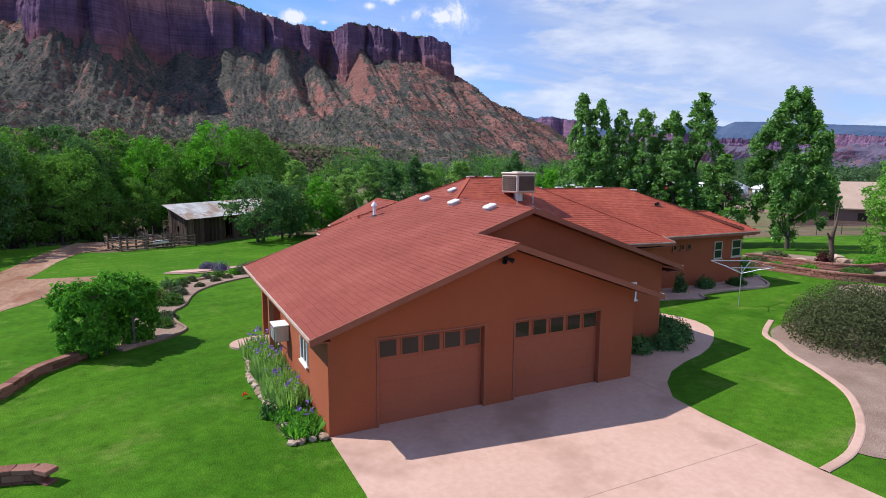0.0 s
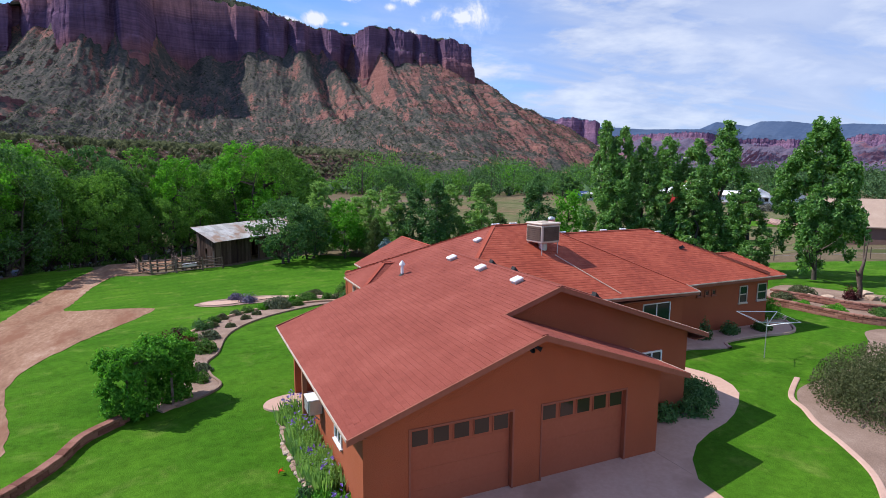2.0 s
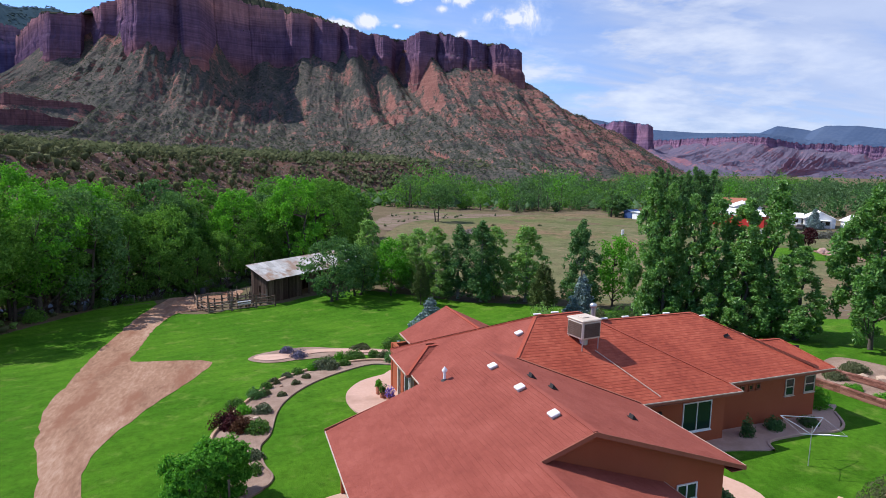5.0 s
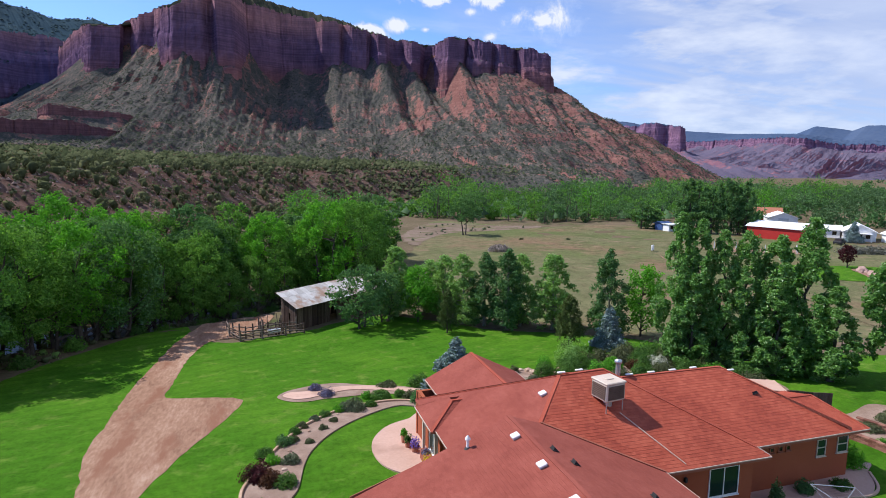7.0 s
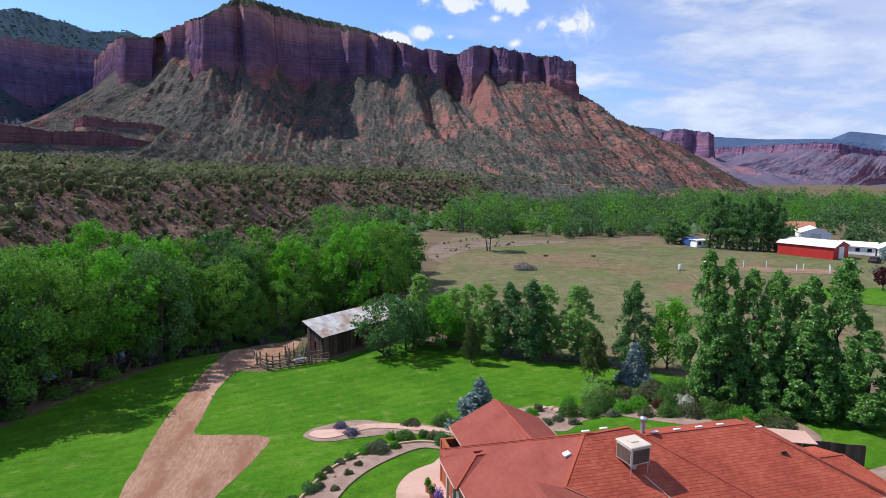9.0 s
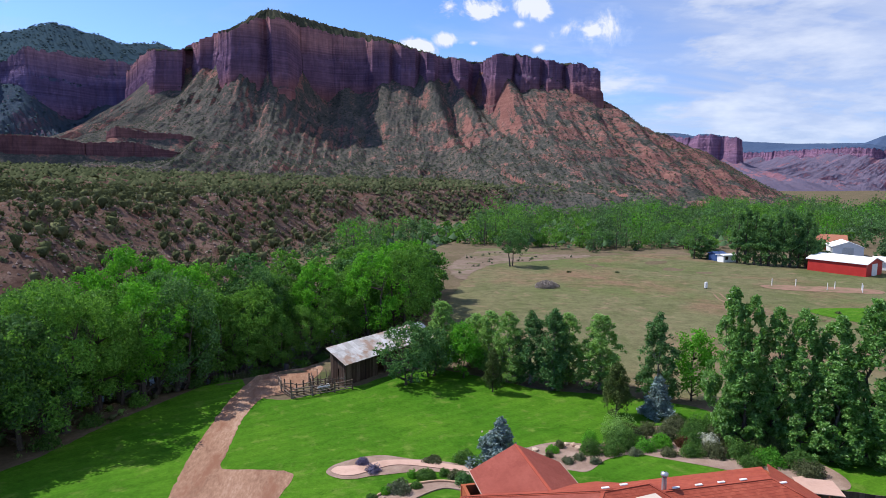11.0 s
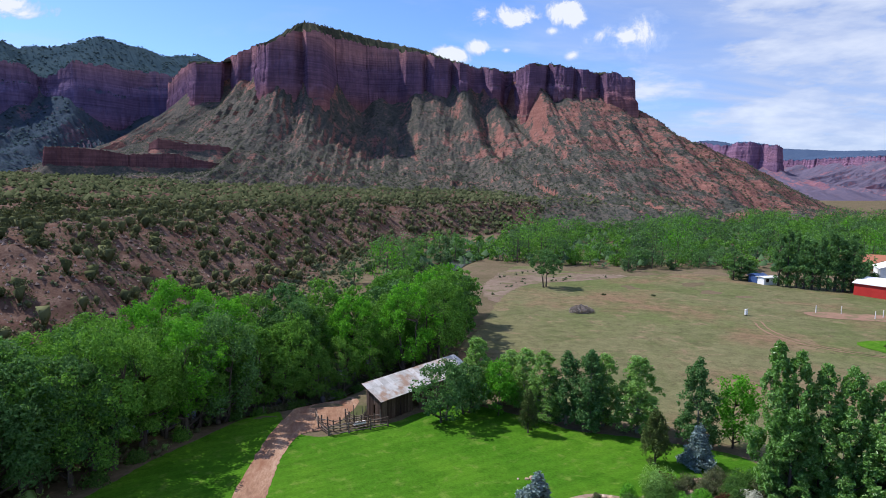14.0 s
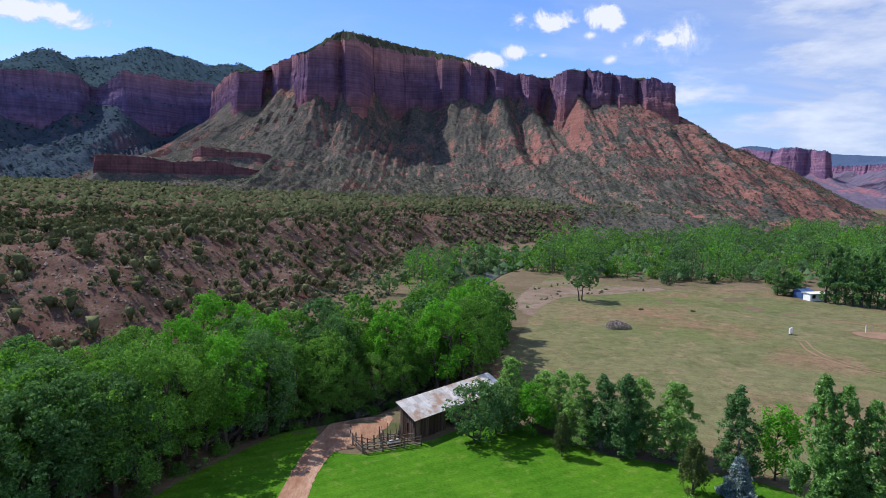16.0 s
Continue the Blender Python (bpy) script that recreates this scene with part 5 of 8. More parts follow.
    wil = make_tree("willow", "round", 7.5, 3.2, 0.3, 9000, 0.20, leafy("willow_leaves", (0.10, 0.24, 0.035), (0.17, 0.36, 0.055), (0.26, 0.48, 0.085), glow=0.45), "drooping willow at the lawn's side", "tree", 68, clumps=70)
    wil.matrix_world = pose(41.0, 7.4, ground_z(41.0, 7.4))
    for o in (*asp, lime, *pop):
        drop(o)


build_garden_trees()


def bush_quads(x, y, z, r, h, n, leaf, rng, lean=0.6):
    o = rng.normal(size=(n, 3))
    o[:, 2] = np.abs(o[:, 2])
    o /= np.linalg.norm(o, axis=1)[:, None]
    wob = 1 + 0.18 * np.sin(3 * np.arctan2(o[:, 1], o[:, 0]) + rng.uniform(0, 6)) * rng.uniform(0.3, 1.5)
    p = o * np.array((r, r, h)) * (rng.uniform(0.5, 1.05, n) * wob)[:, None] + np.array((x, y, z))
    return leaf_array(p, leaf, rng, o, lean)


def scrub(name, spots, size, n, leaf, mat, label, seed, squat=0.85):
    """Many shrubs of one kind, scattered over the land: a lumpy heart each, and leaves round it where they are near (n)."""
    rng = np.random.RandomState(seed)
    P = np.asarray(spots, float)
    k = len(P)
    s = size * rng.uniform(0.35, 1.3, k) ** 1.3
    h = s * squat * rng.uniform(0.7, 1.2, k)
    ring = 5 if n > 9 else 4
    a = rng.uniform(0, 6.28, (k, 1)) + np.arange(ring) * 2 * np.pi / ring
    r = (0.5 if n < 10 else 0.27) * s[:, None] * rng.uniform(0.75, 1.2, (k, ring))
    hub = np.stack([r * np.cos(a), r * np.sin(a), h[:, None] * rng.uniform(0.25, 0.6, (k, ring))], 2)
    top = np.stack([0.15 * s * rng.normal(size=k), 0.15 * s * rng.normal(size=k), h * (1.0 if n < 10 else 0.6)], 1)
    foot = np.stack([0 * s, 0 * s, -0.15 * s], 1)
    V = np.concatenate([hub, top[:, None], foot[:, None]], 1) + P[:, None]
    tri = np.array([(q, (q + 1) % ring, ring) for q in range(ring)] + [((q + 1) % ring, q, ring + 1) for q in range(ring)])
    if n < 10:
        tri = tri[:ring]
    F = (tri[None] + (ring + 2) * np.arange(k)[:, None, None]).reshape(-1, 3)
    tagged(place(name, mesh_np(name, V.reshape(-1, 3), F, mat, None, True)), label, "shrubs", kind="stuff")
    if n < 10:
        return
    Q = [bush_quads(x, y, z - 0.1 * w, w * 0.5, hh, n, leaf * w / size, rng, 0.5) for (x, y, z), w, hh in zip(P, s, h)]
    tagged(place(name, leaves_mesh(name, Q, mat)), label.replace("bushes", "leaves").replace("scrub", "sprays"), "shrubs", kind="stuff")


def rocks(spots, size, label, rng):
    """Strewn stones: small uneven lumps, half sunk."""
    base = np.array([(1, 0, 0), (0.3, 0.9, 0), (-0.8, 0.6, 0), (-0.8, -0.6, 0), (0.3, -0.9, 0), (0.1, 0, 0.7)], float)
    tri = np.array([(i, (i + 1) % 5, 5) for i in range(5)])
    n = len(spots)
    s = size * rng.uniform(0.4, 1.0, n) ** 1.5 
    V = base[None] * (s[:, None] * rng.uniform(0.6, 1.3, (n, 6)))[:, :, None]
    a = rng.uniform(0, 6.28, n)
    c, w = np.cos(a)[:, None], np.sin(a)[:, None]
    V = np.stack([V[..., 0] * c - V[..., 1] * w, V[..., 0] * w + V[..., 1] * c, V[..., 2] * 1.0], 2) + spots[:, None, :]
    V[:, :5, 2] -= 0.25 * s[:, None]
    F = (tri[None] + 6 * np.arange(n)[:, None, None]).reshape(-1, 3)
    mat = surface("red_slope_stone", [(0.11, 0.065, 0.052), (0.20, 0.135, 0.108), (0.32, 0.235, 0.195)], 0.5, 0.95, 0.4, 8, island=True, vary=0.5)
    tagged(place("slope_stones", mesh_np("slope_stones", V.reshape(-1, 3), F, mat)), label, "stones", kind="stuff")


def build_scrub():
    rng = np.random.RandomState(77)

    def slope_spots(n, x0, x1, y0, y1, d0, d1):
        x, y = rng.uniform(x0, x1, n), rng.uniform(y0, y1, n)
        d, _, s = seg_dist(x, y, SCARP_FOOT)
        d = d * s
        keep = (d > d0) & (d < d1)
        x, y = x[keep], y[keep]
        return np.stack([x, y, land(x, y)], 1)
    near = slope_spots(95000, -150, 160, 40, 390, 2, 75)
    scrub("juniper_scrub", near[:1900], 3.6, 84, 0.40, L_JUNIPER, "dark juniper bushes on the red slope", 1, 1.05)
    scrub("sage_scrub", near[1900:12500], 0.95, 12, 0.30, L_SAGE, "grey sage tufts on the red slope", 2, 0.6)
    rocks(near[12500:29000], 0.60, "loose stones strewn over the red slope", rng)
    foot = slope_spots(12000, -70, 60, 70, 280, -14, 6)
    scrub("river_sage", foot[:900], 2.2, 26, 0.5, L_SAGE, "pale sage thicket along the river bank", 3, 0.7)
    edge, r2 = scatter([(-42, 28), (-32, 34.5), (-27, 40.5), (-23.5, 46.5), (-18, 55.5), (-12, 62.5), (-6, 65), (2, 65.5), (8, 68), (13, 74), (18, 88), (12, 92), (5, 80), (-6, 72), (-14, 68), (-22, 60), (-32, 52), (-44, 42)], 1.9, 61)
    edge = [(x, y, ground_z(x, y)) for x, y in edge]
    scrub("undergrowth", edge[::2], 1.7, 34, 0.30, L_OLIVE, "dry twiggy undergrowth beneath the cottonwoods", 7, 0.8)
    scrub("undergrowth", edge[1::3], 2.0, 60, 0.22, L_ASPEN, "low green undergrowth beneath the cottonwoods", 8, 0.8)
    wash, r2 = scatter([(30, 122), (42, 141), (57, 147), (79, 153), (67, 161), (56, 170), (47, 168), (38, 154)], 4.6, 63, 0.9)
    scrub("wash_brush", [(x, y, ground_z(x, y) + 0.05) for x, y in wash], 1.0, 24, 0.3, L_SAGE, "grey brush scattered over the dry wash", 10, 0.7)
    mid = np.concatenate([slope_spots(50000, -520, 520, 60, 600, 60, 420), slope_spots(9000, 30, 420, 200, 560, 1, 90)])
    mid = mid[rng.permutation(len(mid))]
    close = np.hypot(mid[:, 0], mid[:, 1]) < 260
    scrub("bench_juniper", mid[close][:4300], 3.2, 26, 0.80, L_JUNIPER, "dense juniper scrub on the bench", 4)
    scrub("bench_juniper", mid[~close][:24000], 3.0, 6, 2.15, L_BENCH, "dense juniper scrub farther up the bench", 4)
    scrub("bench_sage", mid[~close][-6000:], 2.0, 7, 1.1, L_BENCH, "grey-green sage on the bench", 5, 0.6)
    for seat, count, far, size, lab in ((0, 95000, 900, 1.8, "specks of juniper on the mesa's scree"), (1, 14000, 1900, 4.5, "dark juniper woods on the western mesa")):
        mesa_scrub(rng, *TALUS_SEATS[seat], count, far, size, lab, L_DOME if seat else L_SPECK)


def mesa_scrub(rng, V, F, mi, count, far, size, lab, mat):
    cen = V[F].mean(1)
    e1, e2 = V[F[:, 1]] - V[F[:, 0]], V[F[:, 3]] - V[F[:, 0]]
    nz = np.cross(e1, e2)
    area = np.linalg.norm(nz, axis=1)
    flat = np.abs(nz[:, 2]) / (area + 1e-9)
    ok = (flat > 0.55) & (cen[:, 1] < far)
    pr = area * ok * np.where(mi == 1, 1.0, 0.8) * np.where(cen[:, 1] < 640, 2.0, 1.0)
    pick = rng.choice(len(F), count, p=pr / pr.sum())
    a, b = rng.uniform(0, 1, (2, len(pick), 1))
    seats = V[F[pick, 0]] + a * e1[pick] + b * e2[pick]
    scrub("mesa_scrub", seats, size, 2, size * 0.78, mat, lab, 6)


build_scrub()


def build_far_woods():
    """Woods down the valley: many crowns in one mesh for each shade of green."""
    spots, rng = scatter([(6, 122), (20, 160), (30, 188), (47, 196), (66, 178), (84, 162), (112, 168), (150, 150), (185, 165), (300, 230), (460, 330), (330, 410), (170, 335), (95, 300), (42, 255), (12, 200), (-4, 150)], 6.6, 8, 1.1)
    Q = {0: [], 1: [], 2: [], 3: []}
    lines = []
    for x, y in spots:
        if math.hypot(x - 49, y - 138) < 8:
            continue
        swell = float(hills(x, y, 55, 40, 2))
        if swell < -0.45 and rng.uniform() < 0.6:
            continue
        h = rng.uniform(2.5, 7.0) + 9.0 * max(0.0, swell)
        k = int(np.clip(round(1.0 + 1.2 * float(hills(x, y, 35, 41, 2)) + rng.normal(0, 0.5)), 0, 2))
        if rng.uniform() < 0.07:
            h, k = rng.uniform(9.5, 13.5), int(rng.choice([0, 2, 3]))
        z = ground_z(x, y)
        q, _ = crown("round", h, h * rng.uniform(0.4, 0.6), 0.2, 100 if y > 240 else 150 if y > 190 else 300, 1.05 if y > 240 else 0.95 if y > 190 else 0.66, rng, 20, (0, 0), 0.3)
        Q[k].append(q + np.array((x, y, z)))
        lines.append((np.array([(x, y, z - 0.3), (x + 0.3, y, z + h * 0.7)]), (0.22, 0.08)))
    for k, m in ((0, L_VALLEY), (1, L_COTTON), (2, L_ELM), (3, L_BRIGHT)):
        tagged(place("far_woods", leaves_mesh("far_woods", Q[k], m)), ("mixed green river woods", "pale green willow woods", "dark green cottonwood woods", "bright green young crowns")[k] + " down the valley", "woods", kind="stuff")
    under = [(x, y, ground_z(x, y)) for x, y in scatter([(10, 130), (24, 165), (33, 192), (48, 200), (66, 184), (84, 168), (112, 172), (150, 156), (190, 172), (300, 235), (330, 390), (170, 330), (95, 295), (42, 250), (14, 200)], 4.2, 62, 0.9)[0]]
    scrub("valley_thicket", under, 3.2, 8, 1.0, L_VALLEY, "dense green thicket under the valley woods", 9, 0.9)
    tagged(place("far_trunks", tubes("far_trunks", lines, M_BARK, 4)), "grey trunks of the valley woods", "trunks", kind="stuff")
    vt = make_tree("cottonwood", "round", 9.0, 3.6, 3.4, 2600, 0.42, L_ELM, "lone forked cottonwood at the pasture's edge", "tree", 91, stems=2, clumps=50)
    vt.matrix_world = pose(49, 138, ground_z(49, 138)) @ Matrix.Diagonal((1.15, 1.15, 1.15, 1))
    lom = make_tree("lombardy_poplar", "column", 13.5, 2.0, 0.3, 2400, 0.46, L_COLUMN, "tall dark columnar poplar in a row", "tree", 95, girth=0.02, clumps=60, spread=0.3, group="row of columnar poplars")
    for i, (x, y) in enumerate(((115.8, 132.4), (117, 130.6), (118.3, 128.6), (119.4, 127.2), (120.6, 125.8), (122.0, 124.6), (123.2, 123.4), (124.6, 122.4), (126.0, 121.2), (127.5, 120.1), (129.0, 121.4), (110.1, 144), (112, 143.4), (114.5, 143.1))):
        put(lom, x, y, 50 * i, 1 + 0.25 * math.sin(i * 2.1), 1.08 + 0.10 * math.sin(i * 1.3) - (0.55 if i > 10 else 0))
    drop(lom)
    # valley floor to the east beyond the houses
    sp2, rng = scatter([(150, 150), (185, 165), (300, 230), (460, 330), (700, 300), (600, 100), (400, 40), (260, 60), (200, 100), (165, 118)], 9.5, 9, 1.1)
    Q, dark = [], []
    for x, y in sp2:
        swell = float(hills(x, y, 80, 42, 2))
        h = rng.uniform(3.5, 8.0) + 7 * max(0.0, swell)
        q, _ = crown("round", h, h * 0.45, 0.12, 130 if x < 330 else 70, 0.95 if x < 330 else 1.4, rng, 14, (0, 0), 0.32)
        (dark if float(hills(x, y, 45, 43, 2)) > 0.15 else Q).append(q + np.array((x, y, ground_z(x, y))))
    tagged(place("east_woods", leaves_mesh("east_woods", dark, L_ELM)), "darker cottonwoods farther down the valley", "woods", kind="stuff")
    tagged(place("east_woods", leaves_mesh("east_woods", Q, L_VALLEY)), "scattered green trees farther down the valley", "woods", kind="stuff")


build_far_woods()

# ---- the house ----
S = 0.345
RIDGE_A, RIDGE_F = 6.75, 4.75
zA = lambda x, y=0: 2.63 + S * (x + 0.53)
zAr = lambda x, y=0: zA(RIDGE_A) - S * (x - RIDGE_A)
zF = lambda x, y=0: zA(RIDGE_F) - S * (x - RIDGE_F)
zB = lambda x, y=0: 2.72 + 0.5 * (x - 4.58)
zP = lambda x, y: 2.79 + 0.5 * (y - 7.09) - 0.05 * (x - 14.15)
zM = lambda x, y=0: 2.9 + 0.46 * (y - 8.2)
zE = lambda x, y=0: 5.0 - S * (14.3 - y)
house = thing("house", Matrix(), "low terracotta stucco ranch house with red shingle roofs", "house")


def prism(plan, axis, a, b):
    """An upright slab: an outline in x-z or y-z, pulled from a to b along the other axis."""
    bm = bmesh.new()
    f = lambda p, t: (p[0], t, p[1]) if axis == "y" else (t, p[0], p[1])
    v0, v1 = [bm.verts.new(f(p, a)) for p in plan], [bm.verts.new(f(p, b)) for p in plan]
    bm.faces.new(v0), bm.faces.new(v1[::-1])
    for i in range(len(plan)):
        j = (i + 1) % len(plan)
        bm.faces.new((v0[j], v0[i], v1[i], v1[j]))
    bmesh.ops.recalc_face_normals(bm, faces=bm.faces[:])
    return bm


def wall(bm):
    return part("wall", bm, M_STUCCO, house)


D1, D2, DTOP = (1.23, 4.17), (5.13, 8.07), 2.25
front = prism([(0, -0.3), (D1[0], -0.3), (D1[0], DTOP), (D1[1], DTOP), (D1[1], -0.3), (D2[0], -0.3), (D2[0], DTOP), (D2[1], DTOP), (D2[1], -0.3), (9.36, -0.3), (9.36, zF(9.36) - 0.16), (RIDGE_F, zA(RIDGE_F) - 0.16), (0, zA(0) - 0.16)], "y", 0, 0.22)
wall(front)
wall(boxed((0, 0.22, -0.3), (0.2, 5.6, zA(0) - 0.14)))
wall(prism([(0, -0.3), (5.0, -0.3), (5.0, zA(5.0) - 0.2), (0, zA(0) - 0.16)], "y", 9.0, 9.2))
wall(boxed((0.9, 5.6, -0.3), (1.1, 9.0, zA(1.0) - 0.2)))
wall(boxed((0.2, 5.4, -0.3), (1.1, 5.6, zA(0.3) - 0.2)))
wall(prism([(9.36, -0.3), (12.6, -0.3), (12.6, zAr(12.6) - 0.16), (RIDGE_A, zA(RIDGE_A) - 0.16), (RIDGE_F, zA(RIDGE_F) - 0.16), (9.36, zF(9.36) - 0.2)], "y", 2.0, 2.2))
wall(boxed((9.16, 0.22, -0.3), (9.36, 2.0, zF(9.36) - 0.18)))
wall(boxed((12.4, 2.2, -0.3), (12.6, 8.1, zAr(12.6) - 0.16)))
wall(boxed((12.6, 8.1, -0.3), (18.9, 8.3, zM(0, 8.1) - 0.16)))
wall(boxed((18.7, 8.3, -0.3), (18.9, 8.8, zM(0, 8.4) - 0.16)))
wall(boxed((18.9, 8.8, -0.3), (26.0, 9.0, zM(0, 8.8) - 0.16)))
wall(boxed((25.8, 9.0, -0.3), (26.0, 13.4, 2.6)))
wall(boxed((24.9, 13.4, -0.5), (25.1, 17.8, 2.8)))
wall(boxed((25.1, 13.2, -0.5), (25.8, 13.4, 2.6)))
wall(boxed((12.0, 17.8, -1.5), (25.1, 18.0, 2.7)))
wall(boxed((11.8, 18.0, -1.5), (12.0, 20.4, 2.55)))
wall(boxed((5.1, 20.4, -2.0), (12.0, 20.6, 2.55)))
wall(boxed((5.1, 9.2, -0.5), (5.3, 14.9, zB(5.1) - 0.16)))
wall(boxed((4.95, 14.9, -0.6), (5.15, 17.4, 2.62)))
wall(boxed((5.15, 17.4, -0.8), (5.35, 20.4, 2.6)))


def window(w, h, m, rows=1, cols=2, glass=M_GLASS, frame=M_WHITE, label=""):
    """A window on a wall, in its own x-z plane facing -y: frame, bars and panes."""
    e = new("window")
    e.parent = house
    e.matrix_basis = m
    tagged(e, label)
    t = 0.05
    bm = boxed((0, -0.03, 0), (t, 0.03, h))
    for lo, hi in (((w - t, -0.03, 0), (w, 0.03, h)), ((t, -0.03, 0), (w - t, 0.03, t)), ((t, -0.03, h - t), (w - t, 0.03, h))):
        box(bm, lo, hi)
    for c in range(1, cols):
        box(bm, (w * c / cols - 0.025, -0.02, t), (w * c / cols + 0.025, 0.03, h - t))
    for r in range(1, rows):
        box(bm, (t, -0.02, h * r / rows - 0.025), (w - t, 0.03, h * r / rows + 0.025))
    part("frame", bm, frame, e)
    part("sill", boxed((-0.04, -0.07, -0.05), (w + 0.04, 0.02, 0.0)), frame, e)
    for c in range(cols):
        for r in range(rows):
            part("pane", boxed((w * c / cols + 0.03, 0.0, h * r / rows + 0.03), (w * (c + 1) / cols - 0.03, 0.012, h * (r + 1) / rows - 0.03)), glass, e)
    return e


window(0.75, 0.72, pose(-0.012, 2.7, 1.14, 0, 0, -90), 1, 2, M_GLASS, M_WHITE, "white-framed sliding window")
window(0.9, 0.62, pose(10.5, 1.985, 1.82), 1, 2, M_GLASS_G, M_WHITE, "white-framed sliding window")
window(1.75, 1.5, pose(16.3, 8.085, 0.72), 1, 2, M_GLASS_G, M_WHITE, "wide glass sliding door half open")
for x in (20.6, 21.15, 21.65):
    window(0.3, 0.3, pose(x, 8.785, 2.05), 1, 1, M_GLASS, M_TRIM)
window(0.62, 0.95, pose(23.75, 8.785, 1.42), 2, 1, M_GLASS_G, M_BEIGE)
window(0.75, 0.95, pose(25.15, 8.785, 1.45), 2, 1, M_GLASS_G, M_BEIGE)
window(0.9, 1.3, pose(5.08, 12.6, 0.75, 0, 0, -90), 1, 1, M_GLASS_G)
window(1.6, 1.6, pose(4.93, 16.9, 0.55, 0, 0, -90), 1, 2, M_GLASS_G)


def garage_door(x0, x1):
    d = new("garage_door")
    d.parent = house
    tagged(d, "closed terracotta panelled garage door with a row of small panes")
    part("leaf", boxed((x0 + 0.01, 0.13, -0.02), (x1 - 0.01, 0.18, DTOP - 0.01)), M_DOOR, d)
    w, h = (x1 - x0) / 5, DTOP / 4
    for r in range(4):
        for c in range(5):
            lo = (x0 + c * w + 0.07, 0.124, r * h + 0.07)
            hi = (x0 + (c + 1) * w - 0.07, 0.13, (r + 1) * h - 0.07)
            if r < 3:
                if c == 0:
                    part("panel", boxed((x0 + 0.03, 0.124, r * h + 0.012), (x1 - 0.03, 0.13, (r + 1) * h - 0.012), 0.004), M_DOOR, d)
            else:
                bm = boxed((lo[0] - 0.02, 0.105, lo[2] - 0.02), (hi[0] + 0.02, 0.13, hi[2] + 0.02))
                fr = part("pane_frame", bm, M_DOOR, d)
                part("pane", boxed((lo[0] + 0.01, 0.098, lo[2] + 0.01), (hi[0] - 0.01, 0.105, hi[2] - 0.01)), M_GLASS, d)
    bm = boxed((x0 - 0.05, -0.02, 0), (x0, 0.0, DTOP + 0.05))
    box(bm, (x1, -0.02, 0), (x1 + 0.05, 0.0, DTOP + 0.05)), box(bm, (x0, -0.02, DTOP), (x1, 0.0, DTOP + 0.05))
    part("trim", bm, M_TRIM, d)
    part("threshold", boxed((x0, 0.0, -0.05), (x1, 0.13, 0.046)), M_CONC, d)


garage_door(*D1), garage_door(*D2)

# roofs: a deck for each slope, with courses of overlapping shingles on it


def rows_of(poly2, exposure):
    P = np.array(poly2)
    w0, w1 = P[:, 1].min(), P[:, 1].max()
    for k in range(int((w1 - w0) / exposure) + 1):
        lo = w0 + k * exposure
        y = min(lo + exposure * 0.5, w1 - 1e-3)
        xs = []
        for a, b in zip(P, np.roll(P, -1, 0)):
            if (a[1] > y) != (b[1] > y):
                xs.append(a[0] + (b[0] - a[0]) * (y - a[1]) / (b[1] - a[1]))
        if len(xs) >= 2:
            yield lo, min(lo + exposure * 1.12, w1), min(xs), max(xs)


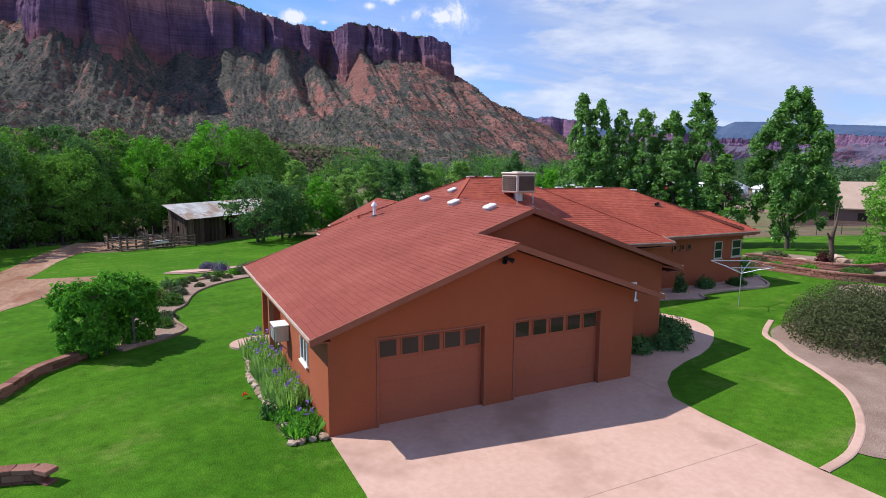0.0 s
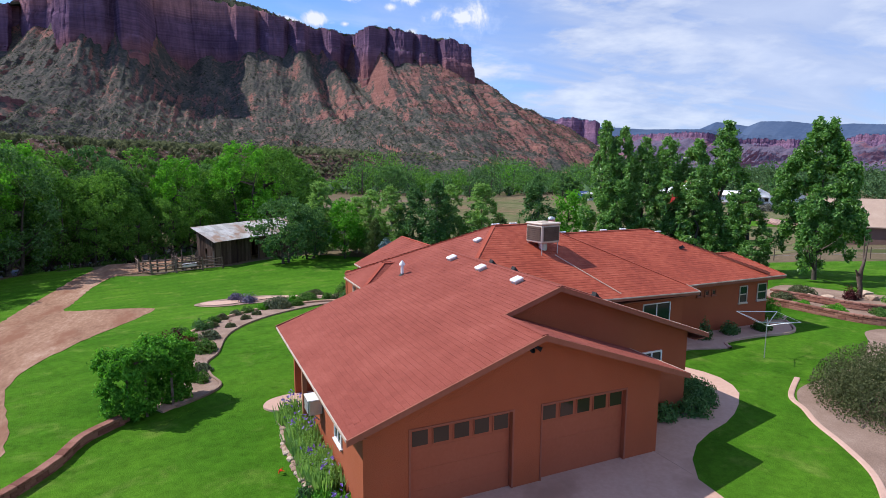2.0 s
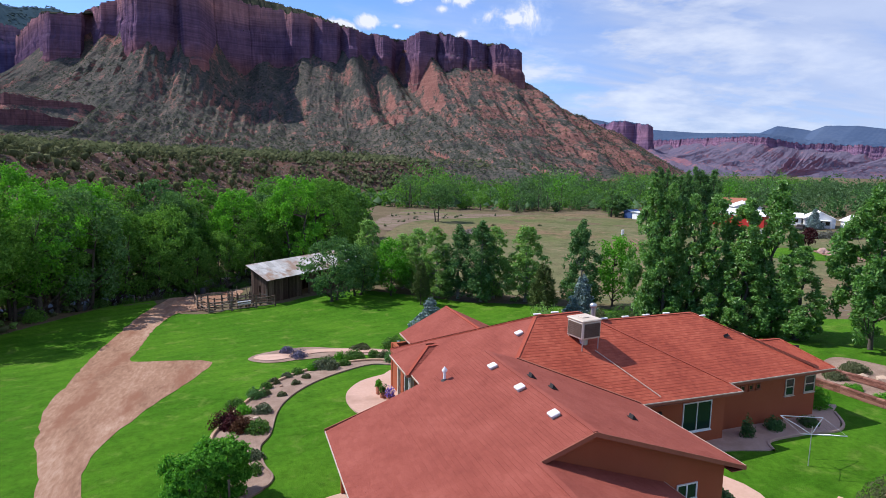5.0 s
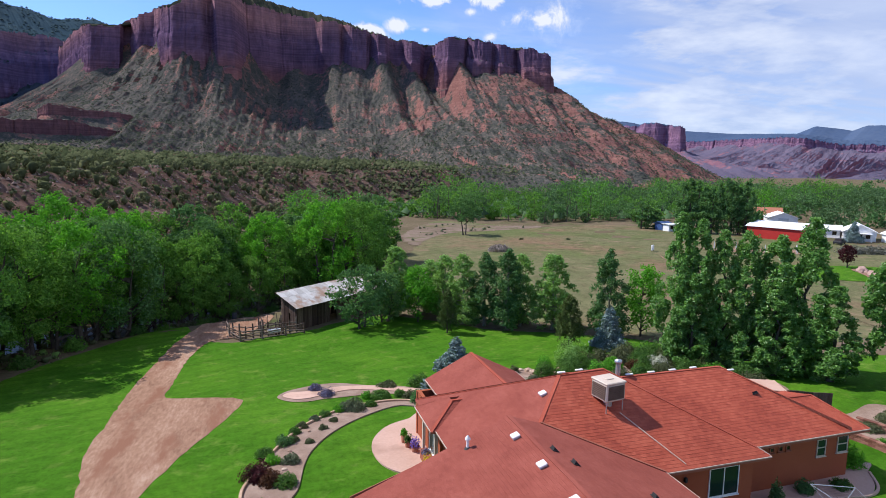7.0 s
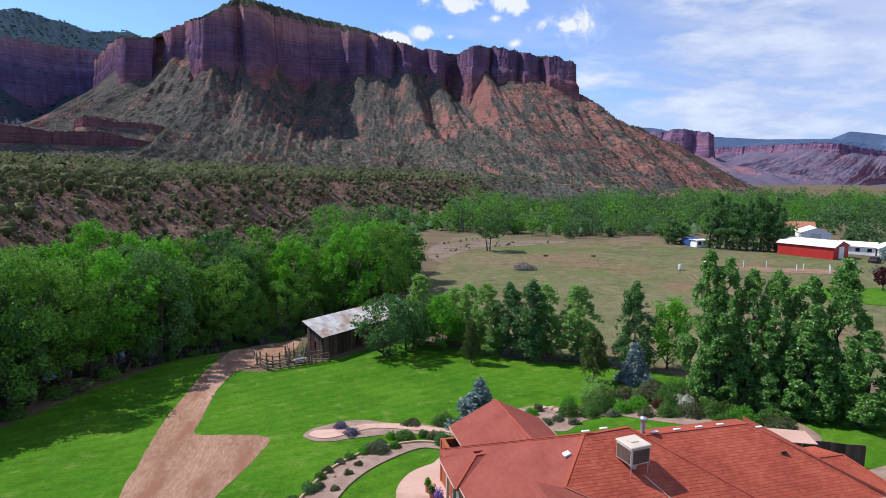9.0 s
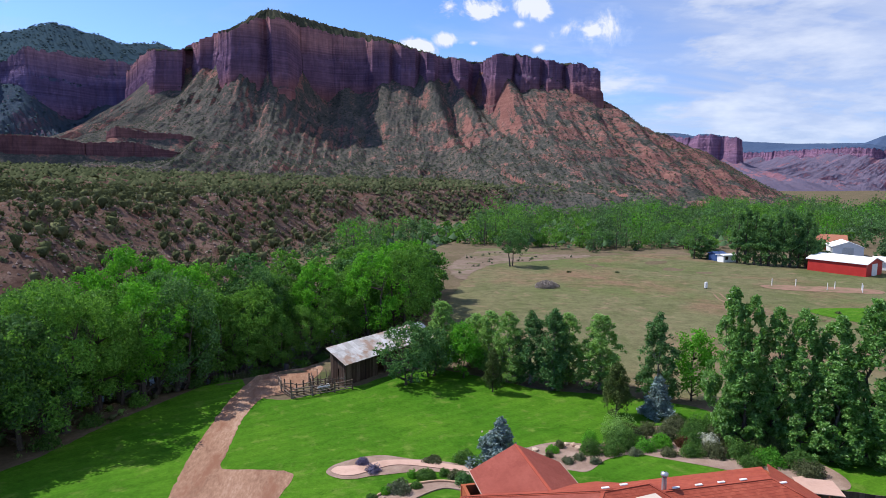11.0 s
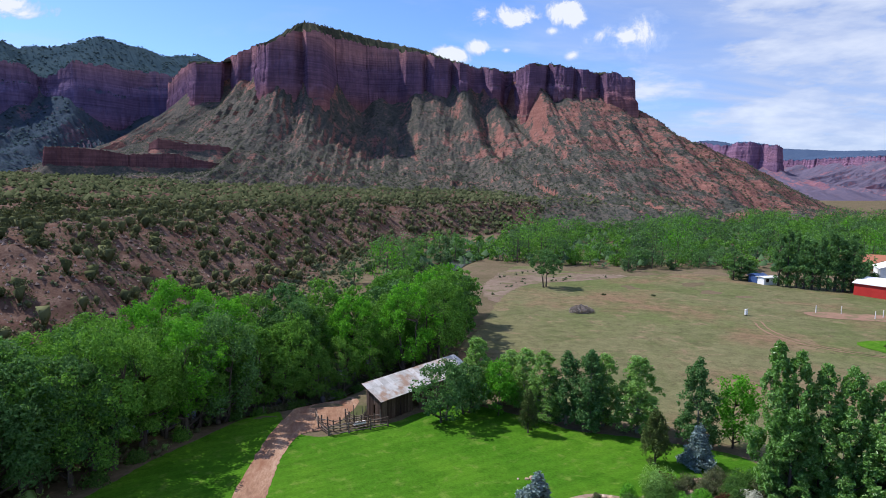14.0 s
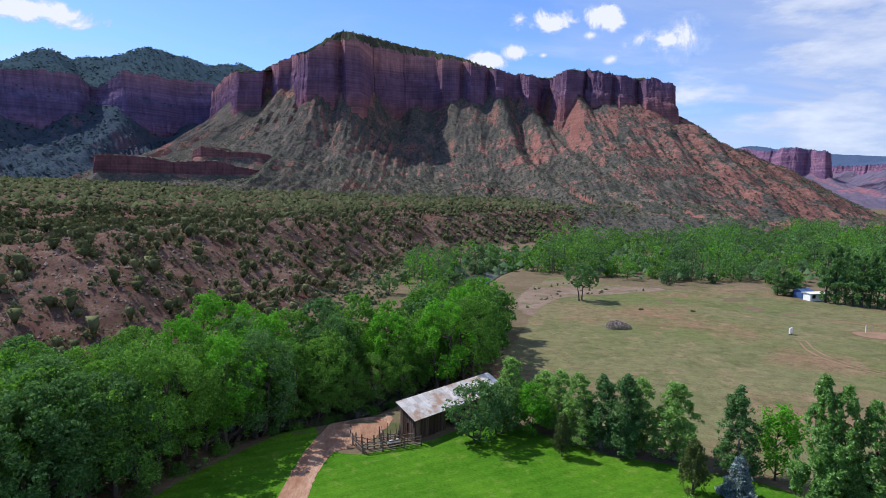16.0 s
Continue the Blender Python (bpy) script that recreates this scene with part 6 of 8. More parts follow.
def slope(plan, zf, exposure, width, mat, seed, singles=None, lift=0.018, thick=0.13):
    """One slope of the roof: plan outline (first edge: the eave) and its height rule."""
    P = [Vector((x, y, zf(x, y))) for x, y in plan]
    n = (P[1] - P[0]).cross(P[2] - P[1]).normalized()
    if n.z < 0:
        P = [P[1], P[0], *P[:1:-1]]
        n = (P[1] - P[0]).cross(P[2] - P[1]).normalized()
    if n.z < 0:
        n = -n
    bm = bmesh.new()
    top, bot = [bm.verts.new(p) for p in P], [bm.verts.new(p - Vector((0, 0, thick))) for p in P]
    bm.faces.new(top), bm.faces.new(bot[::-1])
    for i in range(len(P)):
        j = (i + 1) % len(P)
        bm.faces.new((top[j], top[i], bot[i], bot[j]))
    bmesh.ops.recalc_face_normals(bm, faces=bm.faces[:])
    roof = part("roof", bm, M_TRIM, house, "red shingled roof slope")
    u = (P[1] - P[0]).normalized()
    w = n.cross(u).normalized()
    if w.z < 0:
        w = -w
    o = P[0]
    q2 = [((p - o).dot(u), (p - o).dot(w)) for p in P]
    rng = np.random.RandomState(seed)
    un, wn, nn = np.array(u), np.array(w), np.array(n)
    V, F, k = [], [], 0
    for r, (lo, hi, x0, x1) in enumerate(rows_of(q2, exposure)):
        x = x0 - rng.uniform(0, width) - 0.001
        while x < x1:
            wd = width * rng.uniform(0.75, 1.25)
            a, b = max(x, x0), min(x + wd - 0.006, x1)
            x += wd
            if b - a < 0.02:
                continue
            h = lift * rng.uniform(0.75, 1.2)
            l2 = lo - rng.uniform(0, 0.06) * exposure
            c = [(a, l2, 0.003), (b, l2, 0.003), (a, l2, h), (b, l2, h), (a, hi, 0.006), (b, hi, 0.006)]
            pts = [np.array(o) + un * p[0] + wn * p[1] + nn * p[2] for p in c]
            mid = pts[2]
            if singles and singles(mid):
                me = mesh_np("shingle", [p - mid for p in pts], [(0, 1, 3, 2), (2, 3, 5, 4), (0, 2, 4, 4), (1, 5, 3, 3)][:2], M_SHINGLE_PIECE)
                ob = place("shingle", me, roof)
                ob.location = mid
                continue
            V += pts
            F += [(k, k + 1, k + 3, k + 2), (k + 2, k + 3, k + 5, k + 4)]
            k += 6
    me = mesh_np("shingles", V, F, mat)
    tagged(place("shingles", me, roof), kind="stuff")
    return roof


def board(p0, p1, mat, h=0.17, t=0.03, up=0.02, name="fascia", label=""):
    """A board along a roof edge."""
    a, b = Vector(p0), Vector(p1)
    d = (b - a).normalized()
    s = Vector((-d.y, d.x, 0)).normalized() * t / 2
    bm = bmesh.new()
    vs = [bm.verts.new(p + q + Vector((0, 0, z))) for p in (a, b) for q in (s, -s) for z in (up, up - h)]
    bmesh.ops.convex_hull(bm, input=vs)
    return part(name, bm, mat, house, label)


NEAR = lambda p: p[0] < 1.75 and p[1] < 4.6
slope([(-0.53, 9.5), (-0.53, -0.58), (RIDGE_F, -0.58), (RIDGE_F, 1.6), (RIDGE_A, 1.6), (RIDGE_A, 10.13)], zA, 0.165, 0.30, M_SHINGLE, 1, NEAR)
slope([(9.93, -0.58), (9.93, 2.0), (RIDGE_F, 2.0), (RIDGE_F, -0.58)], zF, 0.165, 0.30, M_SHINGLE, 2)
slope([(13.15, 1.6), (13.15, 7.3), (8.33, 10.13), (RIDGE_A, 10.13), (RIDGE_A, 1.6)], zAr, 0.165, 0.30, M_SHINGLE, 3)
slope([(4.58, 18.8), (4.58, 9.72), (8.0, 9.72), (8.33, 10.13), (10.65, 12.72)], zB, 0.165, 0.30, M_SHINGLE, 4)
slope([(13.15, 7.27), (19.3, 7.5), (18.9, 8.0), (13.4, 12.98), (10.65, 12.72), (8.33, 10.13)], zP, 0.18, 0.26, M_TILE, 5, lift=0.015)
slope([(18.3, 8.2), (25.3, 8.2), (23.75, 10.3), (21.1, 13.1), (13.0, 13.1)], zM, 0.18, 0.26, M_TILE, 15, lift=0.015)
slope([(22.5, 8.2), (26.55, 8.2), (25.5, 10.9), (22.5, 10.9)], zE, 0.18, 0.26, M_TILE, 16, lift=0.011)
slope([(25.3, 18.5), (12.0, 18.5), (12.0, 13.1), (21.1, 13.1)], lambda x, y: 5.15 - 0.46 * (y - 13.1), 0.18, 0.26, M_TILE, 6, lift=0.011)
slope([(13.4, 18.6), (4.58, 18.8), (10.65, 12.72), (13.4, 12.98)], lambda x, y: 5.78 - 0.5 * (y - 12.8), 0.18, 0.26, M_TILE, 17, lift=0.011)
bm = bmesh.new()
bmesh.ops.convex_hull(bm, input=[bm.verts.new(p) for p in ((18.9, 8.0, zP(18.9, 8.0) - 0.1), (18.9, 8.0, 2.6), (13.4, 12.98, zP(13.4, 12.98) - 0.1), (13.4, 12.98, 4.6), (18.75, 7.95, 2.6), (18.75, 7.95, zP(18.75, 7.95) - 0.12), (13.25, 12.9, 4.6), (13.25, 12.9, zP(13.25, 12.9) - 0.12))])
part("wall", bm, M_STUCCO, house)
slope([(26.55, 8.2), (26.55, 13.6), (25.5, 10.9)], lambda x, y: 2.9 + 0.886 * (26.55 - x), 0.18, 0.26, M_TILE, 7, lift=0.011)
slope([(26.55, 13.6), (22.0, 13.6), (22.0, 10.9), (25.5, 10.9)], lambda x, y: 3.83 - S * (y - 10.9), 0.18, 0.26, M_TILE, 8, lift=0.011)
slope([(25.3, 8.2), (25.3, 18.0), (21.1, 13.1)], lambda x, y: 5.15 - 0.483 * (x - 21.1), 0.18, 0.26, M_TILE, 9, lift=0.011)
zT = lambda x, y=0: 4.28 - 0.5 * abs(x - 9.1)
slope([(6.0, 21.8), (6.0, 15.5), (9.1, 15.5), (9.1, 21.8)], zT, 0.165, 0.30, M_SHINGLE, 10)
slope([(12.3, 15.5), (12.3, 21.8), (9.1, 21.8), (9.1, 15.5)], zT, 0.165, 0.30, M_SHINGLE, 11)
slope([(4.3, 17.8), (4.3, 14.4), (5.9, 15.9), (5.9, 16.3)], lambda x, y: 2.72 + 0.6 * (x - 4.3), 0.165, 0.30, M_SHINGLE, 12)
slope([(4.3, 14.4), (7.5, 14.4), (7.9, 15.9), (5.9, 15.9)], lambda x, y: 2.72 + 0.64 * (y - 14.4), 0.165, 0.30, M_SHINGLE, 13)
slope([(7.5, 17.8), (4.3, 17.8), (5.9, 16.3), (7.9, 16.3)], lambda x, y: 2.72 + 0.64 * (17.8 - y), 0.165, 0.30, M_SHINGLE, 14)
P3 = lambda x, y, f: (x, y, f(x, y))
for a, b, m in ((P3(-0.55, -0.58, zA), P3(-0.55, 9.5, zA), M_FASCIA), (P3(9.95, -0.58, zF), P3(9.95, 2.0, zF), M_FASCIA), (P3(13.17, 1.6, zAr), P3(13.17, 8.2, zAr), M_FASCIA), (P3(19.32, 7.5, zP), P3(18.95, 8.0, zP), M_FASCIA),
                (P3(4.56, 9.7, zB), P3(4.56, 14.5, zB), M_FASCIA), ((4.28, 14.4, 2.72), (4.28, 17.8, 2.72), M_FASCIA), (P3(5.98, 18.3, zT), P3(5.98, 21.8, zT), M_FASCIA), (P3(12.32, 19.0, zT), P3(12.32, 21.8, zT), M_FASCIA)):
    board(a, b, m, 0.07, 0.03, 0.025, "gutter_edge", "pale metal drip edge along the eave")
for a, b in ((P3(-0.55, -0.6, zA), P3(RIDGE_F, -0.6, zA)), (P3(RIDGE_F, -0.6, zF), P3(9.95, -0.6, zF)), (P3(RIDGE_F, 1.58, zA), P3(RIDGE_A, 1.58, zA)), (P3(RIDGE_A, 1.58, zAr), P3(13.17, 1.58, zAr)), (P3(-0.55, 9.72, zA), P3(RIDGE_A, 9.72, zA)),
             (P3(13.2, 7.25, zP), P3(19.3, 7.48, zP)), (P3(19.0, 8.18, zM), P3(25.3, 8.18, zM)), (P3(25.3, 8.18, zE), P3(26.57, 8.18, zE))):
    board(a, b, M_TRIM, 0.16, 0.04, 0.01, "fascia", "terracotta fascia board")
for i, (a, b) in enumerate(((P3(RIDGE_A, 1.6, zA), P3(RIDGE_A, 10.13, zA)), (P3(RIDGE_F, -0.58, zA), P3(RIDGE_F, 1.6, zA)), ((13.0, 13.1, 5.15), (21.1, 13.1, 5.15)), ((8.33, 10.13, 4.6), (10.65, 12.72, 5.77)), ((10.65, 12.72, 5.77), (13.4, 12.98, 5.77)), ((13.4, 12.96, zP(13.4, 12.96)), (18.9, 8.0, zP(18.9, 8.0))), ((21.1, 13.1, 5.15), (23.75, 10.3, 3.87)), ((25.5, 10.9, 3.83), (26.55, 8.2, zE(0, 8.2))), ((23.0, 10.93, 3.85), (25.5, 10.9, 3.83)), ((9.1, 15.6, 4.28), (9.1, 21.8, 4.28)), ((4.3, 14.4, 2.72), (5.9, 15.9, 3.68)), ((5.9, 15.9, 3.68), (7.9, 15.95, 3.68)), (P3(4.6, 18.78, zB), (10.65, 12.72, 5.76)))):
    board(a, b, M_TILE if i > 1 else M_SHINGLE, 0.04, 0.17, 0.022, "ridge_cap", "row of ridge shingles")
board((13.15, 7.3, 2.96), (8.35, 10.13, 4.61), M_TRIM, 0.05, 0.12, 0.05, "valley_flashing", "dull metal valley flashing")
board((12.7, 10.3, zP(12.7, 10.3)), (14.4, 7.5, zP(14.4, 7.5)), M_BEIGE, 0.03, 0.03, 0.075, "cooler_pipe", "thin water pipe lying on the roof")
for a, b in ((P3(13.2, 7.22, zP), P3(19.32, 7.45, zP)), (P3(19.0, 8.15, zM), P3(25.3, 8.15, zM)), (P3(25.3, 8.15, zE), P3(26.57, 8.15, zE))):
    board(a, b, M_FASCIA, 0.05, 0.03, 0.03, "gutter_edge", "thin pale drip edge along the eave")
# soffits close the eaves
for lo, hi in (((-0.5, -0.35, 2.44), (0.0, 9.6, 2.47)), ((12.6, 1.65, 2.74), (13.1, 8.1, 2.77)), ((13.2, 7.6, 2.5), (18.9, 8.1, 2.53)), ((18.9, 8.25, 2.68), (26.4, 8.8, 2.71))):
    part("soffit", boxed(lo, hi), M_TRIM, house)
part("porch_post", boxed((-0.32, 5.8, -0.2), (-0.16, 5.96, 2.45), 0.01), M_WOOD_O, house, "orange stained porch post")
part("porch_post", boxed((4.62, 17.2, -0.9), (4.78, 17.36, 2.6), 0.01), M_BEIGE, house, "pale porch post")
part("porch_post", boxed((4.62, 14.8, -0.7), (4.78, 14.96, 2.6), 0.01), M_BEIGE, house, "pale porch post")

# things on the roof


def roof_vent(x, y, z=None):
    z = z or zA(x)
    v = thing("roof_vent", pose(x, y, z, 0, -math.degrees(math.atan(S)), 0), "white square vent on the shingle roof", "roof vent", "roof vents")
    part("base", boxed((-0.16, -0.16, 0.0), (0.16, 0.16, 0.06), 0.01), M_STEEL, v)
    part("lid", boxed((-0.18, -0.18, 0.065), (0.18, 0.18, 0.16), 0.03), M_WHITE, v, "white domed lid")


for y in (8.35, 5.86, 3.35):
    roof_vent(6.3, y)
roof_vent(9.4, 12.0, zB(9.4))


def low_vent(x, y, z, tilt):
    v = thing("slant_vent", pose(x, y, z, *tilt), "small dark louvred vent on the roof", "roof vent", "dark roof vents")
    bm = boxed((-0.14, -0.16, 0), (0.14, 0.16, 0.03))
    part("flange", bm, M_DARK, v)
    bm = bmesh.new()
    vs = [bm.verts.new(c) for c in ((-0.1, -0.12, 0.03), (0.12, -0.12, 0.03), (0.12, 0.12, 0.03), (-0.1, 0.12, 0.03), (-0.1, -0.12, 0.16), (-0.1, 0.12, 0.16))]
    bmesh.ops.convex_hull(bm, input=vs)
    part("hood", bm, M_DARK, v)


low_vent(7.4, 7.0, zAr(7.4) + 0.03, (0, 19, 0)), low_vent(7.8, 6.0, zAr(7.8) + 0.03, (0, 19, 0)), low_vent(10.3, 4.3, zAr(10.3) + 0.03, (0, 19, 0)), low_vent(21.73, 11.06, zM(0, 11.06) + 0.04, (-25, 0, 60))
flue = thing("flue_pipe", pose(4.45, 9.2, zA(4.45)), "white metal flue pipe with a cone cap", "flue")
place("pipe", tubes("pipe", [([(0, 0, -0.1), (0, 0, 0.42)], (0.06, 0.06))], M_WHITE, 10), flue)
place("cap", tubes("cap", [([(0, 0, 0.40), (0, 0, 0.46), (0, 0, 0.60)], (0.12, 0.12, 0.01))], M_WHITE, 10), flue)
place("flashing", tubes("flashing", [([(0, 0, -0.03), (0, 0, 0.06)], (0.16, 0.07))], M_DARK, 10), flue)
flue2 = thing("chimney_pipe", pose(14.6, 13.4, 4.95), "galvanised chimney pipe behind the ridge", "flue")
place("pipe", tubes("pipe", [([(0, 0, -0.2), (0, 0, 0.85)], (0.13, 0.13))], M_STEEL, 12), flue2)
place("cap", tubes("cap", [([(0, 0, 0.85), (0, 0, 0.9), (0, 0, 1.05), (0, 0, 1.12)], (0.1, 0.2, 0.2, 0.05))], M_STEEL, 12), flue2)
for x, y, z in ((15.2, 13.2, 5.17), (16.6, 13.2, 5.17), (18.0, 13.2, 5.17), (19.4, 13.2, 5.17), (21.6, 12.75, 4.98), (10.9, 12.95, 5.78), (12.0, 13.05, 5.78)):
    rv = thing("ridge_vent", pose(x, y, z), "short pale vent at the ridge", "roof vent", "ridge vents")
    part("cover", boxed((-0.22, -0.05, 0), (0.22, 0.09, 0.07), 0.02), M_WHITE, rv)


def cooler():
    c = thing("evaporative_cooler", pose(12.39, 10.91, zP(12.39, 10.91) - 0.24, 0, 0, 8), "boxy beige evaporative cooler on steel legs", "cooler")
    part("cabinet", boxed((-0.58, -0.58, 0.55), (0.58, 0.58, 1.42), 0.05), M_BEIGE, c)
    part("lid", boxed((-0.62, -0.62, 1.42), (0.62, 0.62, 1.52), 0.04), M_BEIGE, c, "pale lid")
    part("hatch", boxed((-0.25, -0.15, 1.52), (0.2, 0.2, 1.56), 0.015), M_BEIGE, c)
    for m in (pose(0, 0, 0), pose(0, 0, 0, 0, 0, 90), pose(0, 0, 0, 0, 0, 180), pose(0, 0, 0, 0, 0, -90)):
        p = part("louvre_panel", boxed((-0.48, -0.60, 0.66), (0.48, -0.582, 1.34)), M_PAD, c)
        p.matrix_basis = m
        for k in range(7):
            s = part("slat", boxed((-0.48, -0.622, 0.69 + k * 0.093), (0.48, -0.600, 0.72 + k * 0.093)), M_PAD, p)
    for x in (-0.5, 0.5):
        for y in (-0.5, 0.5):
            place("leg", tubes("leg", [([(x, y, 0.5 * y + 0.19), (x, y, 0.56)], (0.025, 0.025))], M_STEEL, 6), c)
    place("duct", tubes("duct", [([(0, 0, -0.2), (0, 0, 0.56)], (0.22, 0.22))], M_STEEL, 10), c)


cooler()


def wall_cooler():
    c = thing("window_cooler", pose(-0.012, 4.85, 1.2, 0, 0, -90), "white boxy window air conditioner on the side wall", "air conditioner")
    part("case", boxed((0, -0.42, 0), (0.62, -0.0, 0.46), 0.02), M_STEEL, c)
    part("grille", boxed((0.05, -0.435, 0.04), (0.57, -0.42, 0.42)), M_PAD, c)
    for k in range(9):
        part("fin", boxed((0.05, -0.445, 0.06 + k * 0.039), (0.57, -0.435, 0.075 + k * 0.039)), M_STEEL, c)
    part("roof_lid", boxed((-0.02, -0.45, 0.46), (0.64, 0.0, 0.49)), M_WHITE, c)
    place("bracket", tubes("bracket", [([(0.1, -0.38, 0), (0.1, -0.0, -0.4)], (0.02, 0.02))], M_STEEL, 6), c)


wall_cooler()
fl = thing("flood_light", pose(4.75, -0.01, 4.0), "small twin floodlight under the gable", "lamp")
part("box", boxed((-0.06, -0.08, -0.06), (0.06, 0, 0.06), 0.01), M_DARK, fl)
for s in (-1, 1):
    place("lamp_head", tubes("lamp_head", [([(0.02 * s, -0.08, 0), (0.14 * s, -0.2, -0.06)], (0.03, 0.075))], M_DARK, 8), fl)
sc = thing("wall_lantern", pose(14.9, 8.09, 1.9), "small wall lantern beside the sliding door", "lamp")
part("body", boxed((-0.07, -0.14, -0.12), (0.07, 0, 0.12), 0.02), M_DARK, sc)

# driveway joints
for a, b in (((0.2, -4.6), (8.8, -4.6)), ((9.3, 0.2), (9.3, -1.5))):
    v = Vector((b[0] - a[0], b[1] - a[1], 0))
    m = Matrix.Translation((a[0], a[1], 0.045)) @ Matrix.Rotation(math.atan2(v.y, v.x), 4, "Z")
    j = new("paving_joint", bpy.data.meshes.new("paving_joint"))
    bm = boxed((0, -0.004, -0.01), (v.length, 0.004, 0.003))
    bm.to_mesh(j.data)
    bm.free()
    j.data.materials.append(M_GRAVEL)
    j.matrix_world = m
    tagged(j, "thin groove between concrete slabs", "joint", kind="structure")

# ---- garden ----


def bush(name, x, y, r, h, n, leaf, mat, label, category="shrub", seed=1, group="", twigs=True, base=None, lean=0.55):
    rng = np.random.RandomState(seed)
    z = ground_z(x, y) + 0.05 if base is None else base
    e = thing(name, pose(x, y, z), label, category, group)
    q = bush_quads(0, 0, 0.02, r, h, n, leaf, rng, lean)
    place("foliage", leaves_mesh("foliage", q, mat), e)
    if twigs:
        lines = []
        for k in range(7):
            a = rng.uniform(0, 6.28)
            lines.append((np.array([(0, 0, -0.15), (r * 0.3 * math.cos(a), r * 0.3 * math.sin(a), h * 0.4), (r * 0.6 * math.cos(a), r * 0.6 * math.sin(a), h * 0.75)]), (0.03, 0.02, 0.008)))
        place("stems", tubes("stems", lines, M_BARK, 5), e)
    return e


def arbor():
    """A leaf-covered arch: two overgrown pillars and a top between them."""
    rng = np.random.RandomState(5)
    e = thing("arbor", pose(-4.9, 9.9, 0.0), "garden arch overgrown with dense green vine", "arbor")
    ax = np.array((0.80, 0.62))
    side = np.array((-ax[1], ax[0]))
    Q = []

    def tuft(c, out, n, size):
        o = rng.normal(size=(n, 3))
        o /= np.linalg.norm(o, axis=1)[:, None]
        way = o * 0.5 + out * 0.7
        Q.append(leaf_array(c + o * size * rng.uniform(0.3, 1.1, (n, 1)), 0.13, rng, way / np.linalg.norm(way, axis=1)[:, None], 0.5))
    for shift, r in ((-0.95, 0.78), (0.85, 0.62)):
        for _ in range(105):
            t, a = rng.uniform(0.04, 1.0), rng.uniform(0, 2 * np.pi)
            rr = r * (0.80 + 0.26 * math.sin(math.pi * t) + 0.10 * math.sin(3 * a + 9 * t)) * rng.uniform(0.82, 1.05)
            out = np.array((math.cos(a), math.sin(a), 0.2))
            tuft(np.array((*(ax * shift), 0.05 + 2.0 * t)) + out * (rr, rr, 0.0), out, 62, rng.uniform(0.12, 0.26))
    for _ in range(150):
        t, a = rng.uniform(-1.3, 1.15), rng.uniform(-0.4, np.pi + 0.4)
        rr = rng.uniform(0.78, 1.12) * (1 + 0.12 * math.sin(4 * t + 1))
        out = np.array((side[0] * math.cos(a), side[1] * math.cos(a), math.sin(a)))
        c = np.array((ax[0] * t * 1.1, ax[1] * t * 1.1, 1.82 + 0.09 * math.sin(5 * t))) + out * (0.8 * rr, 0.8 * rr, 0.55 * rr)
        tuft(c, out, 58, rng.uniform(0.12, 0.28))
    place("vine", leaves_mesh("vine", Q, L_HEDGE), e)
    for s in (-0.62, 0.4):
        for d in (-0.5, 0.5):
            c = ax * s + side * d
            part("post", boxed((c[0] - 0.04, c[1] - 0.04, -0.1), (c[0] + 0.04, c[1] + 0.04, 2.1)), M_RAIL, e)
    for d in (-0.5, 0.5):
        a0, b0 = ax * -1.0 + side * d, ax * 0.8 + side * d
        place("top_rail", tubes("top_rail", [([(*a0, 2.05), (*b0, 2.05)], (0.04, 0.04))], M_RAIL, 6), e)


arbor()
sheet("arbor_step", [(-4.6, 9.2), (-3.7, 9.9), (-4.1, 10.4), (-5.0, 9.8)], 0.10, M_CONC, "concrete step under the garden arch", "path", rounded=False, skirt=0.1)

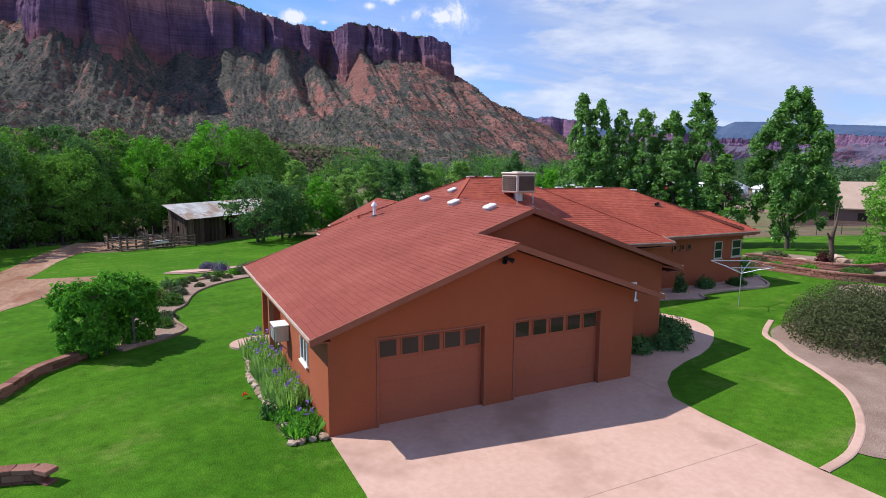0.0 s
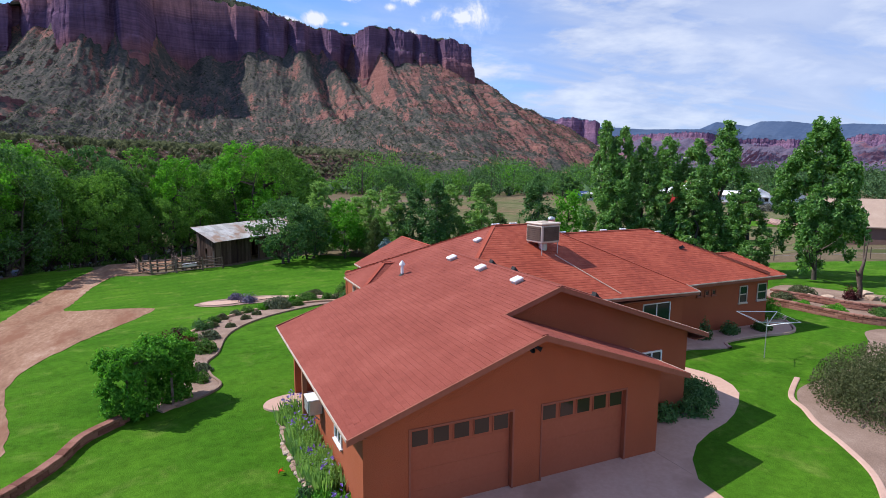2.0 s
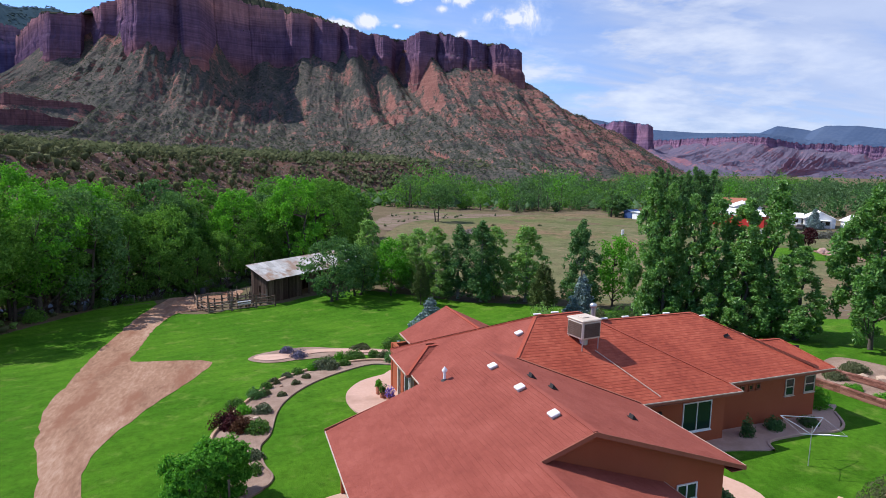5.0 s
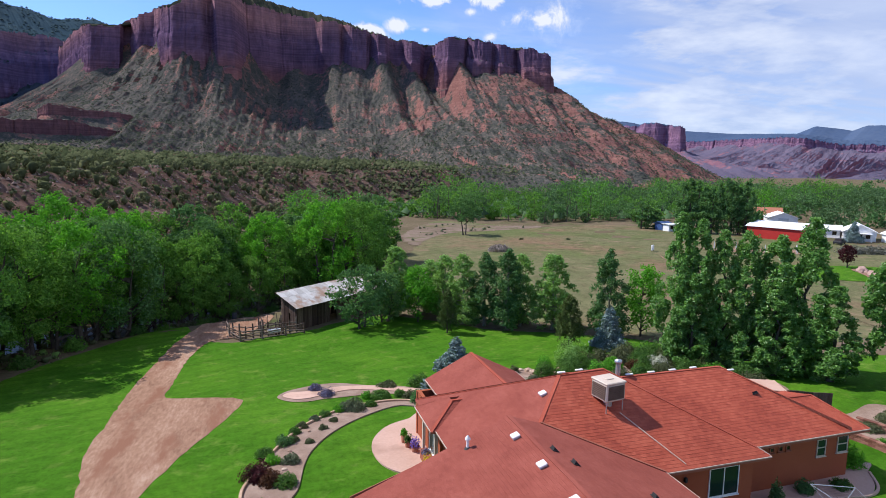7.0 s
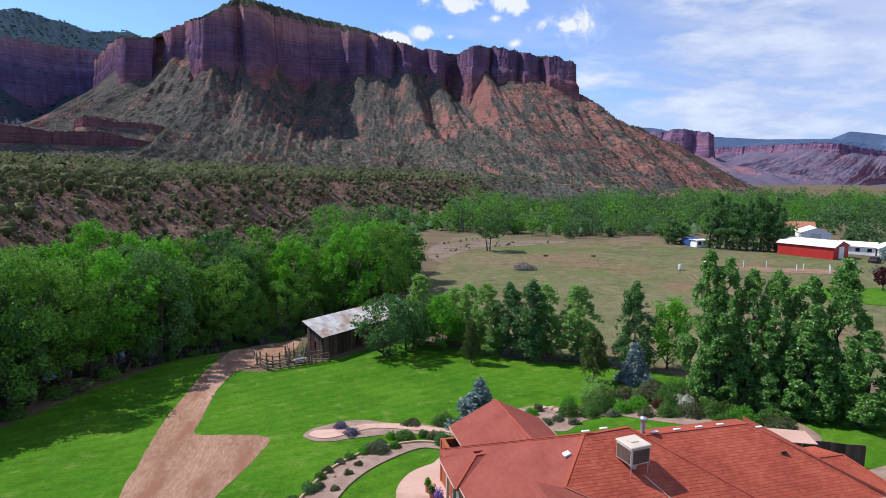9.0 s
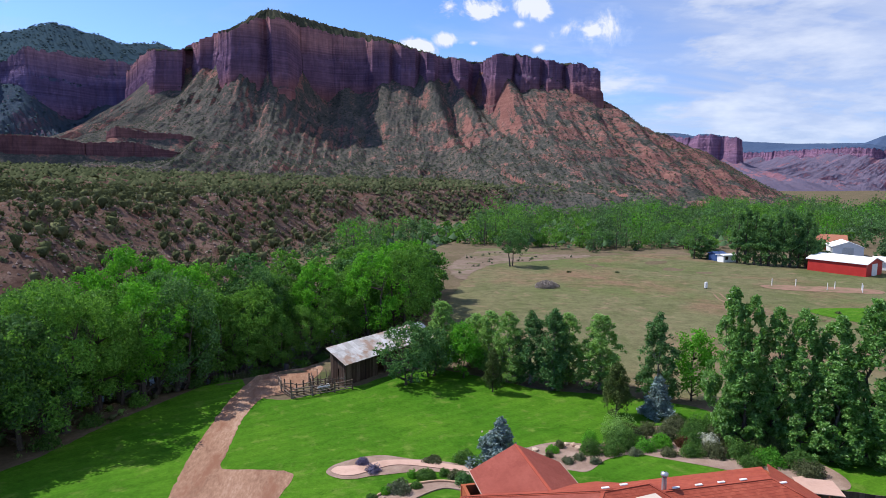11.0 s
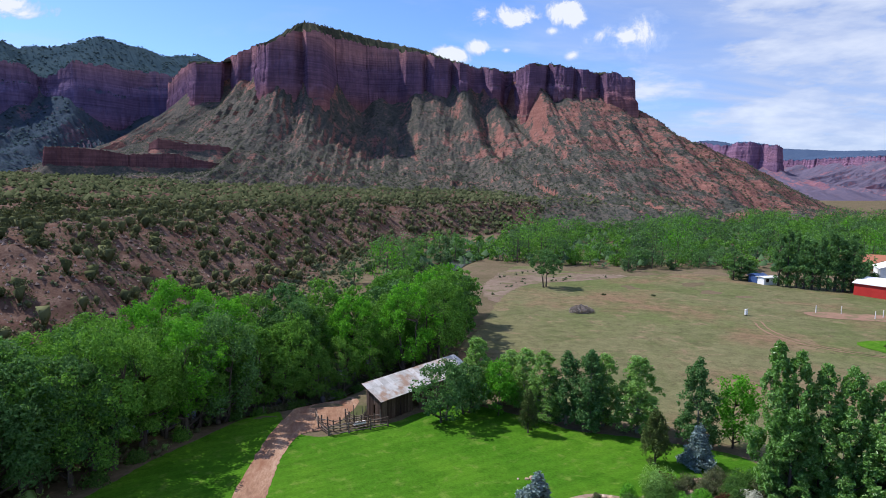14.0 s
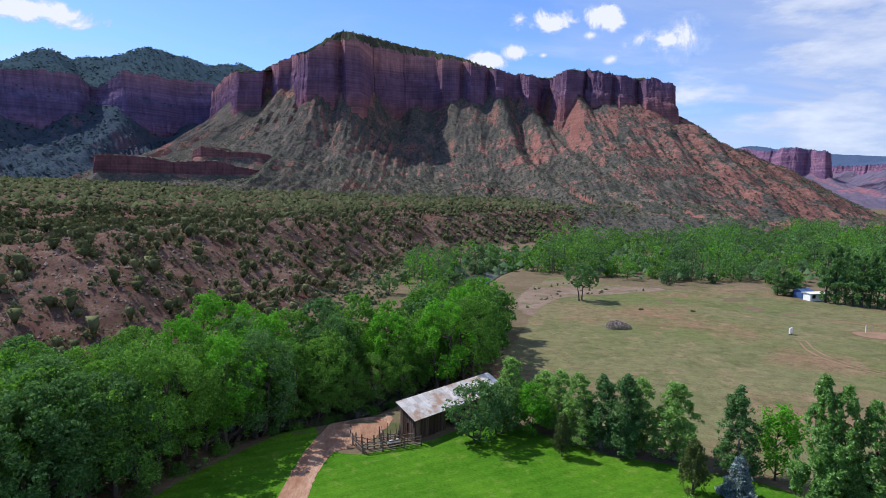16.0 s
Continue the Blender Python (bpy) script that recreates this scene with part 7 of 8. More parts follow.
k = 0
L_RUST = leafy("rust_leaves", (0.05, 0.022, 0.012), (0.085, 0.036, 0.018), (0.13, 0.06, 0.03), 0.3)
for x, y, r, h, m, lab, nm in ((-4.4, 17.3, 0.8, 0.8, L_MAROON, "dark maroon-leaved barberry in the bed", "barberry"), (-3.7, 16.6, 0.65, 0.65, L_RUST, "rust-brown shrub in the bed", "shrub"), (-2.95, 16.2, 0.62, 0.55, L_SHRUB, "round green shrub in the bed", "shrub"), (-3.3, 12.0, 0.4, 0.3, L_SHRUB, "small green perennial in the bed", "perennial"), (-3.2, 13.3, 0.45, 0.25, L_SAGE, "low grey-green perennial in the bed", "perennial"), (-3.6, 19.0, 0.5, 0.4, L_BRIGHT, "bright green perennial in the bed", "perennial"), (-4.0, 20.0, 0.55, 0.5, L_SHRUB, "green shrub in the bed", "shrub"), (-2.6, 18.8, 0.55, 0.4, L_SAGE, "grey-green perennial in the bed", "perennial"), (-2.9, 21.4, 0.55, 0.5, L_ELM, "dark green shrub in the bed", "shrub"), (-2.3, 21.8, 0.35, 0.25, L_OLIVE, "dry tuft in the bed", "tuft"), (-2.2, 23.0, 0.4, 0.35, L_SHRUB, "small green shrub in the bed", "shrub"), (-1.7, 23.9, 0.4, 0.3, L_OLIVE, "dry tuft in the bed", "tuft"),
                        (-1.4, 21.2, 0.28, 0.2, L_OLIVE, "dry tuft in the bed", "tuft"), (-0.8, 25.0, 0.35, 0.3, L_SAGE, "grey perennial in the bed", "perennial"), (-0.1, 25.6, 0.42, 0.35, L_SHRUB, "low green shrub in the bed", "shrub"), (-0.4, 23.2, 0.3, 0.22, L_OLIVE, "dry tuft in the bed", "tuft"), (0.4, 24.4, 0.3, 0.2, L_OLIVE, "dry tuft in the bed", "tuft"), (1.0, 26.3, 0.45, 0.4, L_BRIGHT, "bright green perennial in the bed", "perennial"), (2.0, 26.4, 0.95, 0.7, L_SAGE, "broad grey-green juniper in the bed", "shrub"), (3.3, 26.7, 0.45, 0.4, L_SHRUB, "low green shrub in the bed", "shrub"), (4.3, 28.2, 0.8, 0.6, L_SHRUB, "low green shrub by the path", "shrub"), (3.3, 28.6, 0.4, 0.5, L_BRIGHT, "small light green shrub", "shrub"), (5.8, 28.3, 0.5, 0.45, L_SHRUB, "dark green shrub by the path", "shrub"), (6.5, 27.6, 0.65, 0.45, L_OLIVE, "olive green shrub by the path", "shrub"), (6.9, 26.6, 0.8, 0.75, L_ELM, "dark green shrub by the house", "shrub"),
                        (-0.2, 31.9, 0.55, 0.55, L_LAVENDER, "clump of lavender in bloom by the path", "lavender"), (0.5, 30.2, 0.6, 0.55, L_LAVENDER, "clump of lavender in bloom by the path", "lavender"), (5.4, 31.0, 0.8, 0.35, L_OLIVE, "low spreading shrub by the path", "shrub"), (7.9, 30.4, 0.95, 0.9, L_SHRUB, "round dark green shrub by the path", "shrub"), (8.8, 29.2, 0.8, 0.8, L_ELM, "dark green shrub by the spruce", "shrub"), (11.8, 28.9, 0.7, 0.8, L_MAROON, "dark maroon shrub in the rockery", "shrub"),
                        (13.5, 28.6, 0.6, 0.5, L_SHRUB, "green shrub in the rockery", "shrub"), (14.9, 29.6, 0.35, 0.5, L_OLIVE, "dry grass tuft in the rockery", "tuft"), (15.9, 28.1, 0.5, 0.45, L_SAGE, "grey-green shrub in the rockery", "shrub"), (15.6, 30.6, 0.6, 0.5, L_BRIGHT, "light green shrub in the rockery", "shrub"), (16.6, 31.4, 0.45, 0.6, L_OLIVE, "dry grass tuft in the rockery", "tuft"), (17.1, 28.6, 0.5, 0.4, L_SAGE, "grey-green shrub in the rockery", "shrub"),
                        (18.6, 29.6, 1.0, 1.1, L_SHRUB, "dense green shrub in the rockery", "shrub"), (19.4, 31.4, 0.75, 1.2, L_BRIGHT, "bright yellow-green shrub in the rockery", "shrub"), (21.8, 30.4, 1.5, 1.3, L_SHRUB, "broad dark green shrub in the rockery", "shrub"), (22.5, 32.0, 1.5, 2.0, L_ASPEN, "feathery light green bush in the rockery", "shrub"), (24.2, 31.6, 0.8, 1.0, L_OLIVE, "twiggy shrub in the rockery", "shrub"), (25.2, 29.6, 0.95, 1.0, L_BRIGHT, "bright green shrub in the rockery", "shrub"),
                        (26.6, 31.0, 1.1, 1.2, L_OLIVE, "olive green shrub in the rockery", "shrub"), (27.8, 29.2, 1.2, 1.2, L_SHRUB, "green shrub in the rockery", "shrub"), (29.4, 30.6, 1.3, 1.4, L_SHRUB, "green shrub in the rockery", "shrub"), (29.0, 28.6, 1.0, 1.0, L_WHITEBLOOM, "shrub covered in white blossom", "shrub"), (31.0, 29.0, 1.5, 1.5, L_OLIVE, "olive green shrub under the poplars", "shrub"), (32.6, 26.2, 1.5, 1.4, L_PINE, "dark shrub under the poplars", "shrub"), (33.0, 23.0, 1.3, 1.2, L_SHRUB, "green shrub under the poplars", "shrub"),
                        (28.6, 32.6, 1.3, 1.3, L_OLIVE, "olive green shrub by the lawn", "shrub"), (24.4, 34.2, 0.9, 0.5, L_MAROON, "low maroon ground cover by the lawn", "shrub"), (27.2, 9.6, 0.8, 1.2, L_BRIGHT, "yellow-green bush at the house corner", "shrub"), (24.6, 7.9, 0.5, 0.45, L_SHRUB, "low plant on the terrace", "shrub"), (22.4, 8.1, 0.5, 0.6, L_ELM, "dark low plant by the wall", "shrub"), (20.3, 7.9, 0.35, 1.0, L_ELM, "potted dark plant by the wall", "plant"),
                        (11.4, 1.75, 0.55, 0.5, L_ELM, "dark low juniper by the path", "shrub"), (12.6, 1.6, 0.6, 0.55, L_ELM, "dark low juniper by the path", "shrub"), (13.6, 2.1, 0.65, 0.6, L_ELM, "dark low juniper by the path", "shrub"), (14.3, 2.9, 0.6, 0.55, L_ELM, "dark low juniper by the path", "shrub"), (14.4, 3.9, 0.6, 0.5, L_ELM, "dark low juniper by the path", "shrub"), (13.7, 3.2, 0.7, 0.6, L_ELM, "dark low juniper by the path", "shrub"),
                        (35.5, 13.2, 0.9, 0.5, L_OLIVE, "dry shrub on the upper tier", "shrub"), (36.8, 10.6, 0.5, 0.8, L_MAROON, "small red-leaved shrub on the tier", "shrub"), (32.3, 8.8, 0.7, 0.4, L_BRIGHT, "bright green ground cover on the tier", "shrub"), (31.8, 10.6, 0.6, 0.35, L_BRIGHT, "bright green ground cover on the tier", "shrub"), (38.4, 8.4, 1.0, 0.7, L_BRIGHT, "bright green clump on the tier", "shrub"), (34.2, 7.0, 0.8, 0.4, L_SHRUB, "green ground cover on the tier", "shrub"), (32.9, 12.6, 0.8, 0.4, L_OLIVE, "low olive shrub on the tier", "shrub")):
    k += 1
    bush(nm, x, y, r, h, int(420 + 1500 * r * r), 0.085 + 0.045 * r, m, lab, "shrub", 200 + k)

for i, (x, y, r, h, m, lab) in enumerate(((20.2, 29.0, 0.9, 0.9, L_SHRUB, "rounded green shrub in the rockery"), (23.4, 29.2, 1.0, 0.9, L_HEDGE, "bright leafy shrub in the rockery"), (24.6, 27.6, 0.7, 0.6, L_OLIVE, "dry twiggy shrub in the rockery"), (26.4, 27.2, 1.0, 0.9, L_SHRUB, "dense green shrub in the rockery"), (28.2, 26.6, 1.1, 1.0, L_OLIVE, "olive green shrub in the rockery"), (30.0, 26.0, 1.2, 1.2, L_SHRUB, "green shrub before the poplars"), (31.2, 24.2, 1.2, 1.1, L_HEDGE, "bright green shrub before the poplars"), (29.4, 24.0, 0.9, 0.8, L_SHRUB, "low green shrub in the rockery"),
                                             (32.4, 21.6, 1.1, 1.0, L_OLIVE, "twiggy shrub by the board fence"), (27.0, 29.0, 0.8, 0.8, L_RUST, "rust-brown shrub in the rockery"), (22.0, 28.4, 0.6, 0.45, L_SAGE, "grey-green shrub in the rockery"), (18.0, 27.6, 0.5, 0.4, L_SAGE, "grey-green tuft in the rockery"), (12.6, 27.2, 0.5, 0.4, L_OLIVE, "dry tuft in the rockery"), (14.0, 27.4, 0.6, 0.5, L_SHRUB, "low green shrub in the rockery"), (30.6, 31.4, 1.3, 1.5, L_SHRUB, "tall green shrub by the lawn"), (25.8, 32.6, 0.9, 1.0, L_OLIVE, "olive green shrub by the lawn"))):
    bush("shrub", x, y, r, h, int(420 + 1500 * r * r), 0.085 + 0.045 * r, m, lab, "shrub", 600 + i)
L_TWIGGY = leafy("fine_olive_leaves", (0.045, 0.060, 0.022), (0.085, 0.105, 0.042), (0.150, 0.155, 0.078), 0.3)
bb = bush("large_shrub", 19.9, -1.1, 2.8, 2.05, 30000, 0.085, L_TWIGGY, "very large twiggy olive-green shrub by the gravel", "shrub", 301, lean=0.15)
place("foliage", leaves_mesh("foliage", bush_quads(2.4, -2.0, 0, 2.5, 1.9, 20000, 0.085, np.random.RandomState(3), 0.15), L_TWIGGY), bb)
place("low_growth", leaves_mesh("low_growth", bush_quads(-1.2, -2.4, 0, 1.2, 0.8, 1400, 0.15, np.random.RandomState(4)), L_SHRUB), bb)


def iris_bed():
    rng = np.random.RandomState(9)
    sheet("iris_bed", [(-0.05, 0.1), (-0.8, 0.05), (-1.02, 0.9), (-1.02, 2.6), (-1.0, 4.8), (-0.75, 6.9), (-0.5, 7.3), (-0.05, 7.4)], 0.05, M_SOIL, "narrow soil bed along the garage wall", "flower bed", rounded=False)
    for i, y in enumerate(np.linspace(0.5, 7.0, 15)):
        x = -0.5 + 0.16 * math.sin(i * 2.3)
        e = thing("iris", pose(x, y, 0.05), "clump of iris with sword leaves beside the wall" if y > 1.6 else "low bright green perennial at the bed's end", "flower", "plants along the garage wall")
        n = 110
        a, rr = rng.uniform(0, 6.28, n), 0.42 * np.sqrt(rng.uniform(0, 1, n))
        hh = (rng.uniform(0.4, 0.7, n) if y > 1.6 else rng.uniform(0.18, 0.34, n))
        b = np.stack([rr * np.cos(a), rr * np.sin(a), 0 * a], 1)
        t = b * 1.25 + np.stack([rng.normal(0, 0.07, n), rng.normal(0, 0.07, n), hh], 1)
        wv = np.stack([-np.sin(a + 1), np.cos(a + 1), 0 * a], 1) * 0.022
        mid = b * 0.45 + t * 0.55 + wv * 0
        q = np.stack([b - wv, mid - wv * 1.5, t, mid + wv * 1.5], 1)
        q = np.concatenate([q, bush_quads(0, 0, 0, 0.42, 0.62 if y > 1.6 else 0.32, 900, 0.062, rng, 0.4)])
        place("foliage", leaves_mesh("foliage", q, L_ASPEN if y > 1.6 else L_HEDGE), e)
        if i in (3, 5, 9, 10, 13, 14, 1):
            c = np.stack([rng.normal(0, 0.16, 16), rng.normal(0, 0.22, 16), rng.uniform(0.7, 0.9, 16) * (1 if y > 1.6 else 0.55)], 1)
            place("blossom", leaves_mesh("blossom", leaf_array(c, 0.11, rng), L_IRIS), e)
    for i in range(34):
        t = i / 33
        p = (-0.85 - 0.22 * math.sin(math.pi * min(1, t * 1.4)), 7.0 - 7.1 * t) if t < 0.9 else (-0.95 + (t - 0.9) * 8.5, 0.02)
        stone("edging_stone", p[0] + rng.normal(0, 0.03), p[1], rng.uniform(0.10, 0.19), "rough pale edging stone", "stones along the bed", rng)
    e = thing("poppy", pose(-1.45, 3.3, 0.03), "single red poppy in the grass", "flower")
    place("petals", leaves_mesh("petals", leaf_array(rng.normal(0, 0.04, (8, 3)) + (0, 0, 0.12), 0.10, rng), L_POPPY), e)
    bush("shrub", -1.05, 1.75, 0.25, 0.35, 300, 0.09, L_ELM, "small dark green shrub at the bed's edge", "shrub", 77)


STONES = []


def stone_mesh(seed):
    bm = bmesh.new()
    bmesh.ops.create_icosphere(bm, subdivisions=1, radius=1)
    r = random.Random(seed)
    for v in bm.verts:
        v.co = Vector((v.co.x * r.uniform(0.8, 1.2), v.co.y * r.uniform(0.6, 1.0), v.co.z * r.uniform(0.45, 0.7)))
    me = bpy.data.meshes.new("stone")
    bm.to_mesh(me)
    bm.free()
    me.materials.append(M_STONE)
    return me


def stone(name, x, y, r, label, group, rng, z=None):
    if not STONES:
        STONES.extend(stone_mesh(i) for i in range(6))
    o = new(name, STONES[rng.randint(6)])
    o.matrix_world = pose(x, y, (ground_z(x, y) + 0.04 if z is None else z) + r * 0.25, 0, 0, rng.uniform(0, 360)) @ Matrix.Diagonal((r, r, r, 1))
    return tagged(o, label, "stone", group)


iris_bed()
rs = np.random.RandomState(44)
for x, y, r in ((13.0, 31.0, 0.4), (12.2, 30.4, 0.3), (14.3, 31.2, 0.35), (17.4, 31.8, 0.3), (18.0, 30.6, 0.5), (17.9, 31.3, 0.4), (20.6, 30.8, 0.35), (21.0, 29.4, 0.3), (14.0, 27.8, 0.25), (34.6, 12.0, 0.4), (35.4, 11.2, 0.5), (33.6, 13.6, 0.4), (38.8, 10.9, 0.6), (38.0, 10.0, 0.5), (40.0, 9.2, 0.45), (13.8, -5.1, 0.2), (14.3, -5.0, 0.15), (16.0, -4.3, 0.2), (-1.3, 23.0, 0.16), (-2.6, 20.2, 0.15), (-3.0, 17.9, 0.17), (0.8, 25.6, 0.14), (4.4, 30.9, 0.15), (10.9, 31.2, 0.18), (12.5, 36.5, 0.35), (12.0, 36.4, 0.25), (11.2, 36.6, 0.15), (31.2, 21.0, 0.4), (30.2, 22.2, 0.3)):
    stone("boulder", x, y, r, "rounded pale boulder in the gravel" if r > 0.3 else "small pale stone on the gravel", "garden stones", rs)


BLOCK = boxed((-0.2, -0.12, -0.075), (0.2, 0.12, 0.075), 0.015)
BLOCK_ME = bpy.data.meshes.new("block")
BLOCK.to_mesh(BLOCK_ME)
BLOCK.free()
BLOCK_ME.materials.append(M_BLOCK)


def block_wall(pts, courses, label, base=-0.08, cap=True):
    e = thing("block_wall", Matrix(), label, "retaining wall")
    P = smooth_loop(pts, 8, False)
    seg = np.r_[0, np.cumsum(np.hypot(*np.diff(P, axis=0).T))]
    for c in range(courses + (1 if cap else 0)):
        s = 0.2 * (c % 2)
        while s < seg[-1]:
            p = np.array([np.interp(s, seg, P[:, 0]), np.interp(s, seg, P[:, 1])])
            q = np.array([np.interp(s + 0.05, seg, P[:, 0]), np.interp(s + 0.05, seg, P[:, 1])])
            a = math.degrees(math.atan2(*(q - p)[::-1])) if s + 0.05 < seg[-1] else a
            o = place("block" if c < courses else "cap_block", BLOCK_ME, e)
            wide = 1.2 if c == courses else 1.0
            o.matrix_basis = pose(p[0], p[1], ground_z(*p) + base + 0.075 + 0.155 * c + (-0.02 if c == courses else 0), 0, 0, a + 3 * math.sin(7 * s + c)) @ Matrix.Diagonal((1, wide, 1 if c < courses else 0.7, 1))
            s += 0.405
    return e


block_wall([(-10.5, 2.6), (-8.6, 4.4), (-7.45, 6.1), (-6.9, 7.6), (-6.2, 8.45), (-5.8, 8.8)], 2, "low curved wall of red concrete blocks")
block_wall([(-8.0, 0.95), (-6.9, 1.0), (-5.9, 0.75), (-5.55, 0.5)], 2, "short end of a red block wall in the grass")
block_wall([(30.3, 12.6), (30.7, 11.0), (30.9, 8.6), (31.4, 6.4), (33.0, 4.8), (36, 4.3), (39, 4.9)], 3, "lower red block retaining wall of the bed")
block_wall([(33.0, 13.4), (33.6, 11.2), (34.0, 9.0), (35.2, 7.4), (37.4, 7.2)], 2, "upper red block retaining wall of the bed", 0.1)


def clothesline():
    c = thing("rotary_clothesline", pose(20.6, 4.75, 0.0), "grey steel rotary clothesline on the lawn", "clothesline")
    place("pole", tubes("pole", [([(0, 0, -0.2), (0, 0, 1.95)], (0.022, 0.019))], M_STEEL, 8), c)
    tips = []
    for kx in range(4):
        a = radians(20 + 90 * kx)
        tip = np.array((1.35 * math.cos(a), 1.35 * math.sin(a), 1.98))
        tips.append(tip)
        arm = place("arm", tubes("arm", [([(0, 0, 1.55), tip * (0.5, 0.5, 1) - (0, 0, 0.18), tip], (0.018, 0.018, 0.014))], M_STEEL, 6), c)
    for kx in range(4):
        a, b = tips[kx], tips[(kx + 1) % 4]
        place("outer_bar" if kx % 2 == 0 else "outer_line", tubes("bar", [([a, b], (0.02, 0.02) if kx % 2 == 0 else (0.006, 0.006))], M_STEEL, 5), c)
        for f in (0.3, 0.45, 0.6, 0.75, 0.88):
            sc2 = np.array((f, f, 1))
            place("line", tubes("line", [([a * sc2, b * sc2], (0.003, 0.003))], M_DARK, 4), c)


clothesline()


def planter(x, y, r, h, lab, mat, seed):
    e = thing("plant_pot", pose(x, y, ground_z(x, y) + 0.11), lab, "plant pot", "pots on the patio")
    place("pot", tubes("pot", [([(0, 0, 0), (0, 0, h), (0, 0, h + 0.03), (0, 0, h - 0.03)], (r * 0.7, r, r * 1.08, r * 0.85))], M_TERRA, 12), e)
    rng = np.random.RandomState(seed)
    place("plant", leaves_mesh("plant", bush_quads(0, 0, h, r * 1.2, r * 2.2, 220, 0.11, rng), mat), e)


planter(4.1, 18.6, 0.22, 0.35, "terracotta pot with a leafy green plant", L_SHRUB, 1), planter(4.35, 17.9, 0.25, 0.3, "terracotta pot with violet flowers", L_IRIS, 2), planter(4.0, 19.3, 0.18, 0.5, "tall pot with a slender plant", L_BRIGHT, 3), planter(4.5, 15.6, 0.25, 0.3, "pot with yellow flowers by the wall", L_YELLOW, 4)
tr = thing("planter_box", pose(4.6, 16.4, ground_z(4.6, 16.4) + 0.11), "terracotta-coloured planter box by the window", "planter")
part("box", boxed((-0.2, -0.6, 0), (0.25, 0.6, 0.55), 0.02), M_TRIM, tr)
place("flowers", leaves_mesh("flowers", bush_quads(0, 0, 0.5, 0.3, 0.3, 200, 0.1, np.random.RandomState(6)), L_LAVENDER), tr)

# ---- the old barn and its corral ----


def old_barn():
    # long shed: low eave towards the house, high eave behind
    ox, oy = -0.52, 52.3
    ang = math.degrees(math.atan2(64.5 - 54.5, 10.3 + 2.1))
    g = ground_z(1, 55)
    b = thing("old_barn", pose(ox, oy, g, 0, 0, ang), "weathered wooden barn with a rusty tin roof", "barn")
    L, D, lo, hi = 16.0, 2.7, 2.75, 3.85
    rng = np.random.RandomState(4)
    for side, n in (("front", 60), ("back", 60), ("west", 18), ("east", 18)):
        for i in range(n):
            if side in ("front", "back"):
                w = L / n
                y0 = 0.15 if side == "front" else D - 0.17
                h = lo - 0.05 if side == "front" else hi - 0.1
                if side == "front" and i in (20, 21, 22, 23, 24):
                    continue
                p = boxed((i * w + 0.004, y0 + rng.uniform(-0.012, 0.012), -0.3), ((i + 1) * w - 0.008, y0 + 0.02, h + rng.uniform(-0.05, 0.0)))
            else:
                w = (D - 0.3) / n
                x0 = 0.0 if side == "west" else L - 0.02
                y = 0.15 + i * w
                h = lo + (hi - lo) * y / D - 0.08
                if side == "west" and i in (7, 8):
                    h2 = h
                    p = boxed((x0, y, 1.9), (x0 + 0.02, y + w - 0.01, h2))
                else:
                    p = boxed((x0 + rng.uniform(-0.012, 0.012), y, -0.3), (x0 + 0.02, y + w - 0.008, h + rng.uniform(-0.05, 0)))
            part("plank", p, M_OLDWOOD, b)
    pitch = math.degrees(math.atan2(hi - lo, D))
    slopeL = math.hypot(D + 0.7, (hi - lo) * (D + 0.7) / D)
    for i in range(20):
        for r in range(3):
            x0, x1 = -0.35 + i * (L + 0.7) / 20, -0.35 + (i + 1) * (L + 0.7) / 20 + 0.03
            s = part("roof_sheet", boxed((x0, r * slopeL / 3 - 0.03, 0.012 * ((i + r) % 2)), (x1, (r + 1) * slopeL / 3 + 0.02, 0.012 * ((i + r) % 2) + 0.012)), M_TIN, b)
            s.matrix_basis = pose(0, -0.35, lo - 0.09, pitch, 0, 0)
    for i in range(6):
        x = 0.1 + i * (L - 0.2) / 5
        part("post", boxed((x - 0.08, 0.0, -0.3), (x + 0.08, 0.14, lo - 0.05)), M_OLDWOOD, b)
        s = part("rafter", boxed((x - 0.05, -0.3, -0.16), (x + 0.05, slopeL - 0.4, -0.02)), M_OLDWOOD, b)
        s.matrix_basis = pose(0, 0, lo - 0.02, pitch, 0, 0)


old_barn()


def rail_fence(pts, rails, h, label, seed, post_gap=2.2, lean=4):
    f = thing("rail_fence", Matrix(), label, "fence", "corral fences")
    rng = np.random.RandomState(seed)
    P = []
    for a, b in zip(pts[:-1], pts[1:]):
        n = max(1, round(math.dist(a, b) / post_gap))
        P += [(a[0] + (b[0] - a[0]) * i / n, a[1] + (b[1] - a[1]) * i / n) for i in range(n)]
    P.append(pts[-1])
    for x, y in P:
        z = ground_z(x, y)
        t = h * rng.uniform(1.0, 1.35)
        place("post", tubes("post", [([(x, y, z - 0.2), (x + rng.normal(0, 0.04), y + rng.normal(0, 0.04), z + t)], (0.10, 0.08))], M_RAIL, 7), f)
    for (x0, y0), (x1, y1) in zip(P[:-1], P[1:]):
        for r in range(rails):
            z0, z1 = ground_z(x0, y0) + h * (r + 0.7) / rails, ground_z(x1, y1) + h * (r + 0.7) / rails
            j = rng.normal(0, 0.06, 6)
            place("rail", tubes("rail", [([(x0 + j[0], y0 + j[1], z0 + j[2]), ((x0 + x1) / 2, (y0 + y1) / 2, (z0 + z1) / 2 + j[3] * 0.4), (x1 + j[4], y1, z1 + j[5])], (0.06, 0.055, 0.045))], M_RAIL, 6), f)


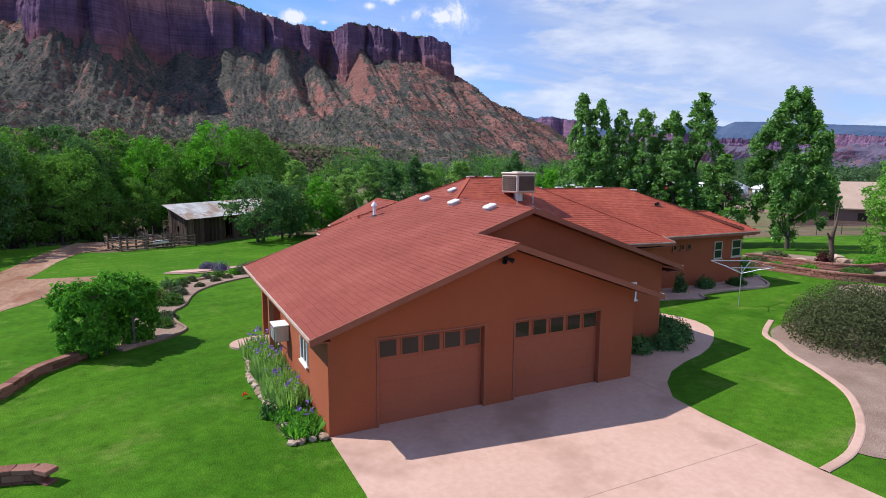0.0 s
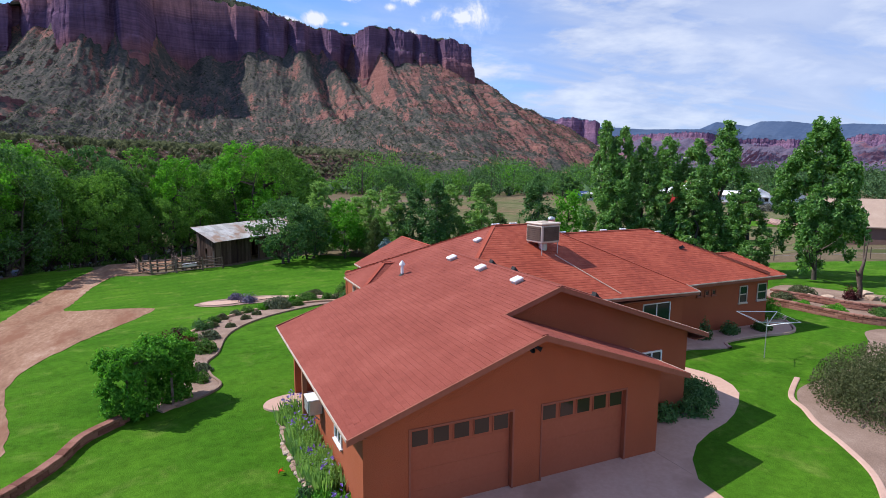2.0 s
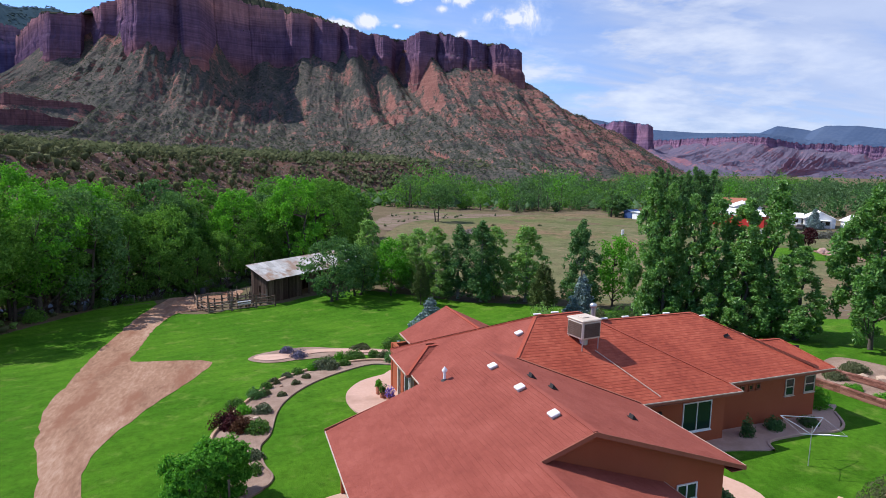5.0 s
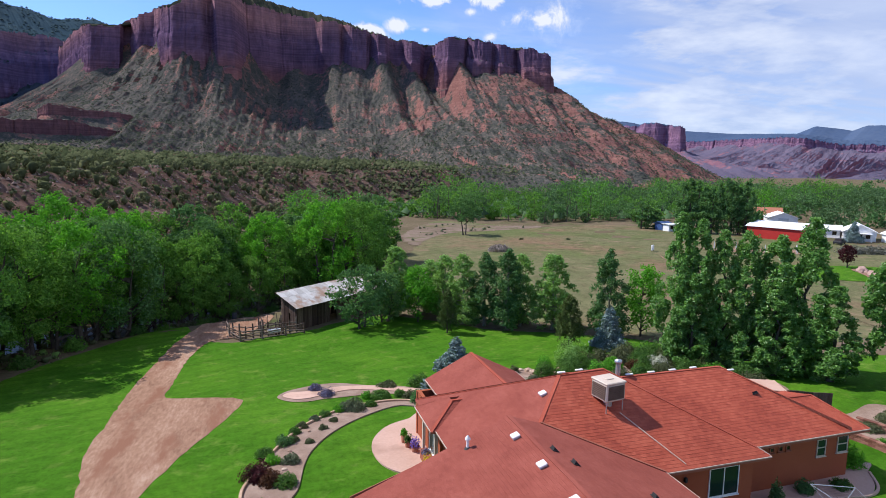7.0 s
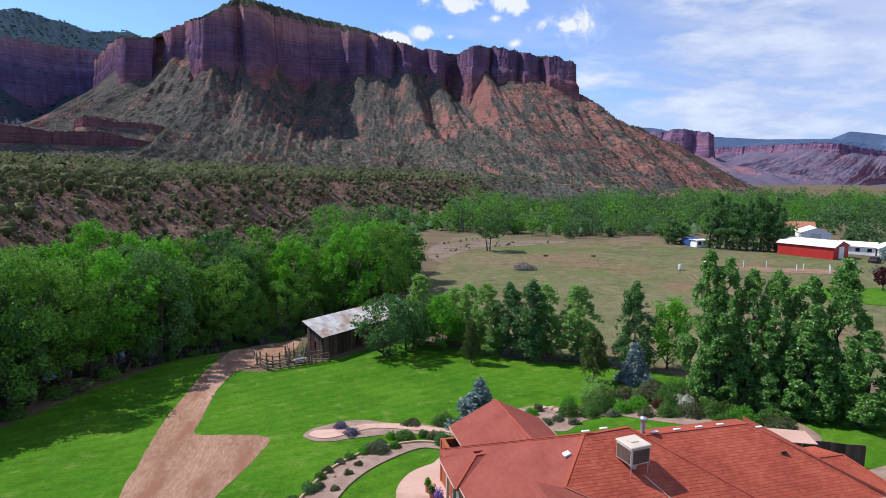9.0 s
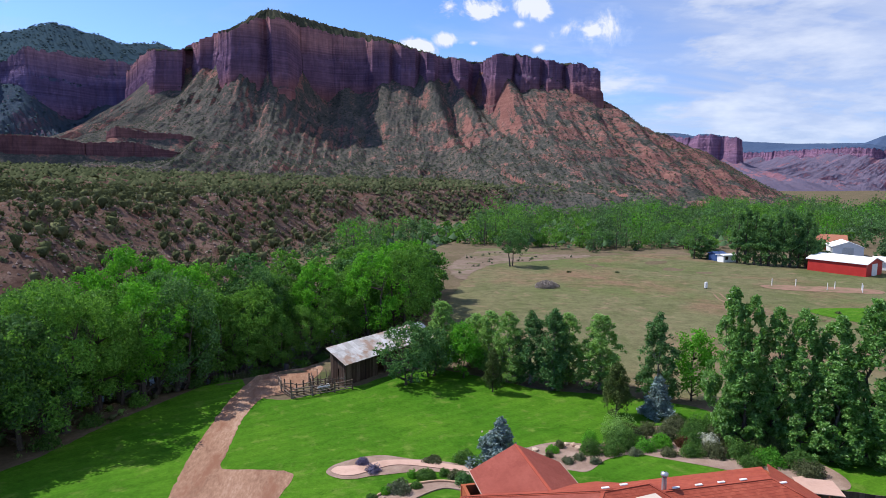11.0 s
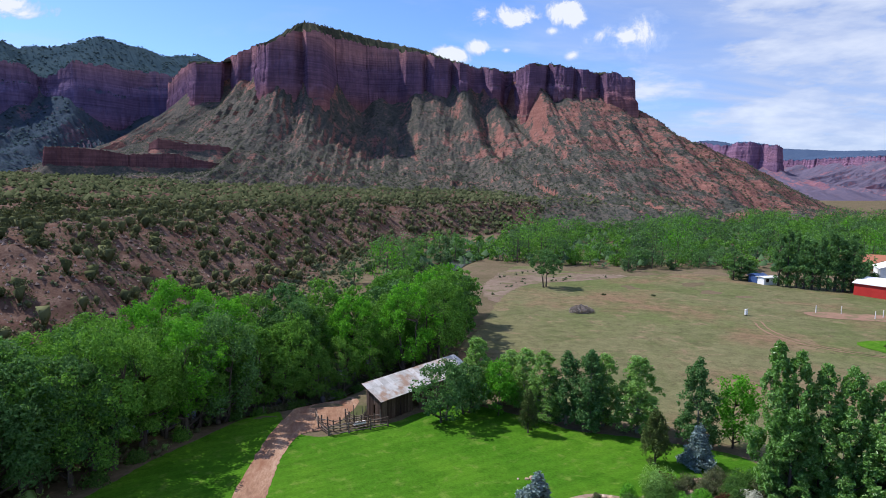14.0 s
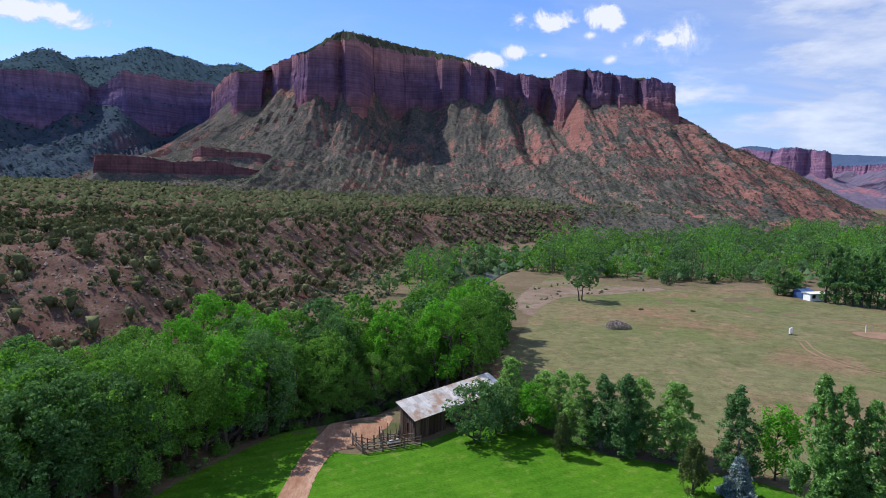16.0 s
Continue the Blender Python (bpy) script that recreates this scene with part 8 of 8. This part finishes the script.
rail_fence([(-7.6, 52.0), (-6.4, 49.6), (-4.2, 50.0), (-1.8, 50.6), (0.2, 51.2)], 4, 1.15, "tumbledown grey pole corral fence", 1)
rail_fence([(-7.2, 51.6), (-5.9, 50.6), (-4.4, 51.0), (-2.8, 51.2), (-0.6, 51.9)], 3, 1.35, "leaning second line of grey corral poles", 3, 0.9)
rail_fence([(-4.6, 53.4), (-3.6, 51.6), (-2.4, 52.2)], 5, 1.3, "short pole pen inside the corral", 2, 1.2)
rail_fence([(-7.6, 52.0), (-8.0, 54.5)], 4, 1.15, "grey pole fence by the track", 3)
rs = np.random.RandomState(12)
for i in range(9):
    x, y = -4.6 + rs.uniform(0, 2.6), 52.4 + rs.uniform(-0.6, 0.8)
    p = thing("leaning_pole", pose(x, y, ground_z(x, y)), "old pole standing in the corral", "pole", "corral poles")
    place("shaft", tubes("shaft", [([(0, 0, -0.2), (rs.normal(0, 0.12), rs.normal(0, 0.12), rs.uniform(1.3, 2.2))], (0.06, 0.04))], M_RAIL, 6), p)
tg = thing("trough", pose(-3.0, 51.2, ground_z(-3, 51.2) + 0.02, 0, 0, 20), "pale metal trough in the corral", "trough")
part("tub", boxed((-0.7, -0.25, 0.4), (0.7, 0.25, 0.75), 0.05), M_WHITE, tg)
for x in (-0.55, 0.55):
    part("leg", boxed((x - 0.05, -0.2, 0), (x + 0.05, 0.2, 0.4)), M_RAIL, tg)
rc = thing("oil_drum", pose(-7.5, 60.8, ground_z(-7.5, 60.8)), "dark drum at the end of the track", "drum")
place("drum", tubes("drum", [([(0, 0, 0), (0, 0, 0.1), (0, 0, 0.9), (0, 0, 0.9)], (0.3, 0.31, 0.31, 0.01))], M_DARK, 12), rc)
for i, (pts) in enumerate(([(-14.5, 58.5), (-12, 61.5), (-10, 63.5)], [(48, 30.5), (56, 25), (66, 20)], [(30, 46.5), (38, 39.5), (46, 32)])):
    f = thing("wire_fence", Matrix(), "thin wire fence on wooden posts", "fence", "wire fences")
    P = smooth_loop(pts, 5, False)
    for x, y in P:
        place("post", tubes("post", [([(x, y, ground_z(x, y) - 0.2), (x, y, ground_z(x, y) + 1.2)], (0.06, 0.05))], M_RAIL, 6), f)
    for h in (0.5, 1.0):
        place("wire", tubes("wire", [([(x, y, ground_z(x, y) + h) for x, y in P], [0.006] * len(P))], M_STEEL, 4), f)
# lattice fence behind the far wing
lf = thing("privacy_fence", Matrix(), "dark weathered lattice fence behind the house", "fence")
for i in range(22):
    x, y = 26.9 + i * 0.26, 18.2 - i * 0.14
    pk = part("picket", boxed((0, -0.02, -0.1), (0.29, 0.02, 1.5 + 0.02 * math.sin(i))), M_OLDWOOD, lf)
    pk.matrix_basis = pose(x, y, 0, 0, 0, -28.3)
pr = thing("pergola_roof", pose(27.6, 16.2, 2.2, 0, 0, -25), "pale flat cover at the back of the house", "canopy")
part("panel", boxed((-1.2, -1.0, 0), (1.2, 1.0, 0.06), 0.01), M_CONC, pr)
for x in (-1.1, 1.1):
    for y in (-0.9, 0.9):
        part("leg", boxed((x - 0.05, y - 0.05, -2.3), (x + 0.05, y + 0.05, 0)), M_TRIM, pr)
sn = thing("dead_trunk", pose(37.6, 10.6, ground_z(37.6, 10.6)), "grey gnarled dead trunk in the bed", "tree")
place("trunk", tubes("trunk", [([(0, 0, -0.2), (0.1, 0, 0.7), (-0.1, 0.05, 1.5), (0.25, 0, 2.6), (0.45, 0, 4.0)], (0.24, 0.15, 0.17, 0.08, 0.025)), ([(0.05, 0, 1.2), (0.3, 0.1, 2.4), (0.35, 0.2, 4.2)], (0.10, 0.06, 0.02)), ([(-0.1, 0.05, 1.5), (-0.4, 0.1, 2.0)], (0.12, 0.05)), ([(0.2, 0, 2.3), (0.7, 0.2, 3.3)], (0.09, 0.03))], M_RAIL, 7), sn)

# ---- down the valley: barns, houses and yard things ----


def shed(name, x, y, turn, w, d, h, rise, wallm, roofm, label, category, windows=0, doorm=None):
    e = thing(name, pose(x, y, ground_z(x, y) - 0.1, 0, 0, turn), label, category)
    part("wall", boxed((-w / 2, -d / 2, 0), (w / 2, d / 2, h)), wallm, e)
    for s in (-1, 1):
        part("gable", prism([(-d / 2, h), (d / 2, h), (0, h + rise)], "x", s * w / 2 - 0.08, s * w / 2 + 0.08), wallm, e)
        bm = bmesh.new()
        vs = [bm.verts.new((px, s * py, z + t)) for px in (-w / 2 - 0.4, w / 2 + 0.4) for py, z in ((d / 2 + 0.4, h - 0.4 * rise / (d / 2)), (0, h + rise)) for t in (0.02, 0.16)]
        bmesh.ops.convex_hull(bm, input=vs)
        part("roof", bm, roofm, e)
    for i in range(windows):
        xx = -w / 2 + (i + 0.5) * w / windows
        wn = part("window", boxed((xx - 0.5, -d / 2 - 0.04, h * 0.4), (xx + 0.5, -d / 2 + 0.02, h * 0.4 + 1.0)), M_GLASS, e)
    if doorm:
        part("door", boxed((w / 2 - 0.02, -1.5, 0), (w / 2 + 0.1, 1.5, h * 0.95)), doorm, e)
    return e


shed("red_barn", 131.7, 112.2, -69.4, 13.7, 9.0, 3.3, 1.3, M_RED, M_WHITE, "long red metal barn with a white roof", "barn", 0, M_WHITE)
shed("white_shed", 164, 142.5, -126, 10, 8.4, 3.2, 1.6, M_WHITE, M_WHITE, "grey-white metal shed behind the red barn", "shed", 0, M_STEEL)
shed("tile_roof_house", 172, 160, -40, 15, 9, 3.0, 2.2, M_STUCCO, M_TERRA, "far house with an orange tile roof", "house", 3)
farm = shed("white_house", 151.0, 105.0, -137, 9, 7.2, 2.6, 1.8, M_WHITE, M_WHITE, "white farmhouse with a pale metal roof", "house", 3)
part("porch_roof", boxed((4.5, -1.6, 2.15), (6.3, 2.6, 2.28), 0.03), M_WHITE, farm)
for y in (-1.5, 0.5, 2.5):
    part("porch_post", boxed((6.1, y - 0.07, 0), (6.24, y + 0.07, 2.15)), M_WHITE, farm)
part("door", boxed((4.48, -0.3, 0), (4.58, 0.6, 2.0)), M_DARK, farm)
for y in (-2.4, 1.8):
    part("window", boxed((4.48, y - 0.5, 0.9), (4.58, y + 0.5, 1.9)), M_GLASS, farm)
shed("white_annex", 148.0, 112.8, -52, 8.0, 5, 2.4, 1.0, M_WHITE, M_WHITE, "small white annex beside the farmhouse", "house", 3)
shed("blue_tarp_shed", 114.6, 139.5, 10, 3.5, 3, 2.2, 0.5, M_BLUEPLASTIC, M_BLUEPLASTIC, "blue covered shelter by the poplars", "shed")
shed("camper", 114.9, 135.7, 5, 4.5, 2.5, 2.2, 0.2, M_WHITE, M_WHITE, "white trailer parked by the poplars", "trailer", 2)
shed("tan_house", 84, 36.5, -50, 13, 11, 2.8, 3.2, M_TANWALL, M_TANROOF, "tan neighbouring house with a pale brown roof", "house", 4)
shed("side_shed", 153.5, 96.0, -120, 6, 5, 2.4, 1.3, M_WHITE, M_WHITE, "small white shed beyond the farmyard", "shed", 0, M_STEEL)


def parked_car(x, y, turn, paint, label):
    c = thing("car", pose(x, y, ground_z(x, y), 0, 0, turn), label, "car", "cars in the farmyard")
    part("body", prism([(-2.2, 0.35), (2.2, 0.35), (2.25, 0.75), (1.95, 0.95), (-2.1, 1.0), (-2.25, 0.7)], "y", -0.85, 0.85), paint, c)
    part("cabin", prism([(-1.7, 0.98), (1.0, 0.96), (0.45, 1.45), (-1.2, 1.48)], "y", -0.74, 0.74), M_GLASS, c)
    part("roof", prism([(-1.2, 1.47), (0.46, 1.44), (0.4, 1.52), (-1.1, 1.55)], "y", -0.72, 0.72), paint, c)
    for px in (-1.4, 1.4):
        for py in (-0.8, 0.8):
            place("wheel", tubes("wheel", [([(px, py - 0.1, 0.33), (px, py + 0.1, 0.33)], (0.33, 0.33))], M_DARK, 12), c)


parked_car(136.5, 98.5, 25, M_DARK, "dark car parked beside the red barn")
L_GREYSAGE = leafy("grey_sage_leaves", (0.11, 0.11, 0.085), (0.17, 0.165, 0.13), (0.24, 0.23, 0.19), 0.1)
for i, (x, y, r) in enumerate(((121.5, 85.0, 1.9), (124.0, 84.0, 2.2), (126.5, 83.2, 2.0), (129.0, 82.2, 2.3), (131.5, 81.2, 1.9))):
    bush("sagebrush", x, y, r, 1.7, 420, 0.42, L_GREYSAGE, "grey sagebrush along the farmyard", "shrub", 430 + i, "sagebrush by the farmyard")
plum = make_tree("plum_tree", "round", 4.4, 1.7, 1.2, 1500, 0.30, L_MAROON, "small maroon-leaved plum tree by the far lawn", "tree", 97, clumps=40)
plum.matrix_world = pose(103.3, 70.0, ground_z(103.3, 70.0))
sheet("rockery", [(102.5, 68.5), (104.5, 66.0), (104, 62), (101, 57), (96, 55.5), (95.5, 58.5), (98.5, 63)], 0.16, M_WORN, "red soil rockery beside the far lawn", "flower bed", ragged=0.1)
rs = np.random.RandomState(77)
for i in range(26):
    f = i / 25
    x, y, r = 101.8 - 5.4 * f + rs.uniform(0, 2.2), 67.2 - 8.6 * f + rs.uniform(-0.8, 0.8), rs.uniform(0.35, 0.75)
    bm = bmesh.new()
    bmesh.ops.create_icosphere(bm, subdivisions=2, radius=r)
    for v in bm.verts:
        v.co = v.co * (1 + 0.22 * math.sin(5 * v.co.x / r + i) * math.cos(4 * v.co.y / r + 2 * i)) * 1.0
        v.co.z *= 0.75
    st = thing("boulder", pose(x, y, ground_z(x, y) + 0.16 + 0.3 * r, 0, 0, 40 * i), "pink sandstone boulder in the far rockery", "boulder", "boulders of the far rockery")
    part("stone", bm, M_PINKSTONE, st)
tb = thing("target_box", pose(80.5, 98.5, ground_z(80.5, 98.5), 0, 0, 30), "white box target standing in the pasture", "target")
part("board", boxed((-0.5, -0.15, 0.25), (0.5, 0.15, 1.45), 0.02), M_WHITE, tb)
for x in (-0.35, 0.35):
    part("leg", boxed((x - 0.05, -0.1, 0), (x + 0.05, 0.1, 0.25)), M_RAIL, tb)
M_WASH = surface("pale_wash_silt", [(0.13, 0.095, 0.068), (0.19, 0.14, 0.108), (0.26, 0.20, 0.16)], 0.2, 0.95, 0.8, 14, spec=0.0, spot=((0.13, 0.115, 0.065), 0.25, 0.50))
sheet("dry_wash", [(30, 120), (36, 130), (42, 139), (48, 144), (57, 146), (68, 149), (79, 152), (80, 157), (67, 162), (56, 172), (47, 170), (39, 156), (31, 138)], 0.07, M_WASH, "pale dry silt along the wood's edge", "ground", ragged=0.3, step=4.0)
sheet("paddock", [(96, 100), (104, 98), (116, 91), (114, 86), (104, 90), (95, 95)], 0.09, M_WORN, "bare red dirt paddock in the pasture", "paddock", ragged=0.1)
sheet("far_lawn", [(84, 74), (92, 76), (108, 70), (116, 60), (100, 56), (88, 62)], 0.10, M_LAWN, "patch of watered green grass down the valley", "lawn", ragged=0.1)
for i, (x, y) in enumerate(((98, 99), (103, 97.5), (109, 93), (113, 90), (106, 92), (111, 88))):
    p = thing("paddock_post", pose(x, y, ground_z(x, y)), "pale post of the paddock", "post", "paddock posts")
    place("shaft", tubes("shaft", [([(0, 0, -0.1), (0, 0, 1.7)], (0.09, 0.08))], M_WHITE, 6), p)
bush("brush_heap", 46.5, 107, 2.6, 1.3, 1500, 0.40, leafy("dead_brush", (0.22, 0.18, 0.16), (0.32, 0.27, 0.24), (0.44, 0.38, 0.34), 0.1), "heap of grey dead brush in the pasture", "brush", 400)
for i, (x, y, r) in enumerate(((72, 122, 0.6), (88, 72, 0.5), (60, 125, 0.7))):
    bush("tuft", x, y, r, 0.4, 120, 0.25, L_OLIVE, "dark tuft in the pasture", "tuft", 410 + i)
for off in (-0.8, 0.8):
    line = smooth_loop([(79 + off, 93), (76.5 + off, 88), (75 + off, 82), (76 + off, 75), (80 + off, 69), (86 + off, 64)], 6, False)
    sheet("wheel_track", [(x - 0.22, y) for x, y in line] + [(x + 0.22, y) for x, y in line[::-1]], 0.08, M_WORN, "faint wheel track worn into the pasture", "road", False, 0.06)
for i, (x, y, r, h, m) in enumerate(((-27, 42.0, 1.2, 1.2, L_SHRUB), (-31, 37, 1.3, 1.3, L_OLIVE), (-25, 46.5, 1.1, 1.1, L_SHRUB), (-22, 51, 1.0, 1.2, L_COTTON), (-34, 34.5, 1.5, 1.4, L_SHRUB), (-17.5, 56.5, 1.0, 1.0, L_SHRUB), (-15.0, 58.8, 1.2, 1.1, L_COTTON), (-12.6, 60.2, 1.1, 1.0, L_OLIVE), (-10.4, 62.0, 1.2, 1.2, L_SHRUB), (-7.6, 63.2, 1.0, 0.9, L_OLIVE), (-5.6, 64.6, 1.2, 1.1, L_COTTON), (-3.0, 66.0, 1.1, 1.0, L_SHRUB), (-11.2, 60.6, 0.9, 0.9, L_SHRUB), (-13.8, 59.6, 0.9, 0.8, L_OLIVE), (13.0, 60, 1.3, 1.4, L_SHRUB), (34, 44, 1.0, 1.3, L_OLIVE), (25.5, 49.2, 1.0, 1.0, L_OLIVE), (29.8, 45.5, 0.9, 1.1, L_OLIVE))):
    bush("bank_shrub", x, y, r, h, 700, 0.22, m, "loose green undergrowth at the wood's edge", "shrub", 500 + i, "undergrowth along the woods")
